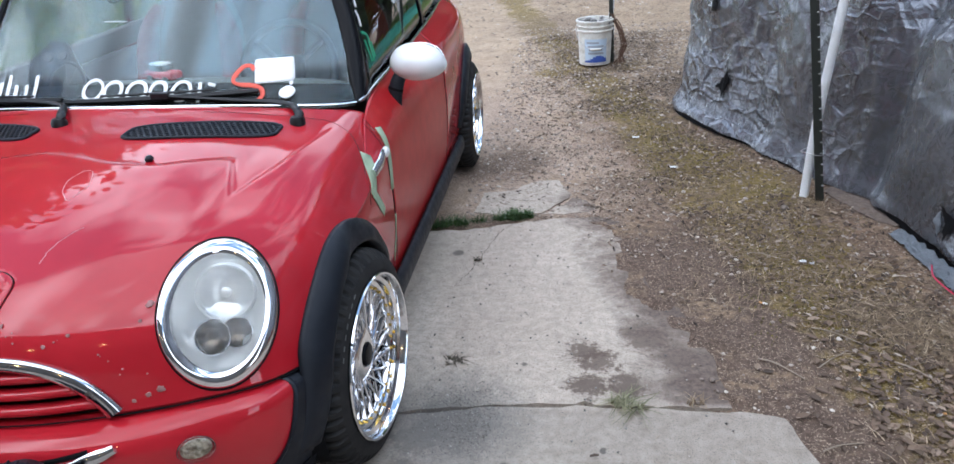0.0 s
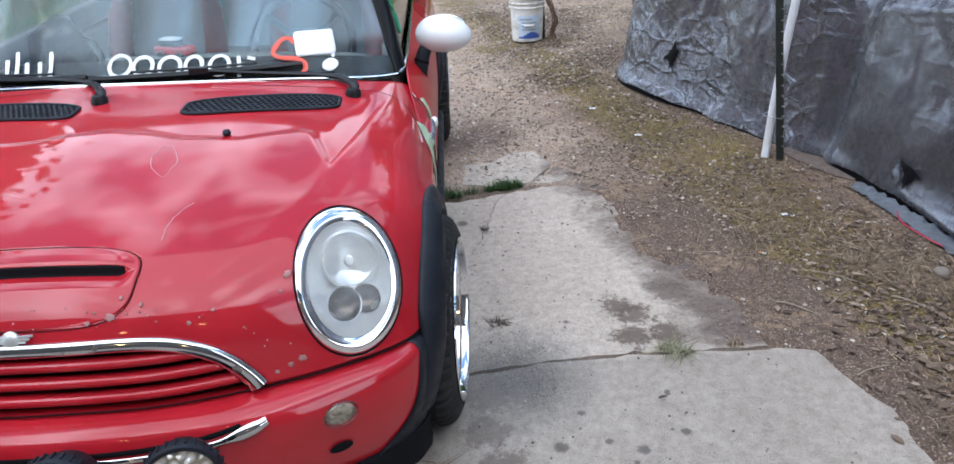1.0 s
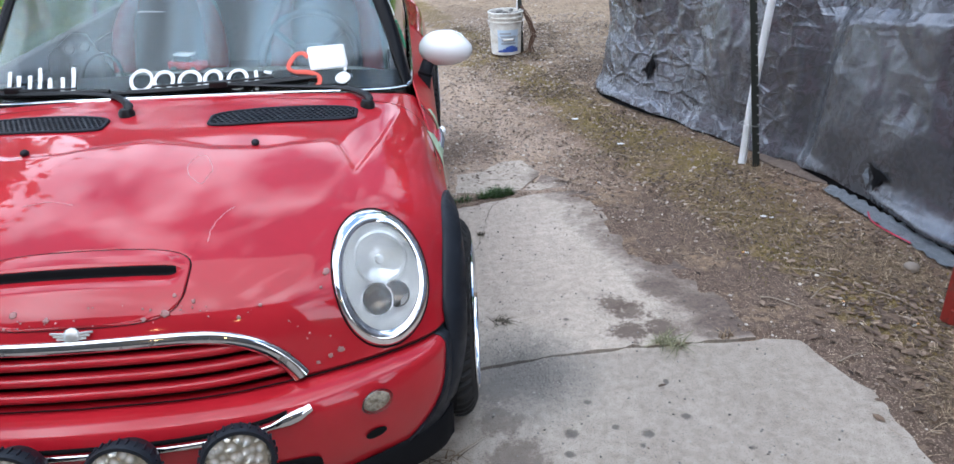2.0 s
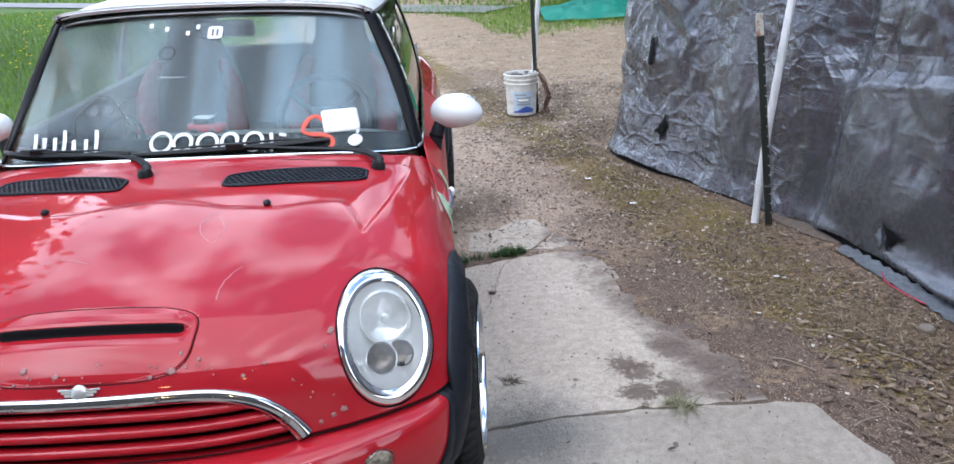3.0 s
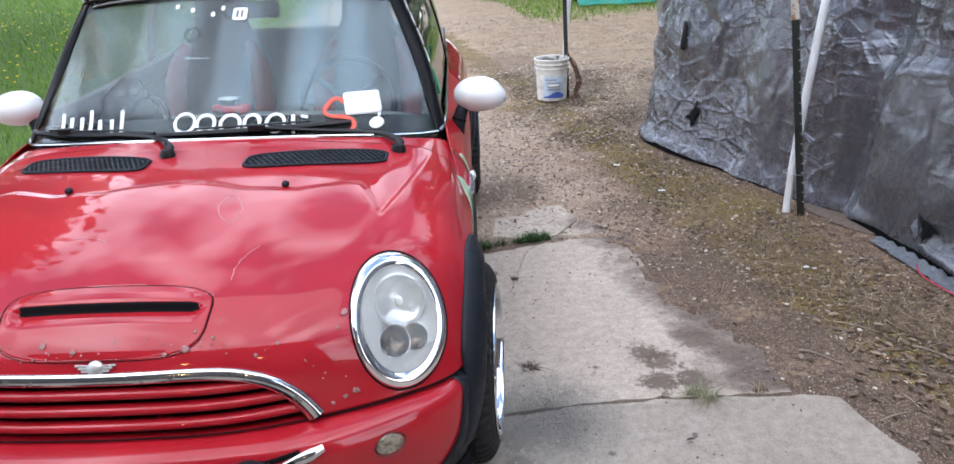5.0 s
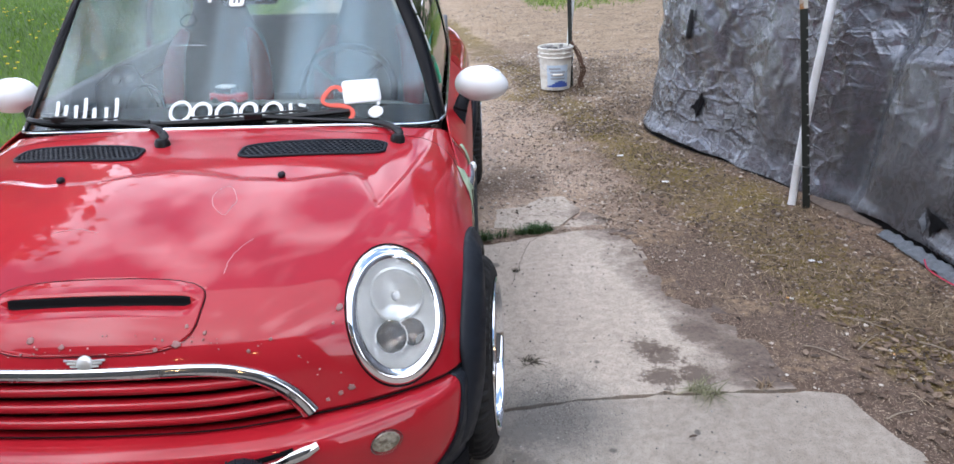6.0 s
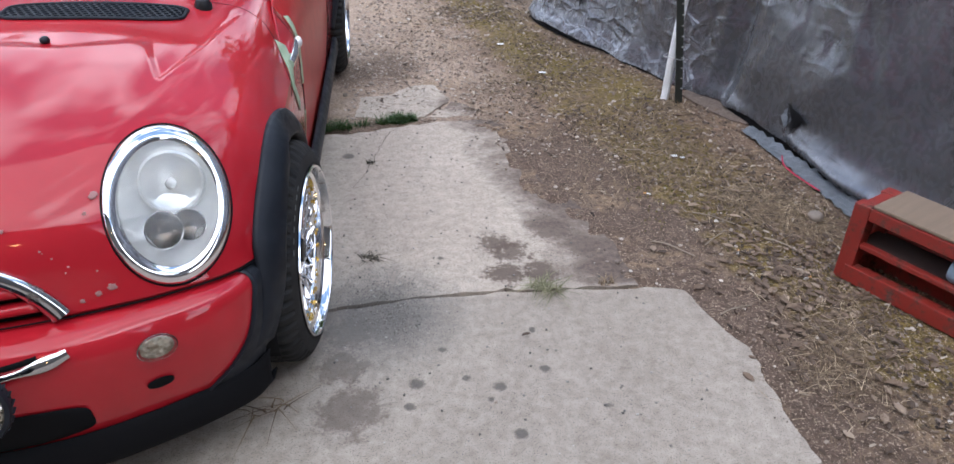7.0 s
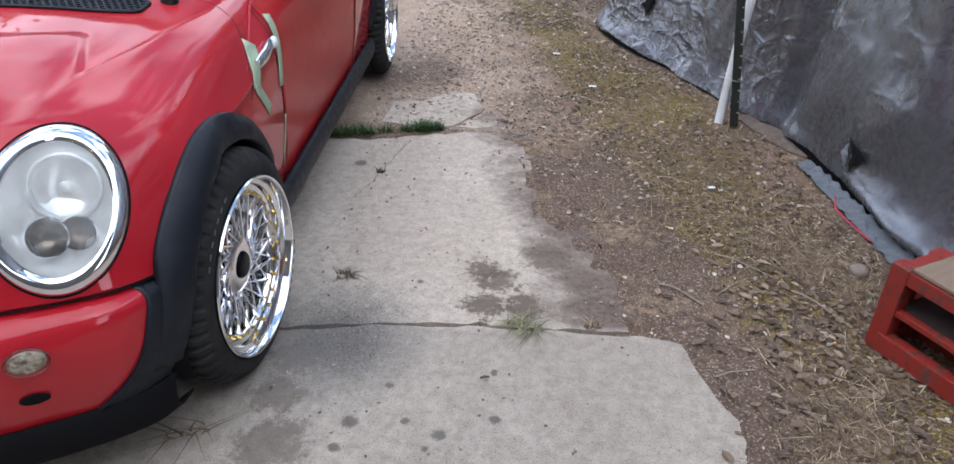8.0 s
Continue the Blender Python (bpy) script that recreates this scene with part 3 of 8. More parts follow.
# flat facets with straight creases between them: each cell of the foil has a tilt of its own
tilt, creases = k.n.new("ShaderNodeNewGeometry").outputs["Normal"], []
for scale, strength, seed, long, depth in ((6.5, 0.17, 1.7, 0.55, 0.09), (14.0, 0.16, 2.6, 0.5, 0.036), (31.0, 0.09, 4.1, 0.6, 0.012)):
    turn = k.n.new("ShaderNodeMapping")
    turn.inputs["Rotation"].default_value = (seed, 0.0, 0.0)
    turn.inputs["Scale"].default_value = (1.0, long, 1.0)
    k.l.new(warp.outputs["Vector"], turn.inputs["Vector"])
    v, rim_ = k.n.new("ShaderNodeTexVoronoi"), k.n.new("ShaderNodeTexVoronoi")
    rim_.feature = "DISTANCE_TO_EDGE"
    for cell in (v, rim_):
        cell.inputs["Scale"].default_value = scale
        k.l.new(turn.outputs["Vector"], cell.inputs["Vector"])
    off = k.n.new("ShaderNodeVectorMath")
    off.operation = "SUBTRACT"
    off.inputs[1].default_value = (0.5, 0.5, 0.5)
    k.l.new(v.outputs["Color"], off.inputs[0])
    amt = k.n.new("ShaderNodeVectorMath")
    amt.operation = "SCALE"
    k.l.new(off.outputs["Vector"], amt.inputs[0])
    k.l.new(k.math("MULTIPLY", live, strength), amt.inputs["Scale"])
    add = k.n.new("ShaderNodeVectorMath")
    k.l.new(tilt, add.inputs[0])
    k.l.new(amt.outputs["Vector"], add.inputs[1])
    tilt = add.outputs["Vector"]
    creases.append((k.math("MULTIPLY", k.math("MINIMUM", rim_.outputs["Distance"], 0.10), live), depth))
unit = k.n.new("ShaderNodeVectorMath")
unit.operation = "NORMALIZE"
k.l.new(tilt, unit.inputs[0])
k.l.new(unit.outputs["Vector"], k.b.inputs["Normal"])
for height, depth in creases:
    k.bump(height, 0.6, -depth)
k.bump(k.noise(420, 2), 0.10, 0.001)
TARP = k.m
def step(a, b, v):
    u = max(0.0, min(1.0, (v - a) / (b - a)))
    return u * u * (3 - 2 * u)


TARP_RUN = [(4.6, 5.4), (3.2, 4.55), (2.45, 3.95), (2.27, 3.68), (2.235, 3.46), (2.29, 3.22), (2.39, 2.97), (2.52, 2.70), (2.70, 2.2), (2.86, 1.85), (2.91, 1.45), (2.96, 1.0), (3.04, 0.5), (3.2, -0.3), (3.4, -1.5), (3.6, -3.2)]


def lattice(i, j, seed):
    h = np.sin(i * 127.1 + j * 311.7 + seed * 74.7) * 43758.5453
    return h - np.floor(h)


def soft_field(u, v, seed):
    """Smooth random heights, 0 to 1."""
    i, j = np.floor(u), np.floor(v)
    a, b = u - i, v - j
    a, b = a * a * (3 - 2 * a), b * b * (3 - 2 * b)
    top = lattice(i, j, seed) * (1 - a) + lattice(i + 1, j, seed) * a
    low = lattice(i, j + 1, seed) * (1 - a) + lattice(i + 1, j + 1, seed) * a
    return top * (1 - b) + low * b


def facet_field(u, v, seed):
    """Random heights joined by flat triangles, with sharp folds between them."""
    i, j = np.floor(u), np.floor(v)
    a, b = u - i, v - j
    h00, h10, h01, h11 = (lattice(i + p, j + q, seed) for p, q in ((0, 0), (1, 0), (0, 1), (1, 1)))
    one = np.where(a + b < 1, h00 + a * (h10 - h00) + b * (h01 - h00), h11 + (1 - a) * (h01 - h11) + (1 - b) * (h10 - h11))
    two = np.where(a > b, h00 + a * (h10 - h00) + b * (h11 - h10), h00 + b * (h01 - h00) + a * (h11 - h01))
    return np.where(lattice(i, j, seed + 9) > 0.5, one, two)


def crumple(s, z, y):
    """Depth of the folds and creases of the sheet."""
    u = s + 0.20 * (soft_field(s * 2.3, z * 2.3, 1) - 0.5) + 0.06 * (soft_field(s * 8, z * 8, 2) - 0.5)
    v = z + 0.20 * (soft_field(s * 2.3, z * 2.3, 3) - 0.5) + 0.06 * (soft_field(s * 8, z * 8, 4) - 0.5)
    slack = np.clip((1.10 - 0.13 * y - z) / 0.08, 0, 1) * np.clip((1.85 - y) / 0.25, 0, 1)
    live = (1 - 0.65 * slack) * (0.45 + 0.75 * soft_field(s * 1.3, z * 1.3, 8))
    d = 0.07 * soft_field(s * 0.9, z * 0.9, 5)
    for scale, tall, turn, depth, seed in ((2.6, 0.7, 0.5, 0.075, 11), (5.6, 0.6, -0.6, 0.050, 17), (12.0, 0.6, 0.35, 0.024, 23), (25.0, 0.7, -0.3, 0.009, 31)):
        c, q = math.cos(turn), math.sin(turn)
        d = d + depth * live * facet_field(scale * (u * c + v * q), scale * tall * (v * c - u * q), seed)
    return d - 0.065


def tarp_grid(base, n, m, top):
    b = spline(base, n * 3)
    ln = np.r_[0, np.cumsum(np.linalg.norm(np.diff(b, axis=0), axis=1))]
    s = np.linspace(0, ln[-1], n)
    b = np.stack([np.interp(s, ln, b[:, 0]), np.interp(s, ln, b[:, 1])], axis=1)
    tan = np.gradient(b, axis=0)
    tan /= np.linalg.norm(tan, axis=1)[:, None]
    out = np.stack([tan[:, 1], -tan[:, 0]], axis=1)[:, None, :]
    S, Z = np.meshgrid(s, np.linspace(0, top, m), indexing="ij")
    Y = np.broadcast_to(b[:, 1:2], S.shape)
    corner = np.clip((Y - 2.55) / 0.6, 0, 1)
    corner = corner * corner * (3 - 2 * corner)
    d = crumple(S, Z, Y) * np.minimum(1.0, 0.25 + Z * 1.6) - 0.012
    # the foot is kicked outwards, most at the corner
    near = np.clip((Y - 1.45) / 0.35, 0, 1)
    d = d - (0.03 + 0.025 * soft_field(S * 4, Z * 0, 6)) * near * np.exp(-(Z / 0.09) ** 2) - 0.03 * corner * np.exp(-(Z / 0.16) ** 2)
    # towards the yard the foot bellies out before it tucks under the hem
    d = d - 0.075 * np.clip((1.22 - Y) / 0.35, 0, 1) * (0.75 + 0.5 * soft_field(S * 7, Z * 3, 14)) * np.exp(-((Z - 0.055) / 0.075) ** 2)
    # long upright folds where the sheet hangs from the hoops
    d = d - 0.030 * np.clip(1 - np.abs(Y - 2.50) / 0.22, 0, 1) + 0.045 * np.clip(1 - np.abs(Y - 1.80 + 0.05 * Z) / 0.11, 0, 1)
    lean = 0.005 * Z * corner - 0.07 * Z * (1 - corner)
    g = np.zeros((n, m, 3))
    g[..., :2] = b[:, None, :] - out * (d - lean)[..., None]
    # the hem is lifted off the ground at the corner
    lift = 0.006 + 0.030 * corner * soft_field(S * 5, Z * 0, 7) + 0.012 * soft_field(S * 9, Z * 0, 12) + 0.035 * (1 - near)
    g[..., 2] = Z + lift * np.clip(1 - Z / 0.1, 0, 1)
    return g


tg = tarp_grid(TARP_RUN, 1000, 240, 2.5)
shelter = thing("tarpaulin_shelter")
tagged(shelter, "shelter of crumpled silver-grey tarpaulin with torn holes near its foot", "tarpaulin")


sheet("side_sheet", tg, TARP, shelter, "crumpled silver-grey tarpaulin sheet")
# black sheet behind the foot paints the shade under the hem
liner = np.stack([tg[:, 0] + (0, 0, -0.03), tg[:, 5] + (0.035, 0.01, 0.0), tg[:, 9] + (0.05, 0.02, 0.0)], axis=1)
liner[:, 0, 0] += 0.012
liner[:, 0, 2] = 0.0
sheet("liner", liner, BLACK, shelter, "black sheet painted in for the shade below the hem")
# roof out of view, added to close the shelter and darken its inside
roof_rows = [[tuple(p) for p in tg[::33, -1]], [tuple(p + np.array((0.9, 0.1, 0.55))) for p in tg[::33, -1]], [tuple(p + np.array((2.6, 0.2, 0.2))) for p in tg[::33, -1]], [tuple(p + np.array((2.9, 0.2, -2.3))) for p in tg[::33, -1]]]
sheet("roof_sheet", loft(roof_rows, 25, 60), TARP, shelter, "unseen tarpaulin roof added to close the shelter")
# a seam band across the sheet and a strip of black tape
BLACK_TAPE = Mat("black_tape", (0.008, 0.008, 0.009), 0.7, 0.0, Specular_IOR_Level=0.2).m
HEM = Mat("tarpaulin_hem", (0.2, 0.22, 0.25), 0.4, 0.2)
HEM.color(HEM.mix(HEM.noise(12, 6, 0.7), (0.15, 0.165, 0.185), (0.29, 0.315, 0.345))).bump(HEM.noise(26, 7, 0.75), 0.9, 0.035)
tree_t = bvh(tg)


def on_tarp(y, z, off=0.006):
    h, nr, _, _ = tree_t.ray_cast(Vector((0.5, y - 0.5, z)), Vector((1, 0.25, 0)).normalized())
    return h - Vector((off, 0, 0)) if h is not None else Vector((2.5, y, z))


rows = []
for z in np.linspace(0.715, 0.895, 8):
    rows.append([tuple(on_tarp(y + 0.12 * (z - 0.8), z, 0.016)) for y in (3.150, 3.170, 3.190)])
sheet("tape_strip", np.array(rows), BLACK_TAPE, shelter, "strip of black tape", thick=0.002)
rows = []
for y in np.linspace(1.93, -0.2, 60):
    zc = 0.85 + 0.13 * (1.93 - y) + 0.01 * math.sin(y * 5)
    rows.append([tuple(on_tarp(y, zc + dz, off)) for dz, off in ((-0.040, 0.000), (-0.037, 0.002), (0.0, 0.003), (0.035, 0.002), (0.038, 0.000))])
sheet("seam_band", np.array(rows), TARP, shelter, "folded seam across the sheet")
# the hem that lies turned out on the ground, with a red cord under it
rows = []
for u in np.linspace(0, 1, 160):
    y = 1.40 - 0.86 * u
    x0 = 2.805 + 0.075 * u
    w = (0.006 + 0.022 * u) * min(1.0, 0.1 + 5 * u)
    wob = 0.007 * noise.noise(Vector((y * 9, 2, 1))) + 0.003 * noise.noise(Vector((y * 47, 2, 1)))
    hz = 0.012 + 0.010 * noise.noise(Vector((y * 16, 4, 2)))
    rows.append([(x0 + 0.012 + wob * (1 - v) + v * (w + 0.050), y + 0.01 * noise.noise(Vector((y * 23, v * 3, 9))), 0.012 + 0.022 * v + hz * 0.5 + 0.014 * noise.noise(Vector((y * 27, v * 5, 3)))) for v in np.linspace(0, 1, 9)])
sheet("hem", np.array(rows), HEM.m, shelter, "pale folded hem lying on the ground", thick=0.002)


def rip(cy, cz, w, h, seed, label, outline, curled=True):
    """A tear painted as a ragged black patch, a curled flap of the sheet beside it."""
    r = random.Random(seed)
    out = []
    for (ay, az), (by, bz) in zip(outline, outline[1:] + outline[:1]):
        for u in (0.0, 0.33, 0.66):
            out.append((cy + ay + (by - ay) * u + r.uniform(-0.006, 0.006), cz + az + (bz - az) * u + r.uniform(-0.006, 0.006)))
    # the hole's dark inside is a black patch laid on the sheet
    b = bmesh.new()
    f = b.faces.new([b.verts.new(on_tarp(y, z, 0.010)) for y, z in out])
    bmesh.ops.triangulate(b, faces=[f])
    bmesh.ops.recalc_face_normals(b, faces=b.faces)
    part("tear", b, BLACK, shelter, label)
    if not curled:
        return
    rows = []
    for u in np.linspace(0, 1, 9):
        base = on_tarp(cy + w * 0.9 + 0.03 * u, cz - h + 2 * h * u * 0.8, 0.004)
        rows.append([tuple(base + Vector((-0.016 * math.sin(math.pi * v) * math.sin(math.pi * u) - 0.006 * v, w * 0.6 * v * (0.3 + math.sin(math.pi * u)), -0.02 * v + 0.01 * math.sin(6 * u)))) for v in np.linspace(0, 1, 6)])
    sheet("flap", np.array(rows), HEM.m, shelter, "curled flap of torn sheet", thick=0.001)


rip(3.03, 0.30, 0.055, 0.12, 4, "ragged tear painted as a black patch", [(-0.01, 0.12), (0.0, 0.06), (0.05, -0.01), (0.075, -0.04), (0.025, -0.045), (0.0, -0.10), (-0.01, -0.05), (-0.05, 0.03), (-0.02, 0.06)], False)
rip(1.055, 0.170, 0.045, 0.05, 9, "ragged tear painted as a black patch", [(0.075, 0.05), (0.02, 0.045), (-0.10, 0.012), (-0.06, 0.0), (-0.03, -0.025), (-0.005, -0.07), (0.012, -0.04), (0.02, 0.01)])
CORD = Mat("red_cord", (0.55, 0.03, 0.08), 0.6).m
cord = tube("cord", spline([(2.84, 1.04, 0.05), (2.825, 0.98, 0.035), (2.835, 0.9, 0.03), (2.85, 0.82, 0.03), (2.86, 0.74, 0.035)], 30), 0.003, CORD, None)
tagged(cord, "thin red cord lying along the tarpaulin hem", "cord")

# ---- posts, pipe, bucket, steel rack ----
POST = Mat("dark_green_post", (0.018, 0.022, 0.018), 0.55)
POST.color(POST.mix(POST.noise(25, 5), (0.012, 0.014, 0.012), (0.035, 0.04, 0.033)))
PVC = Mat("white_pvc", (0.78, 0.79, 0.80), 0.35)
PVC.color(PVC.mix(PVC.ramp(PVC.noise(9, 6), (0.4, 0.0), (0.8, 1.0)), (0.80, 0.81, 0.82), (0.62, 0.61, 0.58)))
PALE_TIP = Mat("pale_post_tip", (0.55, 0.52, 0.44), 0.6)
PALE_TIP.color(PALE_TIP.mix(PALE_TIP.ramp(PALE_TIP.noise(40, 5), (0.5, 0.0), (0.6, 1.0)), (0.6, 0.58, 0.52), (0.35, 0.16, 0.05)))
WIRE = Mat("galvanised_wire", (0.55, 0.55, 0.55), 0.35, 1.0).m


STUD = Mat("worn_post_stud", (0.22, 0.22, 0.21), 0.6).m


def t_post(x, y, height, lean_x, tip):
    """A studded steel fence post of T section."""
    ob = thing("fence_post", Matrix.Translation((x, y, 0)) @ pose(0, 0, 0, 0, lean_x, 0))
    sec = [(-0.019, 0.0), (0.019, 0.0), (0.019, 0.006), (0.004, 0.007), (0.004, 0.036), (-0.004, 0.036), (-0.004, 0.007), (-0.019, 0.006)]
    def run(name, z0, z1, mat, label):
        v = [(a, b, z) for z in (z0, z1) for a, b in sec]
        n = len(sec)
        f = [(i, (i + 1) % n, n + (i + 1) % n, n + i) for i in range(n)] + [tuple(range(n)), tuple(range(n, 2 * n))]
        bm = bmesh.new()
        vs = [bm.verts.new(c) for c in v]
        for q in f:
            bm.faces.new([vs[i] for i in q])
        part(name, bm, mat, ob, label)
    run("shaft", -0.15, height - tip, POST.m, "dark green painted shaft")
    if tip:
        run("tip", height - tip, height, PALE_TIP.m, "pale rusting tip")
    stud = part("stud", box_bm((0.010, 0.010, 0.006), 0.0015, 1), STUD, ob)
    for i in range(int((height - tip - 0.08) / 0.055)):
        o = stud if i == 0 else new("stud", stud.data)
        o.parent = ob
        o.matrix_basis = pose(0.013, -0.004, 0.08 + 0.055 * i)
    return ob


post = t_post(2.650, 1.815, 1.165, -8, 0.11)
tagged(post, "dark green studded steel post with a pale rusty tip", "post")
far_post = t_post(1.80, 5.12, 1.9, -1.5, 0.0)
tagged(far_post, "dark steel post standing behind the bucket", "post")
pipe = tube("pvc_pipe", spline([(2.588, 1.865, 0.005), (2.614, 1.895, 0.35), (2.664, 1.925, 0.8), (2.728, 1.955, 1.3), (2.86, 2.0, 2.0), (3.0, 2.1, 2.45)], 40), 0.021, PVC.m, None, "", 20)
tagged(pipe, "white plastic pipe leaning beside the post before the tarpaulin", "pipe")
tube("coupling", [(2.6765, 1.930, 0.90), (2.6775, 1.931, 0.908)], 0.0218, PVC.m, pipe, "", 20)
pipe2 = tube("pvc_pipe", spline([(1.775, 5.23, 0.0), (1.80, 5.235, 0.5), (1.845, 5.25, 1.0), (1.95, 5.29, 1.9)], 20), 0.022, PVC.m, None, "", 16)
tagged(pipe2, "white plastic pipe leaning beside the far post", "pipe")
loop = [(2.60 + 0.05 * math.cos(a), 1.858 + 0.058 * math.sin(a), 0.24 + 0.006 * math.sin(2 * a)) for a in np.linspace(0, 2 * math.pi, 30)]
tie = tube("wire_tie", loop, 0.0025, WIRE, None)
tagged(tie, "thin wire tie round post and pipe", "wire")

BUCKET = Mat("white_bucket_plastic", (0.7, 0.68, 0.62), 0.45)
BUCKET.color(BUCKET.mix(BUCKET.ramp(BUCKET.noise(14, 6, 0.7), (0.42, 0.0), (0.75, 1.0)), (0.72, 0.71, 0.66), (0.48, 0.43, 0.35)))
LABEL_BLUE = Mat("blue_label_print", (0.05, 0.10, 0.38), 0.5).m
LABEL_PALE = Mat("pale_label_print", (0.50, 0.60, 0.70), 0.5).m
LABEL_GREY = Mat("grey_label_print", (0.33, 0.35, 0.38), 0.5).m
bucket = thing("bucket", pose(1.645, 5.05, 0.0))
tagged(bucket, "dirty white plastic bucket with blue label, full of rubble", "bucket")
revolve("shell", [(0.0, 0.004), (0.132, 0.004), (0.136, 0.010), (0.148, 0.29), (0.158, 0.292), (0.159, 0.302), (0.150, 0.306), (0.151, 0.328), (0.161, 0.330), (0.162, 0.340), (0.153, 0.344), (0.154, 0.368), (0.164, 0.371), (0.165, 0.384), (0.158, 0.388), (0.148, 0.384), (0.140, 0.30), (0.0, 0.30)], BUCKET.m, bucket, "", 48, pose(0, 0, 0, 0, -90, 0))


def on_bucket(a, z, off=0.0015):
    r = 0.136 + 0.012 * (z - 0.01) / 0.28 + off
    return (r * math.sin(radians(a)), -r * math.cos(radians(a)), z)


def label_patch(name, a0, a1, z0, z1, mat, off):
    rows = [[on_bucket(a, z, off) for a in np.linspace(a0, a1, 12)] for z in np.linspace(z0, z1, 3)]
    sheet(name, np.array(rows), mat, bucket, "")


label_patch("label_ground", -38, 42, 0.04, 0.235, LABEL_PALE, 0.0015)
for a in range(-38, 42, 10):
    label_patch("label_band", a, a + 10, 0.035, 0.072 + 0.022 * math.sin(0.07 * a + 1.0), LABEL_BLUE, 0.003)
for a0, a1, z0 in ((-26, 30, 0.165), (-22, 26, 0.135), (-30, 12, 0.195), (-24, 30, 0.105)):
    label_patch("label_bar", a0, a1, z0, z0 + 0.016, LABEL_GREY, 0.003)
handle_pts = [(0.166 * math.cos(a), -0.12 * abs(math.sin(a)) - 0.055 * math.sin(a) ** 2, 0.315 - 0.16 * math.sin(a)) for a in np.linspace(0, math.pi, 30)]
tube("handle_wire", handle_pts, 0.0028, WIRE, bucket, "wire handle hanging down", 6)
tube("handle_grip", [(-0.045, -0.176, 0.156), (0.045, -0.176, 0.156)], 0.010, BUCKET.m, bucket, "", 10)
STONE = Mat("rubble_stone", (0.35, 0.34, 0.32), 0.9)
STONE.color(STONE.mix(STONE.island(), (0.10, 0.095, 0.09), (0.55, 0.53, 0.50))).bump(STONE.noise(60, 5), 0.5, 0.005)


def stone_data(cx, cy, cz, sx, sy, sz, rnd, verts, faces):
    """A faceted pebble added to lists of vertices and faces."""
    k0 = len(verts)
    rot = Matrix.Rotation(rnd.uniform(0, 6.3), 3, "Z")
    ring = 6
    for z, r in ((-0.7, 0.7), (0.15, 1.0), (0.8, 0.6)):
        for q in range(ring):
            a = 2 * math.pi * q / ring
            j = rnd.uniform(0.75, 1.15)
            v = rot @ Vector((sx * r * j * math.cos(a), sy * r * j * math.sin(a), sz * z * rnd.uniform(0.8, 1.1)))
            verts.append((cx + v.x, cy + v.y, cz + v.z))
    for lvl in (0, ring):
        faces += [(k0 + lvl + q, k0 + lvl + (q + 1) % ring, k0 + lvl + ring + (q + 1) % ring, k0 + lvl + ring + q) for q in range(ring)]
    faces += [tuple(k0 + 2 * ring + q for q in range(ring))]


rnd = random.Random(21)
verts, faces = [], []
for _ in range(40):
    a, r = rnd.uniform(0, 6.3), 0.13 * rnd.random() ** 0.5
    stone_data(r * math.cos(a), r * math.sin(a), 0.345 + rnd.uniform(-0.01, 0.05), rnd.uniform(0.015, 0.04), rnd.uniform(0.012, 0.03), rnd.uniform(0.01, 0.02), rnd, verts, faces)
mesh_object("rubble", verts, faces, STONE.m, bucket, "broken stones and debris")
VINE = Mat("dry_brown_vine", (0.10, 0.055, 0.035), 0.85).m
vine = thing("dry_vine")
tagged(vine, "tangle of dry brown stems hanging beside the far post", "dry stems")
for i in range(9):
    o = [rnd.uniform(-0.03, 0.03) for _ in range(6)]
    tube("stem", spline([(1.80 + o[0], 5.05, 0.40 + o[5]), (1.85 + o[1], 5.02, 0.30), (1.90 + o[2], 5.0, 0.17), (1.88 + o[3], 5.0, 0.07), (1.85 + 2 * o[4], 4.98, 0.01)], 14), 0.004 + 0.002 * rnd.random(), VINE, vine, "", 5)

RED_STEEL = Mat("red_painted_steel", (0.42, 0.05, 0.03), 0.5)
chip = RED_STEEL.ramp(RED_STEEL.noise(17, 8, 0.85), (0.51, 0.0), (0.62, 1.0))
RED_STEEL.color(RED_STEEL.mix(chip, RED_STEEL.mix(RED_STEEL.noise(4, 4), (0.19, 0.016, 0.011), (0.31, 0.030, 0.020)), (0.09, 0.045, 0.032)))
RED_STEEL.rough(RED_STEEL.ramp(chip, (0.0, 0.4), (1.0, 0.85)))
BOARD = Mat("weathered_board", (0.30, 0.22, 0.15), 0.85)
BOARD.color(BOARD.mix(BOARD.noise(6, 7, 0.7, (1, 8, 1)), (0.15, 0.10, 0.068), (0.29, 0.215, 0.15))).bump(BOARD.noise(12, 6, 0.7, (1, 9, 1)), 0.4, 0.004)
rack = thing("steel_rack", pose(2.635, 0.205, 0.0, 0, 0, 28))
tagged(rack, "low red-painted steel rack with a worn board on top", "rack")
# local x runs into the rack, local -y along its front towards the house
L, D, HT = 1.05, 0.20, 0.285


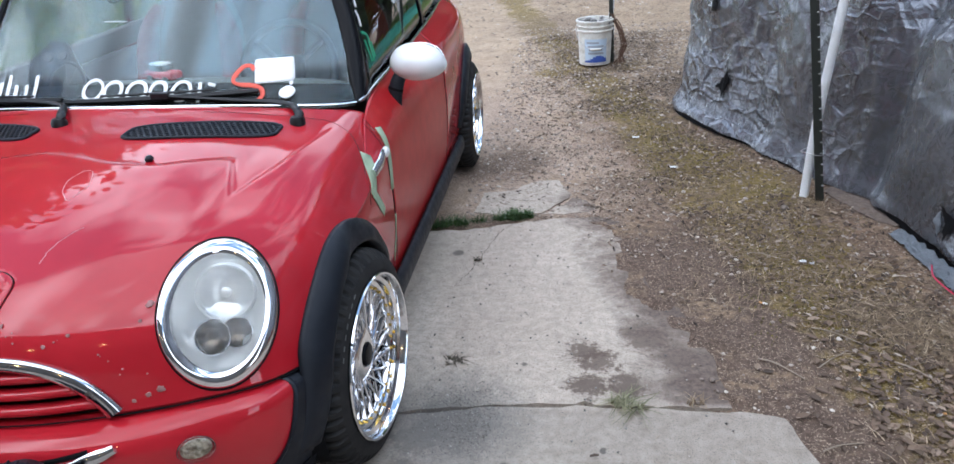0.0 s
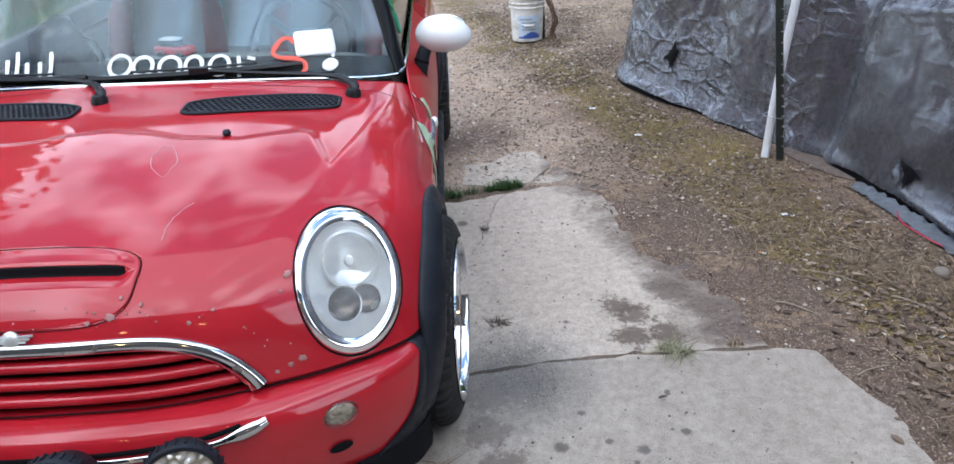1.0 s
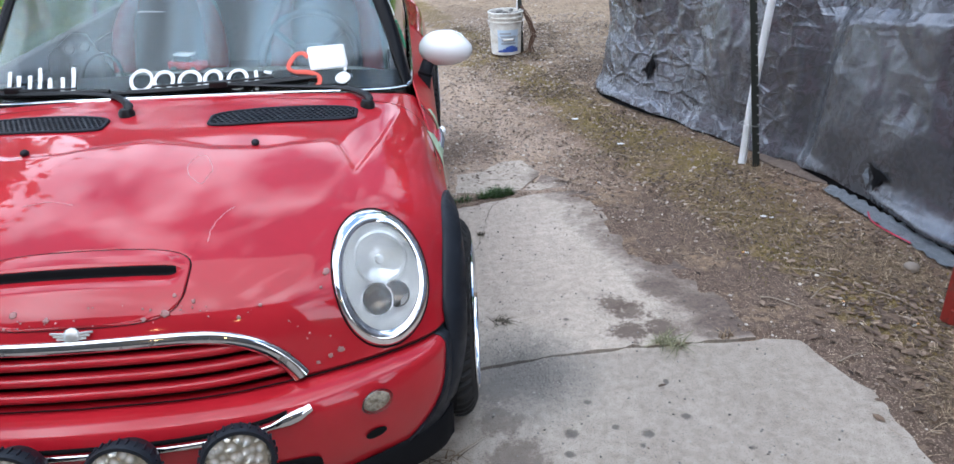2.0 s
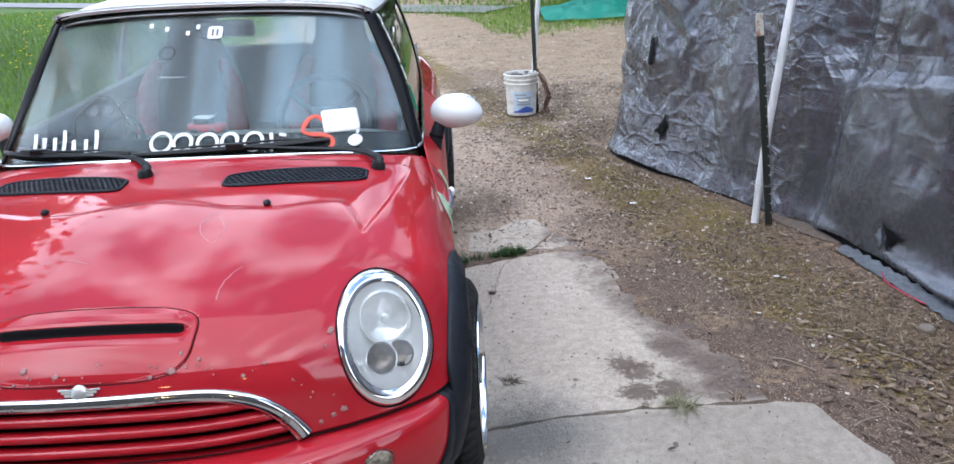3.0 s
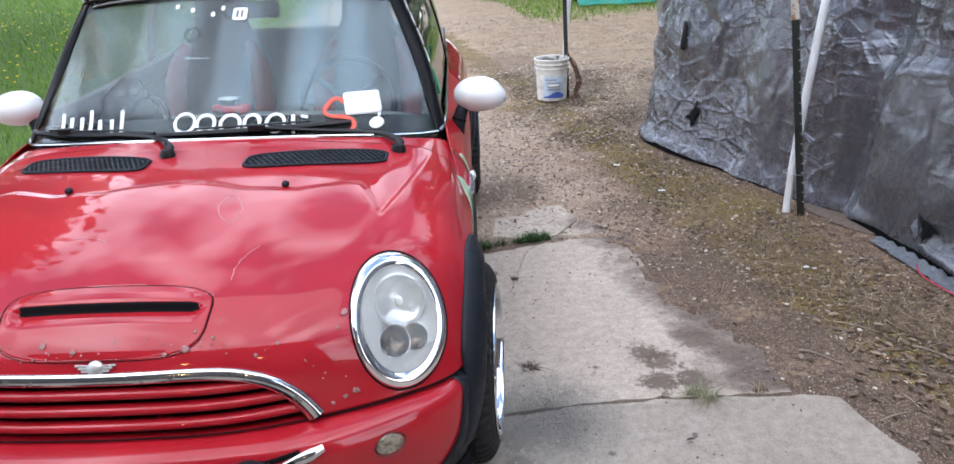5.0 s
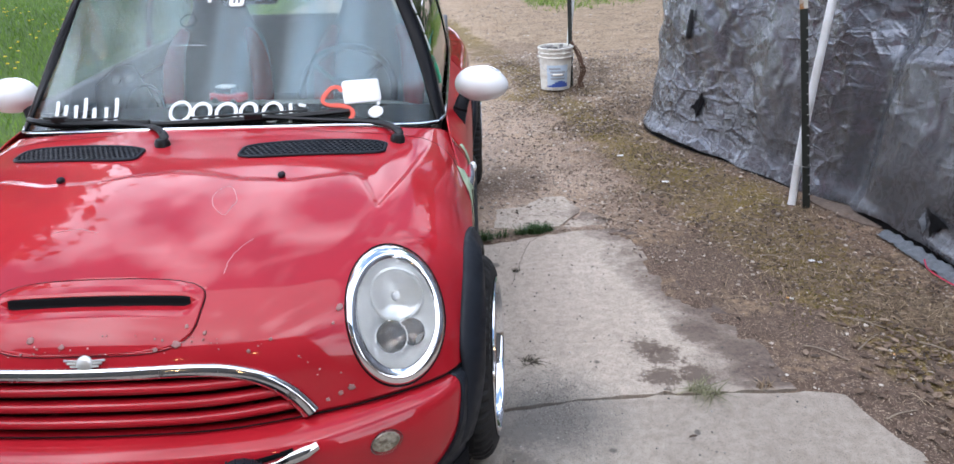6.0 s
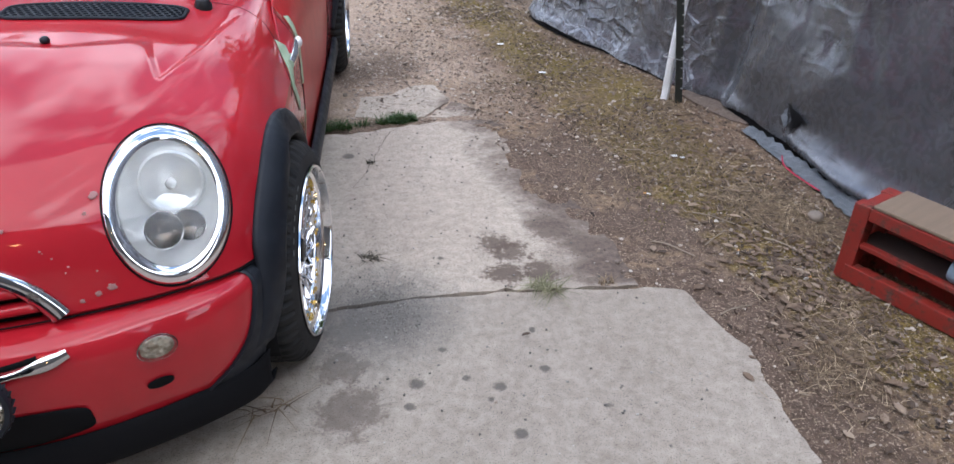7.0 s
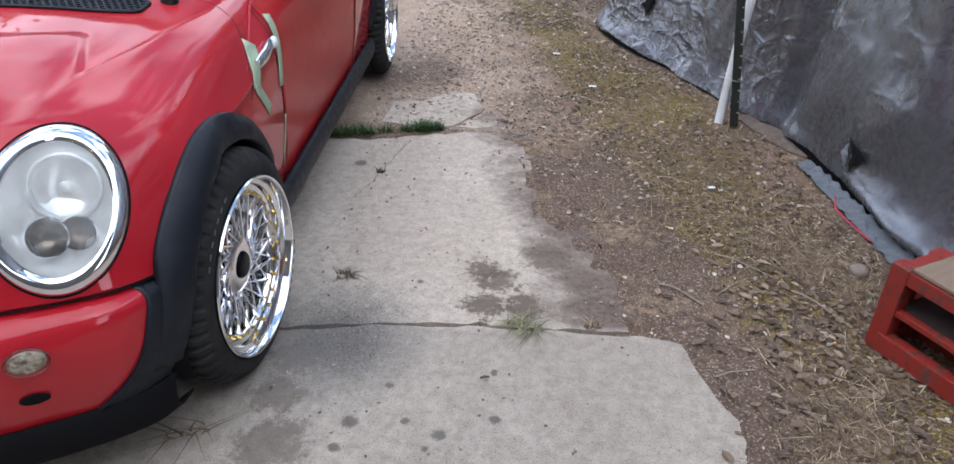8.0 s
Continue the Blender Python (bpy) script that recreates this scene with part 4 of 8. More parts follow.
def bar(name, x0, x1, y0, y1, z0, z1, mat=None, label="", bev=0.004):
    return part(name, box_bm((x1 - x0, y1 - y0, z1 - z0), bev, 2, pose((x0 + x1) / 2, (y0 + y1) / 2, (z0 + z1) / 2)), mat or RED_STEEL.m, rack, label)


for y in (-0.055, -L):
    for x in (0.0, D - 0.05):
        bar("post", x, x + 0.05, y, y + 0.055, 0.0, HT)
for x in (0.0, D - 0.04):
    bar("top_rail", x + 0.002, x + 0.038, -L + 0.055, -0.055, HT - 0.046, HT - 0.002)
    bar("shelf_rail", x + 0.004, x + 0.03, -L + 0.055, -0.055, 0.134, 0.153)
    bar("bottom_rail", x - 0.004, x + 0.036, -L + 0.055, -0.03, 0.004, 0.064)
for y in (-0.05, -L + 0.004):
    bar("end_rail", 0.05, D - 0.05, y, y + 0.04, HT - 0.065, HT - 0.002)
    bar("end_rail", 0.05, D - 0.05, y, y + 0.04, 0.012, 0.066)
bar("shelf", 0.03, D - 0.03, -L + 0.03, -0.03, 0.136, 0.144, Mat("dark_rusty_sheet", (0.05, 0.03, 0.025), 0.8).m, "dark rusty shelf")
bar("board", 0.006, D, -L - 0.01, -0.058, HT, HT + 0.012, BOARD.m, "weathered board on top", 0.004)
# black back panel stands in for the dark inside of the rack
bar("panel", D - 0.012, D - 0.006, -L + 0.05, -0.05, 0.07, HT - 0.065, BLACK)
bar("end_panel", 0.06, D - 0.06, -0.018, -0.012, 0.07, HT - 0.066, Mat("dark_red_steel", (0.16, 0.02, 0.015), 0.6).m)
bar("skid", 0.02, 0.06, -L, -0.30, 0.0, 0.02)
jug = thing("bottle", Matrix.Translation((2.88, -0.14, 0.144 + 0.0445)) @ pose(0, 0, 0, 0, 0, -62))
revolve("body", [(0.0, -0.10), (0.038, -0.098), (0.044, -0.085), (0.044, 0.04), (0.020, 0.085), (0.016, 0.10), (0.0, 0.102)], Mat("grey_blue_plastic", (0.20, 0.26, 0.33), 0.35).m, jug, "", 24)
tagged(jug, "grey-blue plastic bottle lying on the rack's shelf", "bottle")

# pale footing by the post
slab("footing", [(2.66, 1.93), (2.70, 1.90), (2.82, 1.55), (2.88, 1.50), (2.98, 1.55), (2.95, 1.9), (2.85, 2.05)], "pale strip of concrete footing under the tarpaulin", 0.014, 0.08, 5)
# remains of a broken slab behind the grass
remnant = slab("pavement_remnant", [(0.96, 1.76), (1.12, 1.72), (1.30, 1.74), (1.40, 1.86), (1.45, 1.96), (1.41, 2.10), (1.37, 2.20), (1.24, 2.17), (1.16, 2.06), (0.98, 2.02)], "broken remnant of concrete sunk in gravel", -0.003, 0.05, 12)
crack(remnant, [(1.02, 1.86), (1.14, 1.90), (1.25, 1.875), (1.38, 1.90)], 0.0045, -0.0015)
crack(remnant, [(1.25, 1.99), (1.31, 2.05), (1.33, 2.13)], 0.004, -0.0015)
slab("pavement_remnant", [(1.30, 1.72), (1.52, 1.74), (1.60, 1.80), (1.50, 1.92), (1.455, 1.94), (1.41, 1.85)], "cracked-off corner of old concrete sunk in gravel", -0.006, 0.05, 14)

# ---- the car ----
# Front axle at y 0, nose towards -y, middle line at x 0.
car = thing("car")
tagged(car, "red hatchback with white roof and chrome mesh wheels, parked on concrete", "car")

BONNET = both([
    [(0, 0.485, 0.915), (0.26, 0.492, 0.912), (0.47, 0.515, 0.900), (0.64, 0.56, 0.880), (0.765, 0.645, 0.840), (0.836, 0.66, 0.74)],
    [(0, 0.18, 0.898), (0.26, 0.19, 0.894), (0.46, 0.20, 0.880), (0.63, 0.22, 0.855), (0.772, 0.27, 0.800), (0.846, 0.31, 0.685)],
    [(0, -0.10, 0.862), (0.26, -0.09, 0.857), (0.45, -0.07, 0.846), (0.61, -0.03, 0.828), (0.765, 0.0, 0.768), (0.85, 0.03, 0.675)],
    [(0, -0.36, 0.795), (0.25, -0.345, 0.792), (0.44, -0.30, 0.786), (0.60, -0.235, 0.778), (0.755, -0.16, 0.728), (0.845, -0.11, 0.64)],
    [(0, -0.528, 0.69), (0.25, -0.520, 0.69), (0.43, -0.480, 0.682), (0.60, -0.40, 0.662), (0.76, -0.31, 0.618), (0.843, -0.19, 0.55)],
    [(0, -0.578, 0.508), (0.25, -0.567, 0.508), (0.43, -0.525, 0.505), (0.61, -0.455, 0.501), (0.768, -0.365, 0.501), (0.842, -0.235, 0.488)],
])
bonnet_g = loft(BONNET, 141, 221)


# the pressed panel: the front of the bonnet stands a little proud of the trough before the windscreen
for row in bonnet_g:
    for p in row:
        ax = abs(p[0])
        line = float(np.interp(ax, [0, 0.1, 0.2, 0.35, 0.5, 0.53, 0.594, 0.657, 0.70, 0.76], [0.11, 0.09, 0.055, 0.055, 0.125, 0.12, -0.05, 0.17, 0.38, 0.70]))
        front = 1 - step(line - 0.012, line + 0.022, p[1])
        p[2] -= 0.006 * (1 - front) * (1 - step(0.40, 0.50, p[1])) * (1 - step(0.66, 0.74, ax))
        p[2] += 0.005 * math.exp(-((ax - 0.67) / 0.035) ** 2) * step(-0.1, 0.25, p[1]) * step(-0.02, 0.1, 0.50 - p[1])
BUMPER = both([
    [(0, -0.55, 0.503), (0.25, -0.54, 0.503), (0.43, -0.498, 0.500), (0.60, -0.43, 0.496), (0.752, -0.335, 0.496), (0.825, -0.22, 0.483)],
    [(0, -0.622, 0.486), (0.25, -0.610, 0.486), (0.44, -0.572, 0.482), (0.618, -0.487, 0.477), (0.776, -0.392, 0.477), (0.846, -0.24, 0.465)],
    [(0, -0.645, 0.455), (0.25, -0.633, 0.455), (0.45, -0.594, 0.450), (0.63, -0.508, 0.439), (0.784, -0.405, 0.430), (0.852, -0.24, 0.412)],
    [(0, -0.651, 0.39), (0.25, -0.639, 0.39), (0.452, -0.598, 0.388), (0.635, -0.512, 0.38), (0.787, -0.408, 0.365), (0.853, -0.24, 0.355)],
    [(0, -0.644, 0.30), (0.25, -0.632, 0.30), (0.448, -0.59, 0.30), (0.63, -0.505, 0.30), (0.782, -0.40, 0.30), (0.85, -0.24, 0.30)],
    [(0, -0.625, 0.225), (0.25, -0.613, 0.225), (0.44, -0.572, 0.225), (0.618, -0.49, 0.228), (0.77, -0.388, 0.232), (0.84, -0.24, 0.235)],
])
bumper_g = loft(BUMPER, 81, 221)

# side skin from the front wing to the tail, belt to sill
def side_row(y, belt, width, top):
    return [(top, y, belt), (width - 0.022, y, belt - 0.10), (width, y, 0.66), (width - 0.002, y, 0.46), (width - 0.03, y, 0.20)]


SIDE = [
    [(0.790, -0.02, 0.690), (0.815, -0.02, 0.665), (0.838, -0.02, 0.60), (0.846, -0.02, 0.45), (0.82, -0.02, 0.20)],
    [(0.832, 0.30, 0.705), (0.842, 0.30, 0.68), (0.848, 0.30, 0.60), (0.848, 0.30, 0.45), (0.82, 0.30, 0.20)],
    [(0.775, 0.60, 0.846), (0.834, 0.60, 0.76), (0.849, 0.60, 0.64), (0.847, 0.60, 0.45), (0.82, 0.60, 0.20)],
    side_row(0.95, 0.888, 0.849, 0.750), side_row(1.5, 0.905, 0.85, 0.746), side_row(2.0, 0.925, 0.85, 0.738),
    side_row(2.45, 0.945, 0.845, 0.718), side_row(2.75, 0.955, 0.80, 0.68),
    [(0.58, 2.90, 0.955), (0.66, 2.93, 0.86), (0.69, 2.95, 0.66), (0.69, 2.95, 0.46), (0.66, 2.92, 0.20)],
    [(0.30, 2.95, 0.955), (0.33, 2.985, 0.86), (0.35, 3.0, 0.66), (0.35, 3.0, 0.46), (0.33, 2.97, 0.20)],
    [(0.0, 2.96, 0.955), (0.0, 2.995, 0.86), (0.0, 3.01, 0.66), (0.0, 3.01, 0.46), (0.0, 2.98, 0.20)],
]
side_l = loft(SIDE, 181, 41)
side_r = side_l * (-1, 1, 1)
skin = bvh(bonnet_g, bumper_g, side_l, side_r)
FRONT_AXLE, REAR_AXLE, WHEEL_R = 0.0, 2.467, 0.308
ARCH_Z, ARCH_R, ARCH_DY = 0.310, 0.322, 0.035


def in_arch(p, axle, r=ARCH_R + 0.012):
    fwd = p[1] - axle - ARCH_DY
    if p[2] < 0.47 and fwd < 0:
        return fwd > -0.29 - 0.32 * (0.47 - p[2]) and abs(p[0]) > 0.5
    return math.hypot(fwd, p[2] - ARCH_Z) < r and abs(p[0]) > 0.5


# grille mouth in the nose: an arch over the bumper
def arch_rise(x, half):
    """Height of the grille's arch over its foot: flat on top, a little lower in the middle."""
    return 0.156 * max(0.0, 1 - (abs(x) / half) ** 5.3) - 0.016 * max(0.0, 1 - (x / 0.42) ** 2)


def in_mouth(p):
    return p[1] < -0.4 and p[2] < 0.500 + arch_rise(p[0], 0.466) and abs(p[0]) < 0.466


def scoop_at(p):
    """How far a point lies from the middle of the scoop's panel to its edge (1)."""
    return (abs(p[0]) / (0.240 + 0.10 * (p[1] + 0.42))) ** 4 + (abs(p[1] + 0.4535) / 0.078) ** 4


LAMP_C, LAMP_N = Vector((0.655, -0.325, 0.655)), Vector((0.30, -0.81, 0.50)).normalized()
LAMP_X = Vector((0.95, 0.28, -0.13))
LAMP_X = (LAMP_X - LAMP_X.dot(LAMP_N) * LAMP_N).normalized()
LAMP_Y = LAMP_N.cross(LAMP_X)
LAMP_A, LAMP_B = 0.124, 0.170


def lamp_at(p):
    q = Vector((abs(p[0]), p[1], p[2])) - LAMP_C
    return math.hypot(q.dot(LAMP_X) / LAMP_A, q.dot(LAMP_Y) / LAMP_B)


mid = lambda g, i, j: g[i : i + 2, j : j + 2].reshape(-1, 3).mean(axis=0)
sheet("bonnet", bonnet_g, RED, car, "glossy red bonnet with scratches and rust spots",
               keep=lambda i, j: not (in_mouth(mid(bonnet_g, i, j)) or in_arch(mid(bonnet_g, i, j), 0) or scoop_at(mid(bonnet_g, i, j)) < 0.9 or lamp_at(mid(bonnet_g, i, j)) < 0.9), thick=0.004, flip=True)


def corner_of(p):
    return p[1] > -0.345 - (0.470 - p[2]) * 0.42 and p[2] < 0.505


sheet("front_bumper", bumper_g, RED, car, "red bumper with a broad upper ledge", keep=lambda i, j: not (in_arch(mid(bumper_g, i, j), 0) or corner_of(mid(bumper_g, i, j))), thick=0.004, flip=True)
for side in (1, -1):
    sheet("bumper_corner", bumper_g + np.array((0.003 * side, -0.002, 0)), TRIM, car, "black plastic bumper corner", keep=lambda i, j: corner_of(mid(bumper_g, i, j)) and mid(bumper_g, i, j)[0] * side > 0 and not in_arch(mid(bumper_g, i, j), 0), thick=0.005, flip=True)
for side, g in ((1, side_l), (-1, side_r)):
    def zone(i, j, g=g):
        p = mid(g, i, j)
        if in_arch(p, REAR_AXLE) or in_arch(p, 0):
            return None
        return "front_wing" if p[1] < 0.575 else "door" if p[1] < 1.72 else "rear_quarter"
    for name, m in (("front_wing", RED), ("door", DOOR_RED), ("rear_quarter", RED)):
        sheet(name, g, m, car, keep=lambda i, j, n=name: zone(i, j) == n, thick=0.004 * side)

# windscreen, roof, side and rear glass
WS = both([
    [(0, 0.505, 0.903), (0.33, 0.522, 0.898), (0.545, 0.565, 0.884), (0.675, 0.62, 0.870), (0.735, 0.668, 0.864)],
    [(0, 0.79, 1.150), (0.33, 0.795, 1.142), (0.515, 0.81, 1.128), (0.612, 0.835, 1.112), (0.650, 0.855, 1.105)],
    [(0, 1.04, 1.350), (0.28, 1.025, 1.348), (0.45, 0.99, 1.342), (0.53, 0.965, 1.335), (0.560, 0.965, 1.328)],
])
ws_g = loft(WS, 31, 61)
windscreen = sheet("windscreen", ws_g, GLASS, car, "clear windscreen, dusty, with the sky's haze put into its colour", thick=0.005)
windscreen.visible_shadow = False
ws_tree = bvh(ws_g)
ROOF = both([
    [(0, 1.027, 1.366), (0.28, 1.012, 1.363), (0.45, 0.98, 1.355), (0.543, 0.963, 1.343), (0.584, 0.985, 1.327)],
    [(0, 1.03, 1.375), (0.28, 1.015, 1.372), (0.45, 0.985, 1.363), (0.545, 0.97, 1.350), (0.588, 1.0, 1.330)],
    [(0, 1.35, 1.402), (0.30, 1.35, 1.397), (0.49, 1.35, 1.383), (0.575, 1.35, 1.362), (0.618, 1.35, 1.338)],
    [(0, 1.80, 1.410), (0.30, 1.80, 1.405), (0.49, 1.80, 1.390), (0.59, 1.80, 1.368), (0.635, 1.80, 1.342)],
    [(0, 2.30, 1.395), (0.30, 2.30, 1.390), (0.48, 2.30, 1.375), (0.575, 2.28, 1.355), (0.62, 2.25, 1.333)],
    [(0, 2.62, 1.365), (0.30, 2.61, 1.360), (0.46, 2.58, 1.35), (0.55, 2.53, 1.338), (0.59, 2.48, 1.325)],
])
sheet("roof", loft(ROOF, 61, 61), WHITE, car, "white painted roof", thick=0.012)
for side in (1, -1):
    lo = spline([(0.752 * side, 0.76, 0.885), (0.746 * side, 1.5, 0.908), (0.738 * side, 2.0, 0.928), (0.716 * side, 2.5, 0.95)], 40)
    hi = spline([(0.592 * side, 1.02, 1.325), (0.622 * side, 1.5, 1.336), (0.63 * side, 2.0, 1.338), (0.60 * side, 2.46, 1.324)], 40)
    g = np.array([lo + (hi - lo) * u + np.array((0.018 * side, 0, 0)) * math.sin(math.pi * u) for u in np.linspace(0, 1, 9)])
    for name, a, b in (("door_window", 0, 22), ("quarter_window", 22, 39)):
        sheet(name, g[:, a : b + 1], TINT, car, "dark side window", thick=0.004 * side).visible_shadow = False
    sheet("window_pillar", g[:, 21:24] + np.array((0.004 * side, 0, 0)), GLOSS_BLACK, car, thick=0.004 * side)
    a_in = ws_g[:, -1] if side > 0 else ws_g[:, 0]
    a_out = g[:, 0]
    a_out = spline(a_out, len(a_in))
    pil = np.array([a_in + (a_out - a_in) * u + np.array((0.010 * side, -0.004, 0.002)) * math.sin(math.pi * u) for u in np.linspace(-0.08, 1.05, 9)])
    sheet("windscreen_pillar", pil, GLOSS_BLACK, car, "black windscreen pillar", thick=0.004 * side)
rear_g = loft(both([
    [(0, 2.93, 0.955), (0.35, 2.92, 0.955), (0.58, 2.87, 0.953), (0.69, 2.68, 0.952), (0.716, 2.50, 0.95)],
    [(0, 2.63, 1.352), (0.32, 2.62, 1.350), (0.48, 2.58, 1.343), (0.57, 2.52, 1.333), (0.60, 2.46, 1.324)],
]), 9, 41)
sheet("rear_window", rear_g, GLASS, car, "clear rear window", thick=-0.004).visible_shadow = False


LETTER = Mat("grey_tyre_lettering", (0.10, 0.10, 0.10), 0.8).m


def make_wheel(m, name="wheel"):
    """A deep-dish chrome mesh wheel with a low tyre; the local x axis points outwards, the rim's lip lies at x 0."""
    hub = thing(name, m)
    hub.parent = car
    hub["label"] = "polished chrome mesh wheel with low black tyre"
    # tyre: rounded shoulders, three grooves, notched shoulder blocks
    prof = [(0.232, -0.014), (0.244, -0.006), (0.258, -0.007), (0.275, -0.014), (0.290, -0.023), (0.299, -0.033), (0.3045, -0.044),
            (0.307, -0.053), (0.307, -0.066), (0.295, -0.067), (0.295, -0.074), (0.307, -0.075), (0.308, -0.092), (0.295, -0.093), (0.295, -0.101),
            (0.308, -0.102), (0.307, -0.120), (0.295, -0.121), (0.295, -0.128), (0.307, -0.129), (0.305, -0.145), (0.298, -0.158), (0.28, -0.170), (0.25, -0.174), (0.232, -0.166)]
    # the tread runs well inwards
    prof = [(r, x if x > -0.044 else -0.044 + (x + 0.044) * 1.45) for r, x in prof]
    steps = 270
    verts, n = [], len(prof)
    for s in range(steps):
        w = 2 * math.pi * s / steps
        for i, (r, x) in enumerate(prof):
            if s % 5 < 2 and (4 <= i <= 8 or 11 <= i <= 12 or 15 <= i <= 16 or 19 <= i <= 21):
                r -= 0.011
            verts.append((x, r * math.cos(w), r * math.sin(w)))
    faces = [(s * n + i, s * n + i + 1, (s + 1) % steps * n + i + 1, (s + 1) % steps * n + i) for s in range(steps) for i in range(n - 1)]
    sharp(mesh_object("tyre", verts, faces, RUBBER, hub, "low-profile black rubber tyre"), 25)
    rim = revolve("rim", [(0.226, -0.016), (0.236, -0.012), (0.238, -0.003), (0.236, 0.001), (0.231, 0.0), (0.227, -0.006), (0.224, -0.024), (0.214, -0.030), (0.212, -0.046),
                          (0.198, -0.052), (0.193, -0.085), (0.188, -0.15), (0.19, -0.165)], CHROME, hub, "stepped polished chrome rim lip", 96)
    ring = revolve("ring", [(0.199, -0.056), (0.199, -0.046), (0.184, -0.044), (0.180, -0.052), (0.180, -0.066)], CHROME, hub, "", 96)
    # crossing spokes in two layers
    bm = bmesh.new()
    bmesh.ops.create_cube(bm, size=1.0)
    for v in bm.verts:
        out = v.co.y > 0
        v.co = Vector((v.co.x * 0.016, v.co.y * 0.128, v.co.z * (0.009 if out else 0.011)))
        if v.co.x > 0:
            v.co.z *= 0.55
        v.co.y += 0.122
        v.co.x += 0.0 if out else -0.012
    bmesh.ops.bevel(bm, geom=bm.edges[:], offset=0.0015, segments=1, affect="EDGES")
    bar = part("spoke", bm, CHROME, hub, "")
    count = 20
    for s in range(count):
        for lean in (-1, 1):
            ob = bar if (s == 0 and lean == -1) else new("spoke", bar.data)
            ob.parent = hub
            w = 360 * s / count
            ob.matrix_basis = pose(-0.052 + 0.003 * lean, 0, 0, w) @ Matrix.Translation((0, 0, 0)) @ pose(0, 0.122, 0, lean * 24) @ pose(0, -0.122, 0)
    revolve("hub_face", [(0.078, -0.078), (0.076, -0.056), (0.066, -0.050), (0.045, -0.046), (0.036, -0.048), (0.034, -0.062)], CHROME, hub, "", 48)
    revolve("centre_cap", [(0.034, -0.064), (0.034, -0.044), (0.030, -0.040), (0.022, -0.038), (0.0, -0.037)], GLOSS_BLACK, hub, "dark centre cap", 32)
    nut = revolve("bolt", [(0.0045, -0.004), (0.0045, 0.004), (0.0, 0.005)], GOLD, hub, "gold rim bolt", 6)
    for s in range(32):
        ob = nut if s == 0 else new("bolt", nut.data)
        ob.parent = hub
        w = 2 * math.pi * (s + 0.5) / 32
        ob.matrix_basis = pose(-0.042, 0.191 * math.cos(w), 0.191 * math.sin(w))
    # raised lettering on the tyre wall, as plain bars
    mark = part("letter_bar", box_bm((0.0015, 0.014, 0.006), 0.0004, 1), LETTER, hub)
    for s in range(14):
        ob = mark if s == 0 else new("letter_bar", mark.data)
        ob.parent = hub
        w = math.radians(112 + 6.2 * s if s < 7 else 262 + 6.2 * s)
        ob.matrix_basis = pose(-0.0085, 0.265 * math.cos(w), 0.265 * math.sin(w), math.degrees(w) + 90)
    revolve("brake_disc", [(0.0, -0.115), (0.135, -0.115), (0.135, -0.135), (0.0, -0.135)], PITTED, hub, "grey brake disc", 48)
    return hub


make_wheel(pose(0.918, 0.018, 0.311, 0, -2, -5))
make_wheel(pose(0.905, REAR_AXLE, WHEEL_R, 11, 0, 0))
# far wheels set lower to reach the ground under the tilted body
make_wheel(pose(-0.925, 0.018, 0.283, 0, 0, 174))
make_wheel(pose(-0.905, REAR_AXLE, 0.280, 23, 0, 180))

RUST = Mat("bare_primer_rust", (0.26, 0.17, 0.14), 0.8)
RUST.color(RUST.mix(RUST.noise(160, 5, 0.7), (0.30, 0.09, 0.085), (0.42, 0.27, 0.25)))
GAP = Mat("shadowed_panel_gap", (0.03, 0.004, 0.005), 0.8).m
SCRATCH = Mat("scratched_paint", (0.62, 0.33, 0.33), 0.6).m
TAPE = Mat("green_masking_tape", (0.33, 0.42, 0.28), 0.7)
TAPE.color(TAPE.mix(TAPE.noise(40, 4), (0.27, 0.36, 0.22), (0.42, 0.5, 0.36)))
MARK_WHITE = Mat("white_glass_paint", (0.82, 0.82, 0.8), 0.6).m
MARK_RED = Mat("red_glass_paint", (0.75, 0.10, 0.06), 0.55).m
BULB_BACK = Mat("amber_bulb_backing", (0.16, 0.125, 0.095), 0.14, 0.85).m
k = Mat("dull_indicator_reflector", (0.42, 0.37, 0.29), 0.3, 0.5)
k.color(k.mix(k.ramp(k.noise(60, 3, 0.6), (0.40, 0.0), (0.60, 1.0)), (0.30, 0.24, 0.19), (0.80, 0.75, 0.68))).bump(k.cells(90), 0.8, 0.006)
IND_BACK = k.m
REFLECTOR = Mat("lamp_reflector", (0.86, 0.86, 0.84), 0.28, 0.45).m
k = Mat("cloudy_lamp_glass", (0.90, 0.91, 0.89), 0.06, 0.0, Transmission_Weight=0.9, IOR=1.3)
k.set("Transmission Weight", k.ramp(k.noise(16, 5, 0.6), (0.35, 0.96), (0.75, 0.80)))
LAMP_GLASS = k.m


def skin_x(y, z, side, fall=0.845):
    h, _ = drape(skin, (1.5 * side, y, z), (-side, 0, 0), 0.0)
    return h.x if h is not None and abs(h.x) > 0.6 else fall * side


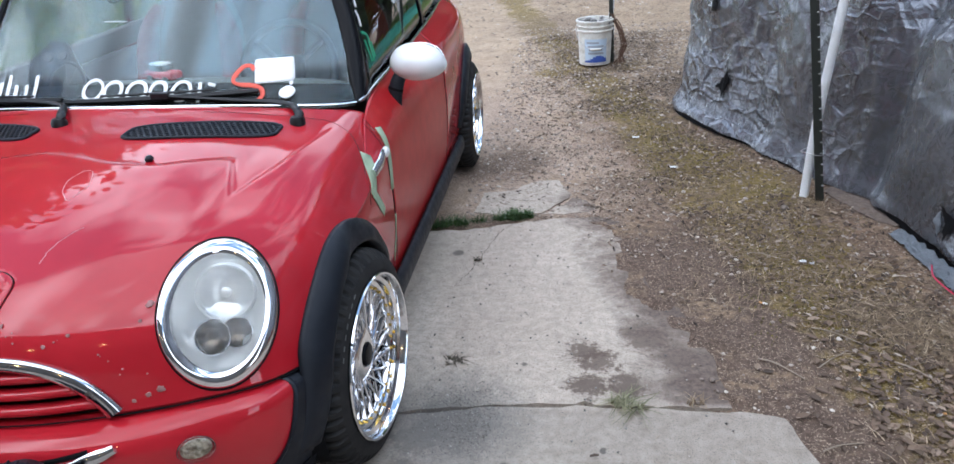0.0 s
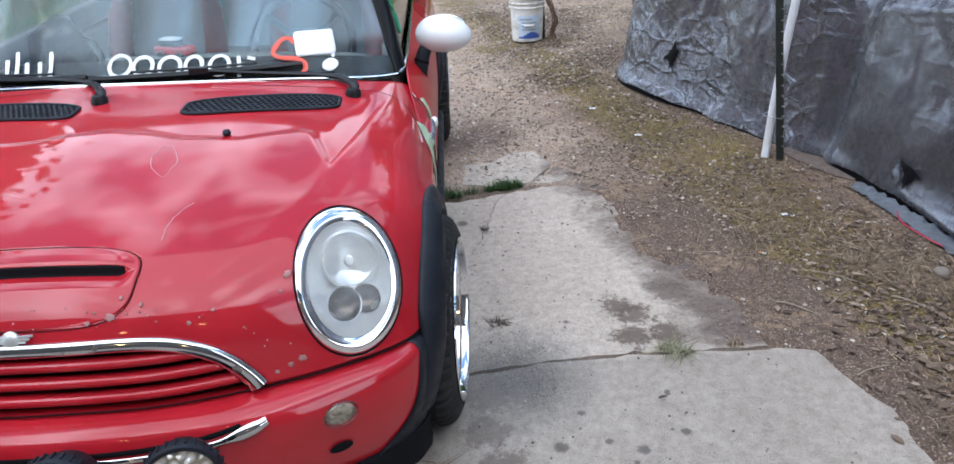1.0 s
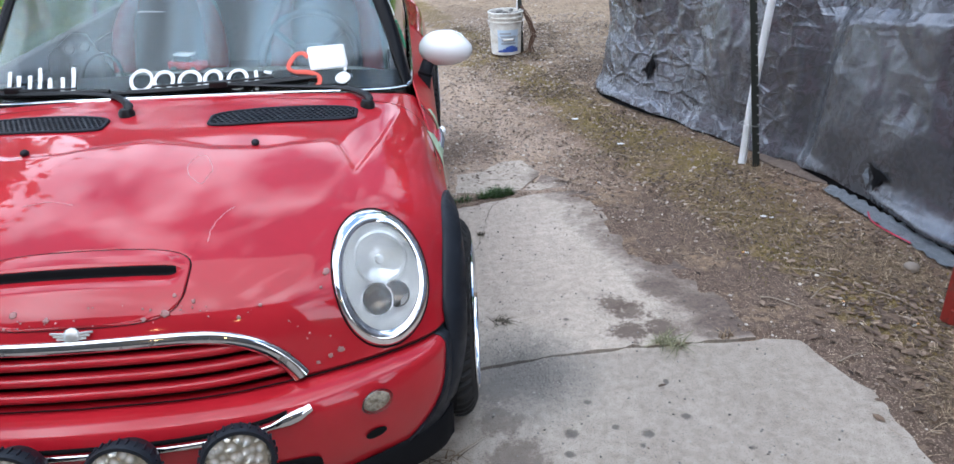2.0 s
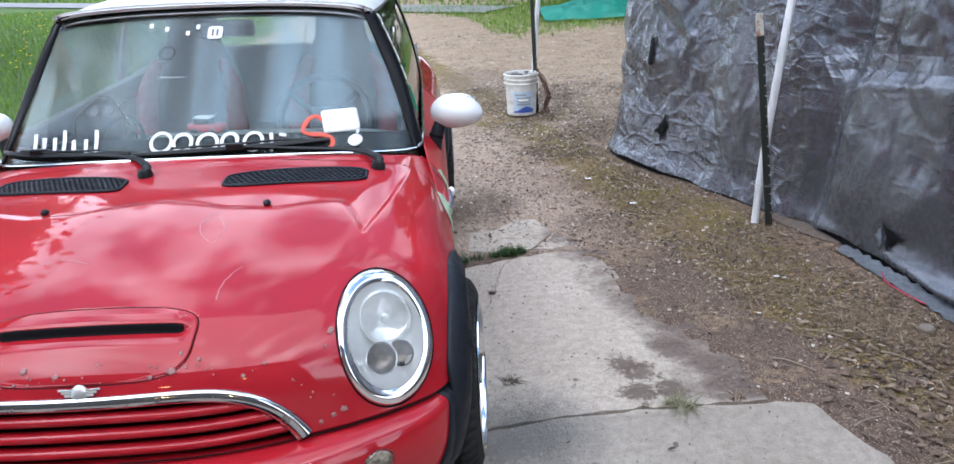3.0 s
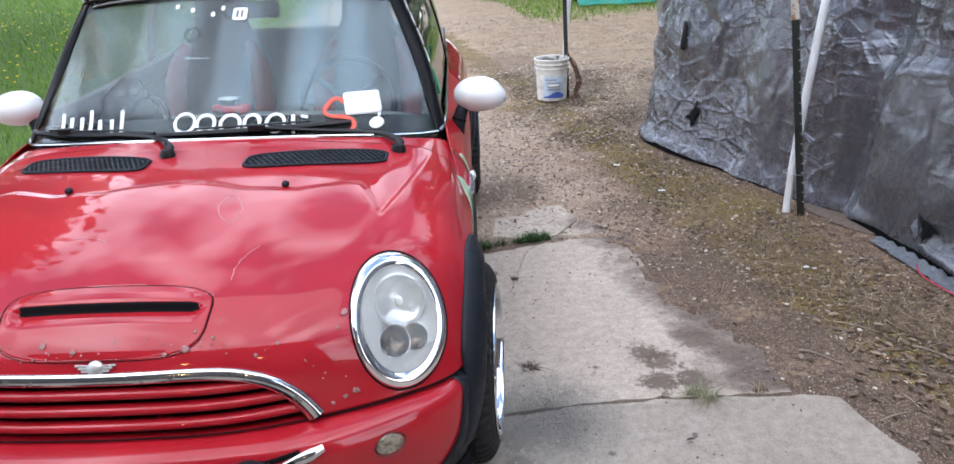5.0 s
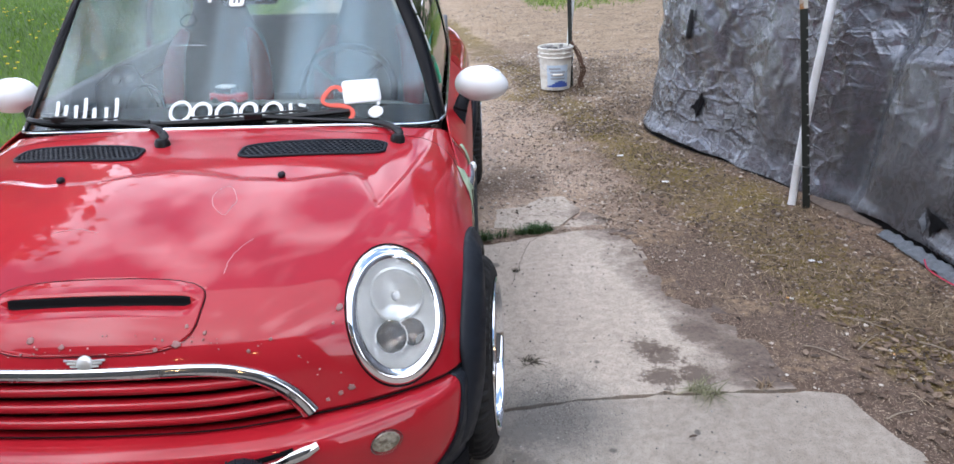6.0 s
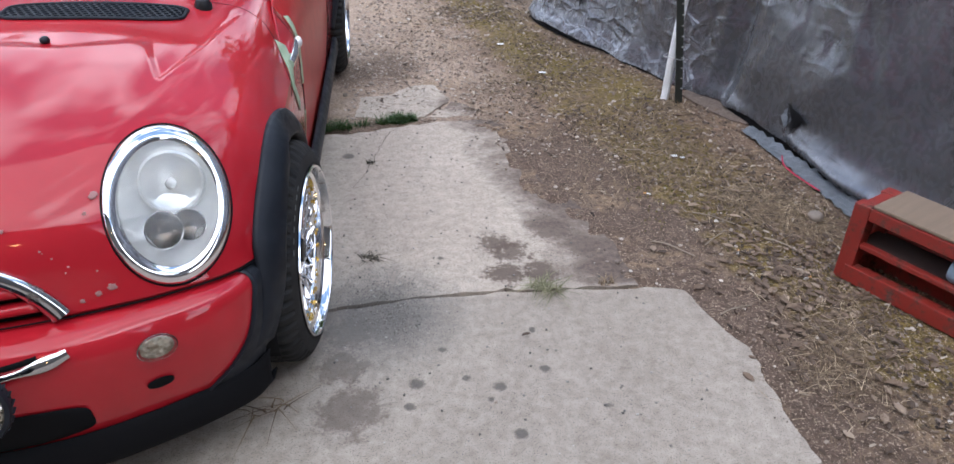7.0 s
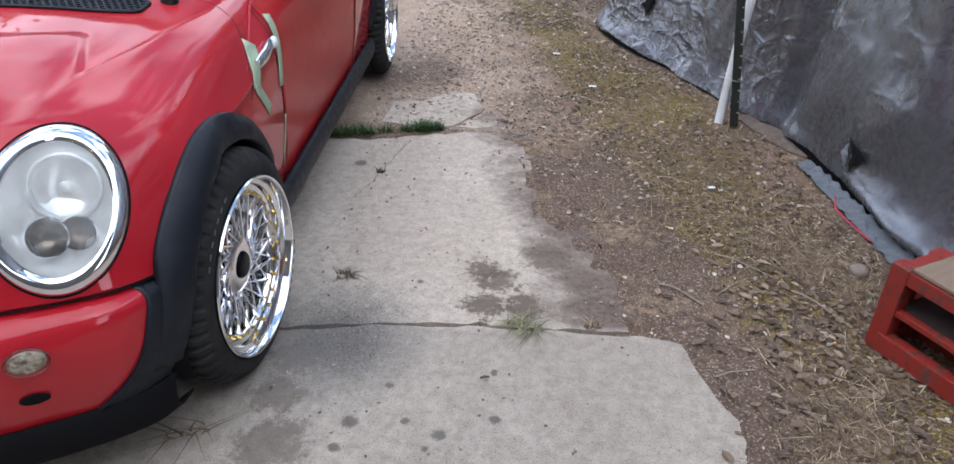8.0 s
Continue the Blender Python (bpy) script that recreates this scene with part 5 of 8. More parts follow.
def flare(axle, side, a0, a1, label):
    """A black plastic wheel-arch lip, swept round the arch."""
    rows = []
    turn = 150.0
    for deg, drop in [(d, 0.0) for d in np.linspace(a0, turn, 50)] + [(turn, d) for d in np.linspace(0.02, a1, 10)]:
        c, s = math.cos(radians(deg)), math.sin(radians(deg))
        # past the turn the lip runs straight down and forwards
        sy, sz = (c, s) if drop == 0 else (-math.cos(radians(12)), math.sin(radians(12)))
        wide = 0.052 + 0.018 * step(120, 150, deg) + 0.026 * math.exp(-((deg - 98) / 38) ** 2)
        cy, cz = axle + ARCH_DY + (ARCH_R - 0.002) * c - 0.32 * drop, ARCH_Z + (ARCH_R - 0.002) * s - drop
        row = []
        for r, dx in ((wide, 0.0), (wide - 0.002, 0.012), (wide * 0.6, 0.026), (0.008, 0.033), (0.0, 0.030), (-0.001, -0.035)):
            y, z = cy + r * sy, cz + r * sz
            row.append((skin_x(y, max(z, 0.24), side) + dx * side * (1 - 3.0 * drop), y, z))
        rows.append(row)
    g = np.array(rows)
    for _ in range(2):
        g[1:-1, :, 0] = (g[:-2, :, 0] + g[1:-1, :, 0] + g[2:, :, 0]) / 3
    return sheet("wheel_arch", g, TRIM, car, label, thick=-0.003 * side)


# front arches run low in front of the wheel, where they become the bumper's corner
for side in (1, -1):
    flare(FRONT_AXLE, side, -20, 0.20, "black plastic front wheel arch")
    flare(REAR_AXLE, side, -18, 0.15, "black plastic rear wheel arch")
    rows = []
    for y in np.linspace(0.335, 2.12, 30):
        x = 0.822
        rows.append([(side * (x + dx), y, z) for dx, z in ((0.018, 0.292), (0.034, 0.286), (0.042, 0.262), (0.040, 0.222), (0.024, 0.186), (-0.05, 0.17))])
    sheet("sill", np.array(rows), TRIM, car, "black plastic side sill", thick=-0.004 * side)

# lower lip of the nose, blacker than the trim to paint the bumper's shade
lip_rows = []
for dz, dy in ((0.012, -0.006), (-0.005, -0.02), (-0.045, -0.026), (-0.085, -0.012), (-0.10, 0.05)):
    lip_rows.append([(x * 1.006, y + dy, z + dz) for x, y, z in np.concatenate([np.asarray(BUMPER)[5, 5:-1], [(0.818, -0.315, 0.234)]])])
lip_g = loft(both(lip_rows), 21, 81)
sheet("front_lip", lip_g, BLACK, car, "black plastic lower lip, darkened to paint the bumper's shade", thick=0.006, flip=True)
# black moulding along the joint of bumper and corner
for side in (1, -1):
    edge = [(1.5 * side, -0.347 - (0.470 - z) * 0.42, z) for z in np.linspace(0.492, 0.232, 28)]
    seam("corner_moulding", skin, edge, (-side, 0, 0), car, 0.0075, TRIM, "", 0.002)
# dark underside and wheel housings
part("underbody", box_bm((1.28, 3.2, 0.16), 0.02, 1, pose(0, 1.2, 0.24)), BLACK, car, "dark underside")
part("engine_bay", box_bm((0.95, 0.70, 0.30), 0.03, 1, pose(0, 0.02, 0.42)), BLACK, car, "dark engine bay")
for side in (1, -1):
    for axle in (FRONT_AXLE, REAR_AXLE):
        rows = [[(side * x, axle + ARCH_DY + (ARCH_R + 0.004) * math.cos(a), ARCH_Z + (ARCH_R + 0.004) * math.sin(a)) for x in (0.60, 0.70, 0.835)] for a in np.linspace(radians(-25), radians(205), 40)]
        sheet("wheel_housing", np.array(rows), BLACK, car, thick=0.003 * side)
    part("inner_panel", box_bm((0.02, 1.7, 0.55), 0.0, 1, pose(0.74 * side, 1.25, 0.48)), BLACK, car)

# grille: chrome arch, red slats, dark recess
ts = np.linspace(-1, 1, 121)
xs = [0.468 * math.copysign(1 - (1 - abs(t)) ** 1.5, t) for t in ts]
zs = [0.507 + arch_rise(x, 0.4685) for x in xs]
arch_pts = [(drape(skin, (x, -2, z), (0, 1, 0), 0.004)[0], x) for x, z in zip(xs, zs)]
path = [tuple(h) for h, x in arch_pts if h is not None]
tube("grille_surround", path, [0.0150 + 0.007 * (abs(p[0]) / 0.468) ** 6 for p in path], PITTED, car, "pitted chrome grille surround", 12, 0.6, (0, -1, 0.3))


def nose_y(x, z):
    h, _ = drape(skin, (x, -2, z), (0, 1, 0), 0.0)
    return h.y if h is not None else -0.55


for z in (0.610, 0.572, 0.534):
    half = 0.462 * (max(0.02, 1 - (z - 0.500) / 0.157)) ** 0.19 - 0.006
    rows = []
    for x in np.linspace(-half, half, 49):
        y = nose_y(x, z)
        rows.append([(x, y + dy, z + dz) for dy, dz in ((0.030, 0.004), (0.012, 0.009), (0.002, 0.008), (-0.005, 0.003), (-0.006, -0.003), (-0.001, -0.009), (0.010, -0.012), (0.03, -0.012))])
    sheet("grille_slat", np.array(rows), RED, car, "", thick=-0.002)
rows = [[(x, nose_y(x, z) + 0.055, z) for z in (0.49, 0.55, 0.62, 0.68)] for x in np.linspace(-0.5, 0.5, 21)]
sheet("grille_recess", np.array(rows), BLACK, car, "", thick=0.004)

# badge: a silver disc between two plain wings
bh, bn = drape(skin, (0.004, -2, 0.670), (0, 1, 0), 0.004)
badge = thing("badge", Matrix.Translation(bh) @ bn.to_track_quat("Z", "Y").to_matrix().to_4x4())
badge.parent = car
badge["label"] = "silver winged badge"
SILVER = Mat("worn_silver", (0.62, 0.61, 0.58), 0.4, 0.7).m
b = bmesh.new()
bmesh.ops.create_uvsphere(b, u_segments=24, v_segments=12, radius=0.018)
bmesh.ops.scale(b, vec=(1, 1, 0.45), verts=b.verts)
part("disc", b, SILVER, badge, "", True)
for side in (1, -1):
    for q in range(3):
        w = box_bm((0.030 - 0.006 * q, 0.005, 0.004), 0.001, 1, pose(side * (0.030 - 0.004 * q), 0.006 - 0.006 * q, 0.001, 0, 0, side * 4))
        part("wing", w, SILVER, badge)

# intake scoop in its panel: ledge, ramp, dark mouth and raised lip
nu, nv = 97, 97
sg = np.zeros((nv, nu, 3))
for i, v in enumerate(np.linspace(-1, 1, nv)):
    y = -0.4535 + 0.078 * v
    for j, u in enumerate(np.linspace(-1, 1, nu)):
        half = 0.240 + 0.10 * (y + 0.42)
        ends = (1 - abs(v) ** 4) ** 0.25
        x = u * half * ends
        h, _ = drape(skin, (x, y, 2), (0, 0, -1), 0.0)
        prof = np.interp(v, [-1, -0.85, -0.30, -0.20, 0.05, 0.30, 0.345, 0.45, 0.7, 1.0], [0.001, 0.002, 0.003, 0.002, -0.005, -0.013, 0.007, 0.010, 0.007, 0.002])
        ui = 1 - step(0.80, 0.97, abs(u))
        hgt = 0.002 + (prof - 0.002) * ui
        sg[i, j] = (x, y, h.z + hgt)
vv = np.linspace(-1, 1, nv)
dark = lambda i, j: 0.255 < vv[i] < 0.335 and abs(np.linspace(-1, 1, nu)[j]) < 0.87
sheet("bonnet_scoop", sg, RED, car, "red bonnet scoop with a dark mouth", keep=lambda i, j: not dark(i, j), thick=0.003)
sheet("scoop_mouth", sg, BLACK, car, "", keep=dark, thick=0.003)
outline = []
for a in np.linspace(0, 2 * math.pi, 121):
    c, s = math.cos(a), math.sin(a)
    r = (abs(c) ** 4 + abs(s) ** 4) ** -0.25
    y = -0.4535 + 0.080 * s * r
    x = c * r * (0.242 + 0.10 * (y + 0.42))
    outline.append((x, y, 2))
seam("panel_gap", skin, outline, (0, 0, -1), car, 0.0014, None, "", 0.0012)

# headlamps
for side in (1, -1):
    flip = lambda v: Vector((v.x * side, v.y, v.z))
    c0, nn, ex, ey = flip(LAMP_C), flip(LAMP_N), flip(LAMP_X), flip(LAMP_Y)
    lamp = thing("headlamp")
    lamp.parent = car
    lamp["label"] = "oval headlamp with a broad chrome ring"

    def ringed(r, lift, dx=0.0, dy=0.0, steps=72):
        out = []
        for a in np.linspace(0, 2 * math.pi, steps, endpoint=False):
            p = c0 + ex * (LAMP_A * (r * math.cos(a) + dx)) + ey * (LAMP_B * (r * math.sin(a) + dy))
            h, _ = drape(skin, p + nn * 0.4, -nn, 0.0)
            base = (h - p).dot(nn) if h is not None else 0.0
            out.append(tuple(p + nn * (base * min(1.0, r) + lift)))
        return out
    # the skin bows, so the lens and bowl hang on a ring of it
    g = np.array([ringed(1.03, -0.004), ringed(1.02, 0.004), ringed(0.985, 0.010), ringed(0.90, 0.014), ringed(0.80, 0.010), ringed(0.785, 0.002), ringed(0.78, -0.02)])
    sheet("chrome_ring", g, CHROME, lamp, "wide chrome ring", close=True)
    dome = np.array([ringed(r, 0.006 + 0.018 * (1 - (r / 0.79) ** 2)) for r in (0.79, 0.76, 0.70, 0.6, 0.45, 0.3, 0.15, 0.01)])
    sheet("lens", dome, LAMP_GLASS, lamp, "slightly hazed clear lens", close=True)
    bowl = np.array([ringed(r, -0.004 - 0.045 * (1 - (r / 0.79) ** 3)) for r in (0.785, 0.74, 0.68, 0.6, 0.45, 0.3, 0.15, 0.01)])
    sheet("reflector_bowl", bowl, REFLECTOR, lamp, "silver reflector bowl", close=True)
    face = lambda dx, dy, lift: c0 + ex * dx + ey * dy + nn * lift
    def barrel(name, dx, dy, r, depth, lift, material, label=""):
        m = Matrix.Translation(face(dx, dy, lift)) @ nn.to_track_quat("X", "Z").to_matrix().to_4x4()
        return revolve(name, [(r * 0.86, -depth), (r * 0.86, -0.002), (r * 0.93, 0.003), (r, 0.0), (r, -depth)], material, lamp, label, 40, m)
    def bulb(dx, dy, r, lift):
        m = Matrix.Translation(face(dx, dy, lift)) @ nn.to_track_quat("X", "Z").to_matrix().to_4x4()
        return revolve("projector", [(r, -0.008), (r * 0.9, -0.001), (r * 0.6, 0.005), (0.0, 0.008)], LENS, lamp, "projector lens", 32, m)
    for dx, dy, r in ((-0.016, -0.058, 0.041), (0.036, -0.048, 0.035)):
        barrel("projector_ring", dx, dy, r, 0.03, 0.008 if dx < 0 else -0.005, CHROME, "bright projector ring")
        bulb(dx, dy, r * 0.84, 0.002 if dx < 0 else -0.008)
        back = Matrix.Translation(face(dx, dy, -0.008 if dx < 0 else -0.016)) @ nn.to_track_quat("X", "Z").to_matrix().to_4x4()
        revolve("projector_back", [(r * 0.9, 0.0), (r * 0.5, -0.006), (0.0, -0.010)], BULB_BACK, lamp, "", 24, back)
    barrel("high_beam_ring", 0.006, 0.042, 0.068, 0.03, -0.020, REFLECTOR, "silver main beam bowl")
    m = Matrix.Translation(face(0.006, 0.042, -0.028)) @ nn.to_track_quat("X", "Z").to_matrix().to_4x4()
    revolve("main_beam", [(0.066, 0.0), (0.048, -0.012), (0.02, -0.018), (0.012, -0.018), (0.010, 0.004), (0.0, 0.006)], REFLECTOR, lamp, "", 32, m)
    tube("lamp_gap", np.array(ringed(1.035, 0.001) + ringed(1.035, 0.001)[:1]), 0.0018, BLACK, lamp, "", 6)

# indicator lamps and tow covers in the bumper
for side in (1, -1):
    aim = Vector((-0.42 * side, 1, 0.0))
    def oval(cx, cz, a, bb, n=36):
        h, nor = drape(skin, Vector((cx * side, -0.55, cz)) - aim * 0.6, aim, 0.0)
        e1 = Vector((0, 0, 1)).cross(nor).normalized()
        e2 = nor.cross(e1)
        return [tuple(h + nor * 0.3 + e1 * (a * math.cos(t)) + e2 * (bb * math.sin(t))) for t in np.linspace(0, 2 * math.pi, n, endpoint=False)], -nor
    o, way = oval(0.65, 0.418, 0.041, 0.029)
    patch("indicator", skin, o, way, Mat("smoky_indicator_lens", (0.88, 0.86, 0.80), 0.10, 0.0, Transmission_Weight=1.0, IOR=1.4).m, car, "cloudy clear indicator lens", 0.006, 6)
    o, way = oval(0.65, 0.418, 0.034, 0.023)
    patch("indicator_reflector", skin, o, way, IND_BACK, car, "", 0.003, 6)
    o, way = oval(0.642, 0.325, 0.028, 0.014)
    patch("tow_cover", skin, o, way, BLACK, car, "black tow-eye cover", 0.003, 4)

# chrome smile along the bumper
xs = np.linspace(-0.49, 0.49, 81)
pts = [drape(skin, (x, -2, 0.432 + 0.030 * abs(x / 0.49) ** 5), (0, 1, 0), 0.005)[0] for x in xs]
tube("chrome_strip", [tuple(p) for p in pts], [0.007 + 0.009 * step(0.40, 0.45, abs(x)) * (1 - 0.6 * step(0.46, 0.49, abs(x))) for x in xs], PITTED, car, "chrome strip along the bumper", 8, 0.7, (0, -1, 0))
# black tube paints the shadow in the slot over the strip
pts = [drape(skin, (x, -2, 0.447 + 0.030 * abs(x / 0.5) ** 4), (0, 1, 0), 0.001)[0] for x in np.linspace(-0.44, 0.44, 61)]
tube("slot", [tuple(p) for p in pts], 0.007, BLACK, car, "", 6, 0.6, (0, -1, 0))
out = []
for a in np.linspace(0, 2 * math.pi, 80, endpoint=False):
    c, q = math.cos(a), math.sin(a)
    r = (abs(c) ** 5 + abs(q) ** 5) ** -0.2
    out.append((0.50 * c * r, -1.5, 0.292 + 0.052 * q * r))
# flat black patch painted for the intake's dark opening
patch("lower_intake", skin, out, (0, 1, 0), BLACK, car, "lower air intake painted as a flat black patch", 0.003, 8)

# round driving lamps before the bumper
lensm = Mat("driving_lamp_lens", (0.8, 0.78, 0.72), 0.15, 0.6)
lensm.color(lensm.mix(lensm.ramp(lensm.cells(55, "F1"), (0.2, 0.0), (0.6, 1.0)), (0.85, 0.83, 0.78), (0.35, 0.31, 0.24))).bump(lensm.cells(55), 0.8, 0.01)
for cx in (-0.345, -0.115, 0.115, 0.345):
    m = Matrix.Translation((cx + 0.01, -0.755 + 0.10 * abs(cx), 0.445)) @ pose(0, 0, 0, 0, 0, -90 + 14 * (cx > 0.2) - 14 * (cx < -0.2)) @ pose(0, 0, 0, 0, -8, 0)
    dl = thing("driving_lamp", m)
    dl.parent = car
    dl["label"] = "round black driving lamp"
    revolve("housing", [(0.0, -0.09), (0.03, -0.088), (0.055, -0.07), (0.070, -0.03), (0.077, -0.026), (0.079, -0.004), (0.076, 0.004), (0.068, 0.004), (0.066, -0.004)], TRIM, dl, "ribbed black housing", 48)
    revolve("lens", [(0.067, -0.002), (0.05, 0.004), (0.025, 0.007), (0.0, 0.008)], lensm.m, dl, "faceted clear lens", 48)
    rib = box_bm((0.020, 0.004, 0.006), 0.0008, 1)
    first = part("rib", rib, TRIM, dl)
    for q in range(28):
        ob = first if q == 0 else new("rib", first.data)
        ob.parent = dl
        a = 2 * math.pi * q / 28
        ob.matrix_basis = pose(-0.016, 0.079 * math.cos(a), 0.079 * math.sin(a), math.degrees(a) + 90)
    part("bracket", box_bm((0.03, 0.03, 0.12), 0.003, 1, pose(-0.05, 0, -0.08)), BLACK, dl)

# cowl vents with a honeycomb
for side in (1, -1):
    cx, cy, hl, hw = 0.365 * side, 0.308, 0.212, 0.060
    vent = thing("cowl_vent")
    vent.parent = car
    vent["label"] = "black honeycomb cowl vent"
    def at(u, w, off):
        x = cx + u
        h, _ = drape(skin, (x, cy + w + 0.22 * (abs(x) - 0.37), 2), (0, 0, -1), 0.0)
        return Vector((h.x, h.y, h.z + off))
    inside = lambda u, w, g=1.0: (abs(u) / (hl * g)) ** 5 + (abs(w) / (hw * g)) ** 3 < 1
    rim = []
    for a in np.linspace(0, 2 * math.pi, 73):
        c, s = math.cos(a), math.sin(a)
        r = (abs(c) ** 5 + abs(s) ** 3.2) ** -0.25
        rim.append((hl * max(-1, min(1, c * r)), hw * max(-1, min(1, s * r))))
    tube("vent_frame", [tuple(at(u, w, 0.003)) for u, w in rim], 0.0055, TRIM, vent, "", 8)
    plate = [[tuple(at(u, w * (1 - (abs(u) / hl) ** 5) ** 0.33, 0.0012)) for w in np.linspace(-hw, hw, 9)] for u in np.linspace(-hl, hl, 41)]
    sheet("vent_back", np.array(plate), BLACK, vent, "")
    verts, faces = [], []
    r = 0.0098
    for row in range(-4, 5):
        for col in range(-16, 17):
            u, w = col * r * 1.80 + (row % 2) * r * 0.90, row * r * 1.56
            if not inside(u, w, 0.97):
                continue
            k0 = len(verts)
            for rr, off in ((r * 1.04, 0.005), (r * 0.74, 0.005), (r * 0.70, 0.0014)):
                for q in range(6):
                    a = math.pi / 6 + q * math.pi / 3
                    verts.append(at(u + rr * math.cos(a), w + rr * math.sin(a), off))
            for lvl in (0, 6):
                faces += [(k0 + lvl + q, k0 + lvl + (q + 1) % 6, k0 + lvl + 6 + (q + 1) % 6, k0 + lvl + 6 + q) for q in range(6)]
    mesh_object("honeycomb", verts, faces, TRIM, vent, "")
    nz, _ = drape(skin, (0.312 * side, 0.085, 2), (0, 0, -1), 0.0)
    b = bmesh.new()
    bmesh.ops.create_uvsphere(b, u_segments=16, v_segments=10, radius=0.011)
    bmesh.ops.scale(b, vec=(1, 1.25, 0.9), verts=b.verts)
    bmesh.ops.translate(b, vec=nz + Vector((0, 0, 0.006)), verts=b.verts)
    part("washer_jet", b, TRIM, car, "black washer jet", True)


def on_glass(x, z, off=0.006):
    for lift in (0.0, 0.006, 0.012, 0.02, 0.03, 0.05):
        h, n = drape(ws_tree, (x, -2, z + lift), (0, 1, 0), off)
        if h is not None:
            return h, n
    return None, None


WIPER = Mat("satin_black_metal", (0.008, 0.008, 0.009), 0.38, 0.0, Specular_IOR_Level=0.35).m


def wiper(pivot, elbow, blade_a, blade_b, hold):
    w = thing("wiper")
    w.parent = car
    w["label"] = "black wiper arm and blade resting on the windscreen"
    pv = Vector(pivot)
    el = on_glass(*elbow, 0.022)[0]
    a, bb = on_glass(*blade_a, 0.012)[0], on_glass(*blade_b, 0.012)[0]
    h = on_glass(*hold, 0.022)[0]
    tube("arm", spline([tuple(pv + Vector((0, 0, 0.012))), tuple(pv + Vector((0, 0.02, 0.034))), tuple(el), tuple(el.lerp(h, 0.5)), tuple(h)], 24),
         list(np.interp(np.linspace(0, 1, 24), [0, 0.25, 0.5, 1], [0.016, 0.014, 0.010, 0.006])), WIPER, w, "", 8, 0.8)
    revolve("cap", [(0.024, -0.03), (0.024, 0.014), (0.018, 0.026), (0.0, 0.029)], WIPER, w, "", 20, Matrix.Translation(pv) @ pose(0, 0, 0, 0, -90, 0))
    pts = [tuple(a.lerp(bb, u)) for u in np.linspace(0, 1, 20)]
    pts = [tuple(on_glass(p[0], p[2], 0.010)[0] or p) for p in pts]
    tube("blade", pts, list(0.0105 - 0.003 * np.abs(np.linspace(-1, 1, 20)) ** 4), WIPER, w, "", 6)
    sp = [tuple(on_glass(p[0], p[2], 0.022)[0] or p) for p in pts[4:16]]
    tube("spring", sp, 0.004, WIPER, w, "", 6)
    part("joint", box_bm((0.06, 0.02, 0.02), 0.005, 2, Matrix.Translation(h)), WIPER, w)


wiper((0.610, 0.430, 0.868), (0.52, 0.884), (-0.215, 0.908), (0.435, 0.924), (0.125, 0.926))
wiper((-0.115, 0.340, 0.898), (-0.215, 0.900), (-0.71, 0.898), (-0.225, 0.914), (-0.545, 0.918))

# bright strip under the windscreen and the black band round the glass
low = [tuple(p + np.array((0, -0.012, 0.012))) for p in ws_g[0]]
tube("windscreen_strip", low, 0.0052, CHROME, car, "bright strip under the windscreen", 8, 0.7)
band = ws_g[0:5] + np.array((0, 0.006, -0.004))
sheet("glass_band", band, GLOSS_BLACK, car, "black band along the foot of the glass")
top = ws_g[-3:] + np.array((0, 0.006, -0.004))
sheet("glass_band", top, GLOSS_BLACK, car)
for cols in (slice(0, 3), slice(-3, None)):
    sheet("glass_band", ws_g[:, cols] + np.array((0, 0.007, -0.003)), GLOSS_BLACK, car, "black band along the side of the glass")
tube("roof_seal", [tuple(p + np.array((0, -0.012, 0.004))) for p in ws_g[-1] + np.array((0, 0.006, 0.006))], 0.011, BLACK, car, "", 6)

# door mirrors
for side in (1, -1):
    mir = thing("door_mirror", pose(0.893 if side > 0 else -0.922, 0.955, 0.942))
    mir.parent = car
    mir["label"] = "white oval door mirror on a black stalk"
    b = bmesh.new()
    bmesh.ops.create_uvsphere(b, u_segments=40, v_segments=24, radius=1.0)
    for v in b.verts:
        x, y, z = v.co
        if y > 0:
            y *= 0.45
        v.co = Vector((x * 0.104 * side, y * 0.085, z * (0.067 - 0.006 * x) - 0.02 * (x * 0.5) ** 2 - 0.004 * x))
    part("shell", b, WHITE, mir, "white painted shell", True)
    b = bmesh.new()
    bmesh.ops.create_uvsphere(b, u_segments=32, v_segments=12, radius=1.0)
    bmesh.ops.scale(b, vec=(0.094, 0.006, 0.064), verts=b.verts)
    bmesh.ops.translate(b, vec=(0, 0.037, -0.002), verts=b.verts)
    part("mirror_glass", b, Mat("mirror", (0.9, 0.9, 0.9), 0.02, 1.0).m, mir, "", True)
    tube("stalk", spline([(-0.098 * side, -0.03, -0.165), (-0.092 * side, -0.035, -0.125), (-0.078 * side, -0.03, -0.070), (-0.058 * side, -0.015, -0.03)], 14), list(np.linspace(0.031, 0.023, 14)), TRIM, mir, "black plastic stalk", 16, 0.8, (0, 1, 0))
    tube("stalk_ring", [(-0.086 * side, -0.033, -0.095), (-0.083 * side, -0.032, -0.086)], 0.0285, BLACK, mir, "", 16, 0.8, (0, 1, 0))

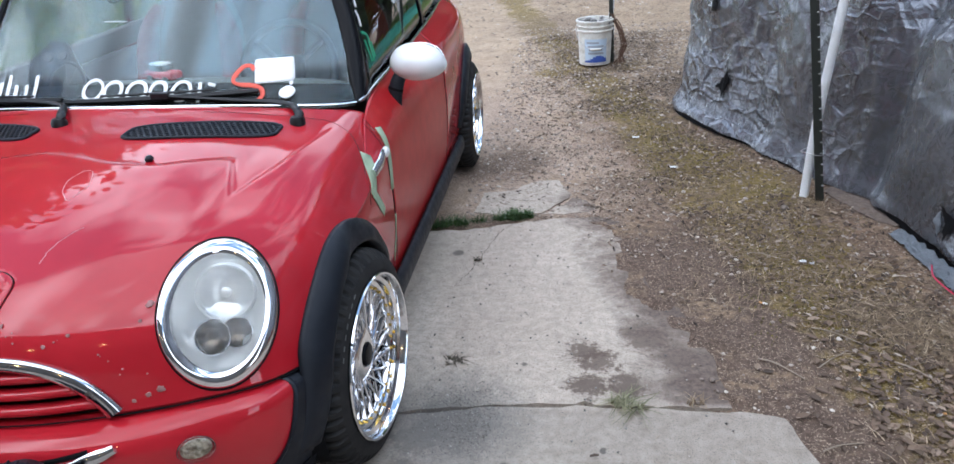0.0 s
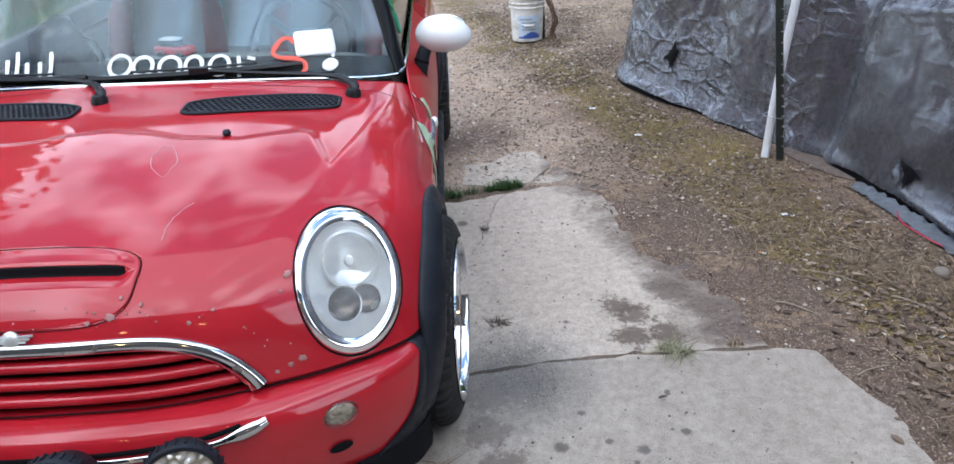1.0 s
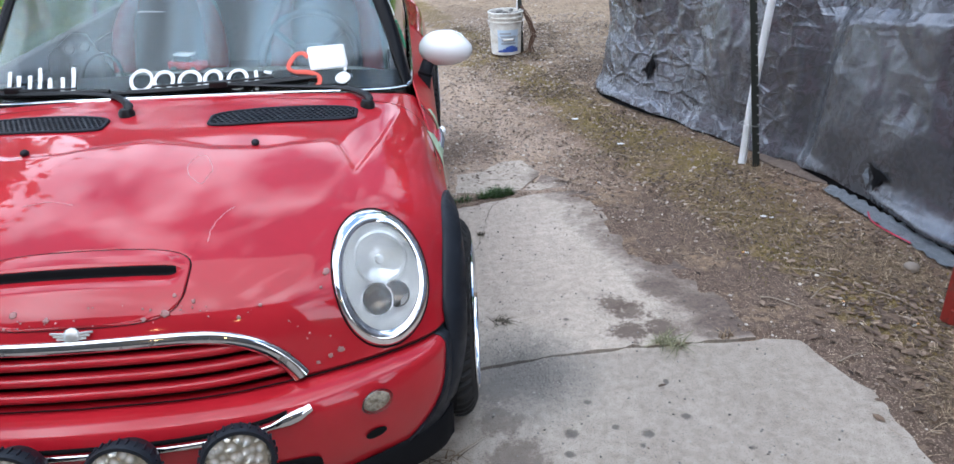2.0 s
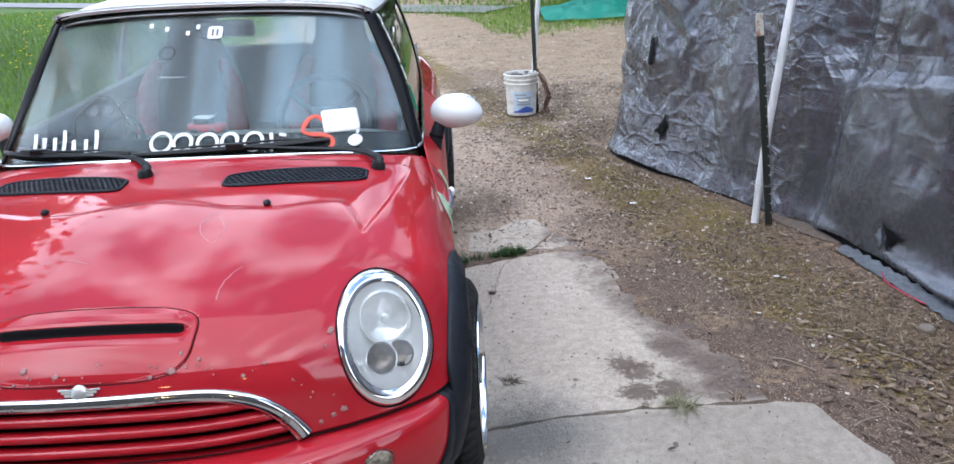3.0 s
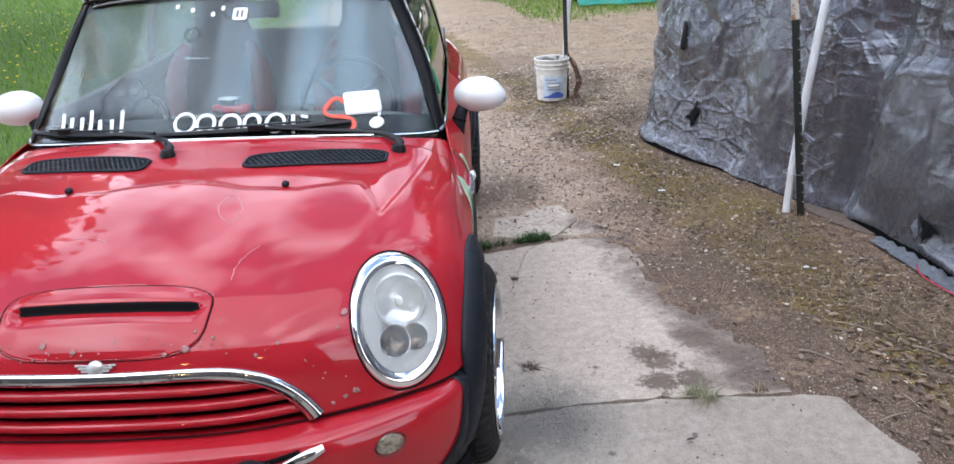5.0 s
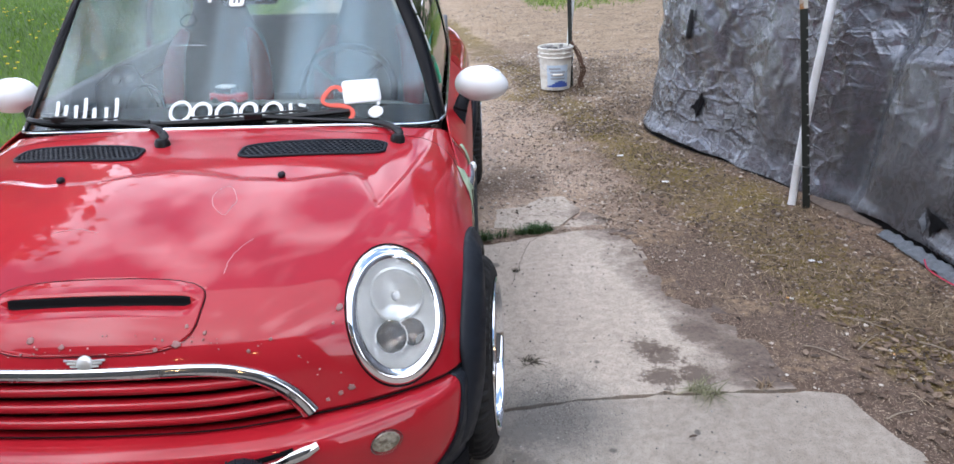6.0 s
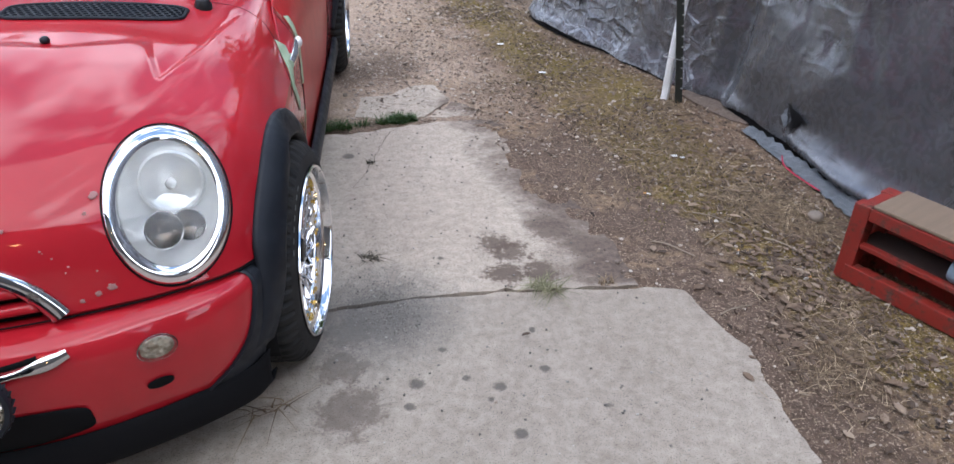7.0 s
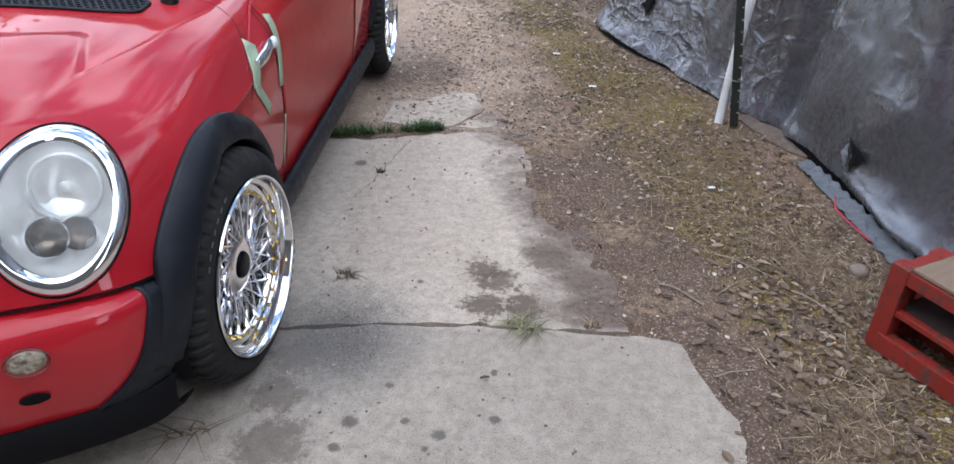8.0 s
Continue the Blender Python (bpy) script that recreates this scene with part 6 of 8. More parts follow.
# panel gaps
for side in (1, -1):
    S = lambda pts, o=side: [(1.5 * o, y, z) for y, z in pts]
    W = (-side, 0, 0)
    seam("panel_gap", skin, S([(0.575 + 0.02 * math.sin(z * 6), z) for z in np.linspace(0.29, 0.83, 30)]), W, car, 0.0018, GAP)
    seam("panel_gap", skin, S([(1.72, z) for z in np.linspace(0.30, 0.90, 20)]), W, car)
    curve = spline([(0.312, 0.65), (0.349, 0.711), (0.40, 0.761), (0.434, 0.80), (0.465, 0.828)], 24)
    seam("panel_gap", skin, S([tuple(p) for p in curve]), W, car, 0.0012, GAP)
    topc = spline([(0.30 * side, 0.455, 2), (0.50 * side, 0.462, 2), (0.62 * side, 0.472, 2), (0.70 * side, 0.485, 2), (0.752 * side, 0.468, 2)], 40)
    seam("panel_gap", skin, [tuple(p) for p in topc], (0, 0, -1), car, 0.0010, GAP)
    # bonnet over bumper
    low = []
    for x, y, z in spline(np.asarray(BONNET)[5, 5:], 40):
        low.append((x * side, y, z))
    tube("panel_gap", [(p[0], p[1] - 0.002, p[2] - 0.003) for p in low], 0.0019, BLACK, car, "", 6)
    tube("belt_strip", spline([(0.738 * side, 0.672, 0.872), (0.752 * side, 0.72, 0.880), (0.757 * side, 0.82, 0.889), (0.755 * side, 1.2, 0.900), (0.751 * side, 1.5, 0.907), (0.742 * side, 2.0, 0.928), (0.719 * side, 2.5, 0.951)], 40), 0.007, PITTED, car, "dull bright belt strip", 8)
    hy, _ = drape(skin, (1.5 * side, 1.56, 0.80), W, 0.0)
    dh = thing("door_handle", Matrix.Translation(hy))
    dh.parent = car
    tube("grip", [(0.004 * side, -0.075, 0), (0.03 * side, -0.055, 0), (0.034 * side, 0, 0.002), (0.03 * side, 0.055, 0), (0.004 * side, 0.075, 0)], 0.009, CHROME, dh, "chrome door handle", 10)

# side repeater in its chrome blade, taped round with green masking tape
for side in (1, -1):
    sr = thing("side_marker")
    sr.parent = car
    sr["label"] = "chrome side marker with a clear round lens"
    h, nor = drape(skin, (1.5 * side, 0.50, 0.748), (-side, 0, 0), 0.0)
    p0, p1 = Vector((skin_x(0.395, 0.718, side), 0.395, 0.718)), Vector((skin_x(0.515, 0.742, side), 0.515, 0.742))
    tube("blade", [tuple(p0 + Vector((0.004 * side, 0, 0))), tuple(p0.lerp(p1, 0.5) + Vector((0.010 * side, 0, 0))), tuple(p1 + Vector((0.008 * side, 0, 0)))], [0.017, 0.022, 0.020], CHROME, sr, "", 10, 0.6, (1, 0, 0))
    b = bmesh.new()
    bmesh.ops.create_uvsphere(b, u_segments=20, v_segments=12, radius=0.018)
    bmesh.ops.scale(b, vec=(0.7, 1, 1), verts=b.verts)
    bmesh.ops.translate(b, vec=p1 + Vector((0.016 * side, 0.012, 0.003)), verts=b.verts)
    part("lens", b, WHITE, sr, "milky white lens", True)


def tape(y0, z0, y1, z1, w, side=1):
    d = Vector((0, y1 - y0, z1 - z0))
    nrm = Vector((0, -d.z, d.y)).normalized() * w / 2
    out = []
    a, b_ = Vector((1.5 * side, y0, z0)), Vector((1.5 * side, y1, z1))
    for u in np.linspace(0, 1, 9):
        out.append(tuple(a.lerp(b_, u) + nrm))
    for u in np.linspace(1, 0, 9):
        out.append(tuple(a.lerp(b_, u) - nrm))
    return patch("tape", skin, out, (-side, 0, 0), TAPE.m, car, "pale green masking tape", 0.003, 3)


tape(0.435, 0.770, 0.352, 0.662, 0.044)
tape(0.355, 0.672, 0.440, 0.572, 0.032)
tape(0.607, 0.802, 0.566, 0.600, 0.036)
tape(0.578, 0.505, 0.550, 0.340, 0.012)

# rust spots, stone chips and long scratches on the bonnet
rnd = random.Random(5)


def blot(x, z, r, material, way=(0, 1, -0.35), lift=0.0018):
    o = []
    for t in np.linspace(0, 2 * math.pi, 14, endpoint=False):
        q = 0.85 * r * rnd.uniform(0.75, 1.15)
        o.append((x + q * math.cos(t), -1.2, z + 0.35 * 0.75 + q * math.sin(t)))
    return patch("rust_spot", skin, o, way, material, car, "", lift, 2)


for x, z, r in ((0.534, 0.731, 0.009), (0.199, 0.674, 0.011), (0.256, 0.696, 0.005), (0.35, 0.652, 0.006), (0.558, 0.536, 0.010), (0.534, 0.525, 0.007), (0.506, 0.512, 0.006), (0.395, 0.674, 0.005), (0.215, 0.711, 0.005), (0.154, 0.664, 0.006), (0.523, 0.697, 0.004), (-0.05, 0.675, 0.007), (-0.12, 0.69, 0.009)):
    blot(x, z, r, RUST.m)
for _ in range(60):
    x = rnd.uniform(-0.5, 0.56)
    blot(x, rnd.uniform(0.655, 0.700) - 0.9 * max(0, abs(x) - 0.40), rnd.uniform(0.001, 0.0032), RUST.m if rnd.random() < 0.65 else SCRATCH)
for pts in ([(0.175, 0.005), (0.160, -0.03), (0.165, -0.077), (0.19, -0.12), (0.212, -0.138), (0.220, -0.10), (0.226, -0.07), (0.20, 0.0), (0.175, 0.005)], [(0.31, -0.235), (0.295, -0.254), (0.272, -0.30), (0.268, -0.325), (0.265, -0.354)], [(-0.20, -0.20), (-0.14, -0.19), (-0.08, -0.21)]):
    c = spline(pts, 30)
    seam("scratch", skin, [(p[0] + rnd.uniform(-0.002, 0.002), p[1], 2) for p in c], (0, 0, -1), car, 0.0009, SCRATCH, "", 0.0004)

# ---- inside the car ----
k = Mat("dark_dash_plastic", (0.15, 0.165, 0.165), 0.6)
k.bump(k.noise(300, 3), 0.2, 0.001)
DASH = k.m
k = Mat("dark_seat_cloth", (0.03, 0.03, 0.033), 0.9)
k.color(k.mix(k.noise(40, 4), (0.10, 0.106, 0.118), (0.19, 0.20, 0.22)))
CLOTH = k.m
SEAT_RED = Mat("red_seat_cloth", (0.24, 0.02, 0.02), 0.85).m
HEADLINER = Mat("grey_headliner", (0.35, 0.35, 0.34), 0.95).m
LINING = Mat("grey_door_lining", (0.42, 0.42, 0.43), 0.85).m
cabin = thing("cabin")
cabin.parent = car
dash_rows = both([
    [(0, 0.56, 0.885), (0.3, 0.57, 0.880), (0.53, 0.62, 0.868), (0.66, 0.70, 0.845)],
    [(0, 0.80, 0.905), (0.3, 0.80, 0.900), (0.53, 0.82, 0.888), (0.66, 0.86, 0.865)],
    [(0, 0.98, 0.890), (0.3, 0.98, 0.885), (0.53, 0.98, 0.875), (0.66, 0.98, 0.855)],
    [(0, 1.00, 0.78), (0.3, 1.00, 0.78), (0.55, 1.0, 0.77), (0.70, 1.0, 0.77)],
    [(0, 0.96, 0.50), (0.3, 0.96, 0.50), (0.55, 0.96, 0.50), (0.70, 0.96, 0.50)],
])
sheet("dashboard", loft(dash_rows, 25, 41), DASH, cabin, "dark dashboard")
part("cabin_floor", box_bm((1.40, 2.2, 0.04), 0.0, 1, pose(0, 1.7, 0.33)), BLACK, cabin)
part("rear_bench", box_bm((1.25, 0.45, 0.30), 0.06, 3, pose(0, 2.05, 0.50)), CLOTH, cabin, "dark rear bench", True)
part("rear_backrest", box_bm((1.25, 0.16, 0.55), 0.06, 3, pose(0, 2.36, 0.78, -14)), CLOTH, cabin, "", True)
part("parcel_shelf", box_bm((1.26, 0.46, 0.04), 0.01, 2, pose(0, 2.62, 0.945)), BLACK, cabin, "dark parcel shelf", True)
part("tail_panel", box_bm((1.30, 0.03, 0.60), 0.0, 1, pose(0, 2.84, 0.62)), BLACK, cabin)
sheet("headliner", loft(ROOF, 21, 21) * (0.97, 1, 1) - np.array((0, 0, 0.03)), HEADLINER, cabin, "pale grey headliner")
for side in (1, -1):
    part("door_lining", box_bm((0.03, 1.70, 0.50), 0.01, 1, pose(0.706 * side, 1.78, 0.625)), LINING, cabin, "grey door lining")
    part("door_capping", box_bm((0.04, 1.9, 0.09), 0.008, 2, pose(0.700 * side, 1.70, 0.930, 1.5)), CLOTH, cabin, "dark grey door capping", True)
    seat = thing("front_seat", pose(0.36 * side, 1.45, 0.36))
    seat.parent = car
    seat["label"] = "dark cloth seat with red bolsters"
    part("cushion", box_bm((0.46, 0.50, 0.18), 0.06, 3, pose(0, 0, 0.12, 6)), CLOTH, seat, "", True)
    rows = []
    for z, w, d, y in ((0.18, 0.22, 0.09, 0.24), (0.40, 0.235, 0.085, 0.30), (0.62, 0.215, 0.075, 0.36), (0.74, 0.15, 0.06, 0.40), (0.80, 0.125, 0.055, 0.42), (0.90, 0.115, 0.05, 0.44), (0.95, 0.06, 0.03, 0.45)):
        rows.append([(w * np.sign(math.cos(a)) * abs(math.cos(a)) ** 0.6, y + d * np.sign(math.sin(a)) * abs(math.sin(a)) ** 0.7, z) for a in np.linspace(0, 2 * math.pi, 29)])
    sheet("backrest", loft(rows, 25, 57), CLOTH, seat, "tall dark backrest with built-in headrest")
    for o in (1, -1):
        tube("bolster", spline([(0.20 * o, 0.14, 0.20), (0.215 * o, 0.19, 0.38), (0.20 * o, 0.26, 0.58), (0.15 * o, 0.32, 0.70)], 14), [0.03, 0.04, 0.045, 0.05, 0.05, 0.05, 0.05, 0.05, 0.05, 0.045, 0.04, 0.035, 0.03, 0.02], SEAT_RED, seat, "red side bolster", 10)
wheel_c = thing("steering_wheel", pose(0.36, 1.06, 0.90, 62, 0, 0))
wheel_c.parent = car
tube("rim", [(0.185 * math.cos(a), 0.185 * math.sin(a), 0) for a in np.linspace(0, 2 * math.pi, 49)], 0.015, TRIM, wheel_c, "black steering wheel rim", 10)
for a in (0, 130, 230):
    tube("spoke", [(0, 0, -0.02), (0.18 * math.sin(radians(a)), 0.18 * math.cos(radians(a)) * -1, 0)], 0.012, TRIM, wheel_c, "", 8)
part("boss", box_bm((0.12, 0.12, 0.04), 0.02, 3, pose(0, 0, -0.01)), TRIM, wheel_c, "", True)
# gauge plate, wire ring and toy on the dash
DIAL = Mat("dark_dial", (0.04, 0.045, 0.05), 0.6).m
gauge = thing("gauge_plate", pose(-0.40, 0.74, 0.893, -32, 0, 8))
gauge.parent = car
gauge["label"] = "dark gauge plate standing on the dash"
b = bmesh.new()
vs = [b.verts.new(c) for c in ((-0.10, 0, 0.0), (0.12, 0, 0.0), (0.105, 0, 0.06), (0.03, 0, 0.20), (-0.02, 0, 0.205), (-0.10, 0, 0.13))]
f = b.faces.new(vs)
for v in bmesh.ops.extrude_face_region(b, geom=[f])["geom"]:
    if isinstance(v, bmesh.types.BMVert):
        v.co.y += 0.03
part("plate", b, BLACK, gauge)
for dx in (-0.03, 0.02):
    revolve("dial", [(0.0, 0.002), (0.014, 0.002), (0.015, 0.005), (0.018, 0.005), (0.018, -0.002)], DIAL, gauge, "small round dial", 24, pose(dx, -0.002, 0.145 + 0.004 * (dx > 0), 0, 0, -90))
ring_pts = [(-0.29 + 0.068 * math.cos(a), 0.66 + 0.038 * math.sin(a), 0.940 + 0.080 * math.sin(a)) for a in np.linspace(0, 2 * math.pi, 49)]
tube("wire_hoop", ring_pts, 0.006, BLACK, car, "thin dark hoop standing on the dash", 8)
for a in np.linspace(0.3, 5.8, 9):
    tube("hoop_wire", [(-0.29, 0.66, 0.940), (-0.29 + 0.066 * math.cos(a), 0.66 + 0.037 * math.sin(a), 0.940 + 0.078 * math.sin(a))], 0.0012, DASH, car, "", 5)
toy = thing("toy_car", pose(-0.075, 0.92, 0.893, 0, 0, 70) @ Matrix.Scale(1.35, 4))
toy.parent = car
toy["label"] = "small red toy car with white roof on the dash"
part("toy_body", box_bm((0.045, 0.105, 0.022), 0.008, 3, pose(0, 0, 0.022)), RED, toy, "", True)
part("toy_cabin", box_bm((0.038, 0.055, 0.018), 0.007, 3, pose(0, 0.006, 0.040)), GLOSS_BLACK, toy, "", True)
part("toy_roof", box_bm((0.034, 0.048, 0.006), 0.002, 2, pose(0, 0.006, 0.051)), WHITE, toy, "", True)
for dx in (-0.021, 0.021):
    for dy in (-0.03, 0.03):
        revolve("toy_wheel", [(0.0, -0.004), (0.011, -0.004), (0.011, 0.004), (0.0, 0.004)], RUBBER, toy, "", 16, pose(dx, dy, 0.011))

# ---- paint marks and stickers on the windscreen ----
def stroke(points, r, material, label="", smooth=True):
    pts = spline(points, 5 * len(points)) if smooth else np.asarray(points, float)
    pts = pts - np.array((0.022, 0))
    path = [h for h in (on_glass(x, z, 0.0015)[0] for x, z in pts) if h is not None]
    return tube("paint_mark", [tuple(p) for p in path], [r * (0.85 + 0.25 * noise.noise(Vector((p.x * 40, p.z * 40, 2)))) for p in path], material, car, label, 6, 0.30, (0, -0.75, 0.65))


def arc(cx, cz, rx, rz, a0, a1, n=9):
    return [(cx + rx * math.cos(radians(a)), cz + rz * math.sin(radians(a))) for a in np.linspace(a0, a1, n)]


lab = "hand-painted white mark"
# first group: short leaning bars
for x, tall in ((-0.566, 0.046), (-0.528, 0.038), (-0.486, 0.040), (-0.451, 0.062), (-0.413, 0.036), (-0.368, 0.038), (-0.333, 0.064)):
    stroke([(x - tall * 0.12, 0.926 + tall), (x, 0.926 + tall * 0.5), (x + 0.003, 0.926)], 0.0078, MARK_WHITE, lab)
# second group: plain rings and bars
for x, z, rx, rz in ((-0.108, 0.953, 0.034, 0.026), (-0.035, 0.951, 0.030, 0.023), (0.049, 0.948, 0.033, 0.024), (0.123, 0.950, 0.026, 0.021), (0.203, 0.946, 0.030, 0.024)):
    stroke(arc(x, z, rx, rz, 0, 360, 18), 0.0072, MARK_WHITE, lab)
stroke([(0.260, 0.966), (0.264, 0.945), (0.267, 0.915)], 0.0072, MARK_WHITE, lab)
stroke([(0.288, 0.962), (0.312, 0.957)], 0.0072, MARK_WHITE, lab, False)
# the large red curl
stroke([(0.430, 0.992), (0.415, 1.004), (0.392, 1.002), (0.372, 0.982), (0.368, 0.966), (0.390, 0.956), (0.430, 0.952), (0.460, 0.942), (0.470, 0.925), (0.455, 0.908)], 0.009, MARK_RED, "hand-painted red curl")


def glass_patch(name, pts, material, label, off=0.002):
    o = np.asarray(pts, float) - np.array((0.022, 0))
    return patch(name, ws_tree, [(x, -1.0, z) for x, z in o], (0, 1, 0), material, car, label, off, 4)


def rounded(x0, x1, z0, z1, r=0.012, skew=0.0):
    out = []
    for cx, cz, a0 in ((x1 - r, z1 - r, 0), (x0 + r, z1 - r, 90), (x0 + r, z0 + r, 180), (x1 - r, z0 + r, 270)):
        for a in (a0, a0 + 30, a0 + 60, a0 + 90):
            out.append((cx + r * math.cos(radians(a)) + skew * (cz - z0), cz + r * math.sin(radians(a))))
    return out


glass_patch("sticker", rounded(0.440, 0.565, 0.954, 1.020, 0.010, -0.25), MARK_WHITE, "white rounded sticker on the windscreen")
glass_patch("sticker", [(0.545 + 0.023 * math.cos(a) * (1 + 0.12 * math.cos(2 * a)), 0.926 + 0.017 * math.sin(a)) for a in np.linspace(0, 2 * math.pi, 20, endpoint=False)], MARK_WHITE, "small white fruit-shaped sticker")
glass_patch("sticker", [(0.553 + 0.006 * math.cos(a), 0.950 + 0.006 * math.sin(a)) for a in np.linspace(0, 2 * math.pi, 10, endpoint=False)], MARK_WHITE, "")
# toll tag, ring mark and scraps near the top of the glass
glass_patch("toll_tag", rounded(-0.002, 0.053, 1.252, 1.292, 0.010), MARK_WHITE, "white rounded tag stuck inside the glass")
for x in (0.017, 0.034):
    glass_patch("tag_bar", rounded(x - 0.004, x + 0.004, 1.261, 1.283, 0.003), Mat("grey_tag_print", (0.15, 0.15, 0.15), 0.6).m, "", 0.004)
stroke(arc(-0.139, 1.213, 0.028, 0.019, 0, 360, 20), 0.002, BLACK, "thin dark ring drawn on the glass")
for x, z in ((-0.213, 1.300), (-0.154, 1.288), (-0.075, 1.273), (-0.041, 1.292)):
    glass_patch("scrap", rounded(x - 0.007, x + 0.007, z - 0.007, z + 0.007, 0.003), MARK_WHITE, "")
stroke([(0.365, 1.30), (0.36, 1.267), (0.345, 1.17), (0.32, 1.08), (0.287, 0.986)], 0.0009, BLACK, "thin crack line in the glass")
stroke([(-0.15, 1.140), (-0.06, 1.138)], 0.0022, Mat("faint_smear", (0.45, 0.5, 0.54), 0.7).m, "faint smear on the glass")
# painted marks on the door glass
MARK_GREEN = Mat("green_glass_paint", (0.02, 0.28, 0.14), 0.55).m


def on_door_glass(u, back):
    return (0.752 - 0.160 * u + 0.018 * math.sin(math.pi * u) + 0.005, 0.76 + 0.26 * u + back, 0.885 + 0.440 * u)


for pts, m in (([(0.97, 0.03), (0.93, 0.06), (0.88, 0.05)], MARK_WHITE), ([(0.90, 0.03), (0.85, 0.035)], MARK_WHITE), ([(0.84, 0.05), (0.79, 0.05), (0.73, 0.05)], MARK_WHITE), ([(0.80, 0.03), (0.76, 0.03)], MARK_WHITE), ([(0.71, 0.04), (0.65, 0.055), (0.58, 0.05)], MARK_WHITE),
               ([(0.56, 0.03), (0.50, 0.045), (0.44, 0.045)], MARK_WHITE), ([(0.40, 0.03), (0.36, 0.09), (0.28, 0.10), (0.16, 0.12)], MARK_GREEN), ([(0.34, 0.05), (0.25, 0.07), (0.17, 0.09)], MARK_GREEN), ([(0.30, 0.12), (0.18, 0.14)], MARK_GREEN)):
    tube("paint_mark", spline([on_door_glass(u, b) for u, b in pts], 10), 0.006, m, car, "hand-painted mark on the door glass", 6, 0.4, (1, 0, 0.4))
# rear-view mirror
part("cabin_mirror", box_bm((0.22, 0.03, 0.065), 0.02, 3, pose(0.0, 1.12, 1.27)), BLACK, cabin, "", True)

# the car leans a little: tilted and shifted to fit the camera's view
car.matrix_basis = Matrix.Translation((0.608, 0, 0)) @ pose(0, 0, 0, 0, 1.1, 0) @ Matrix.Translation((-0.6, 0, 0))

# ---- what stands round the yard and shows in the paint ----
SIDING = Mat("grey_siding", (0.2, 0.19, 0.18), 0.8)
SIDING.color(SIDING.mix(SIDING.noise(3, 6), (0.12, 0.115, 0.11), (0.19, 0.18, 0.17)))
ROOFING = Mat("dark_roofing", (0.06, 0.06, 0.065), 0.9)
ROOFING.color(ROOFING.mix(ROOFING.noise(9, 6), (0.04, 0.04, 0.043), (0.08, 0.078, 0.08)))
house = thing("house")
tagged(house, "grey-sided house behind the yard with two small lamps", "house")
part("wall", box_bm((11.0, 0.3, 5.0), 0.0, 1, pose(-1.6, -4.9, 2.45)), SIDING.m, house, "grey board siding")
lap = part("board", box_bm((11.0, 0.02, 0.19), 0.004, 1), SIDING.m, house)
for i in range(25):
    o = lap if i == 0 else new("board", lap.data)
    o.parent = house
    o.matrix_basis = pose(-1.6, -4.742, 0.12 + 0.195 * i, -3)
part("roof", box_bm((11.8, 4.6, 0.14), 0.0, 1, pose(-1.6, -6.4, 5.65, -24)), ROOFING.m, house, "dark shingle roof")
part("gutter", box_bm((11.8, 0.12, 0.10), 0.03, 2, pose(-1.6, -4.28, 4.82)), WHITE, house, "white gutter")
GLOW = Mat("warm_lamp_glow", (1, 0.7, 0.35), 0.5)
GLOW.b.inputs["Emission Color"].default_value = (1.0, 0.62, 0.25, 1)
GLOW.b.inputs["Emission Strength"].default_value = 18.0
for x in (-0.9, 1.3):
    b = bmesh.new()
    bmesh.ops.create_uvsphere(b, u_segments=16, v_segments=10, radius=0.09)
    bmesh.ops.translate(b, vec=(x, -4.58, 2.3), verts=b.verts)
    part("wall_lamp", b, GLOW.m, house, "small warm wall lamp", True)

LEAF = {}
for name, a, b_ in (("green", (0.025, 0.06, 0.012), (0.09, 0.15, 0.03)), ("orange", (0.30, 0.07, 0.015), (0.50, 0.16, 0.03))):
    m = Mat(name + "_leaves", a, 0.7)
    m.color(m.mix(m.island(), a, b_))
    LEAF[name] = m.m
BARK = Mat("grey_bark", (0.12, 0.09, 0.07), 0.95)
BARK.color(BARK.mix(BARK.noise(14, 7, 0.7, (1, 1, 0.3)), (0.07, 0.055, 0.042), (0.17, 0.14, 0.11))).bump(BARK.noise(22, 6, 0.7, (1, 1, 0.3)), 0.8, 0.03)


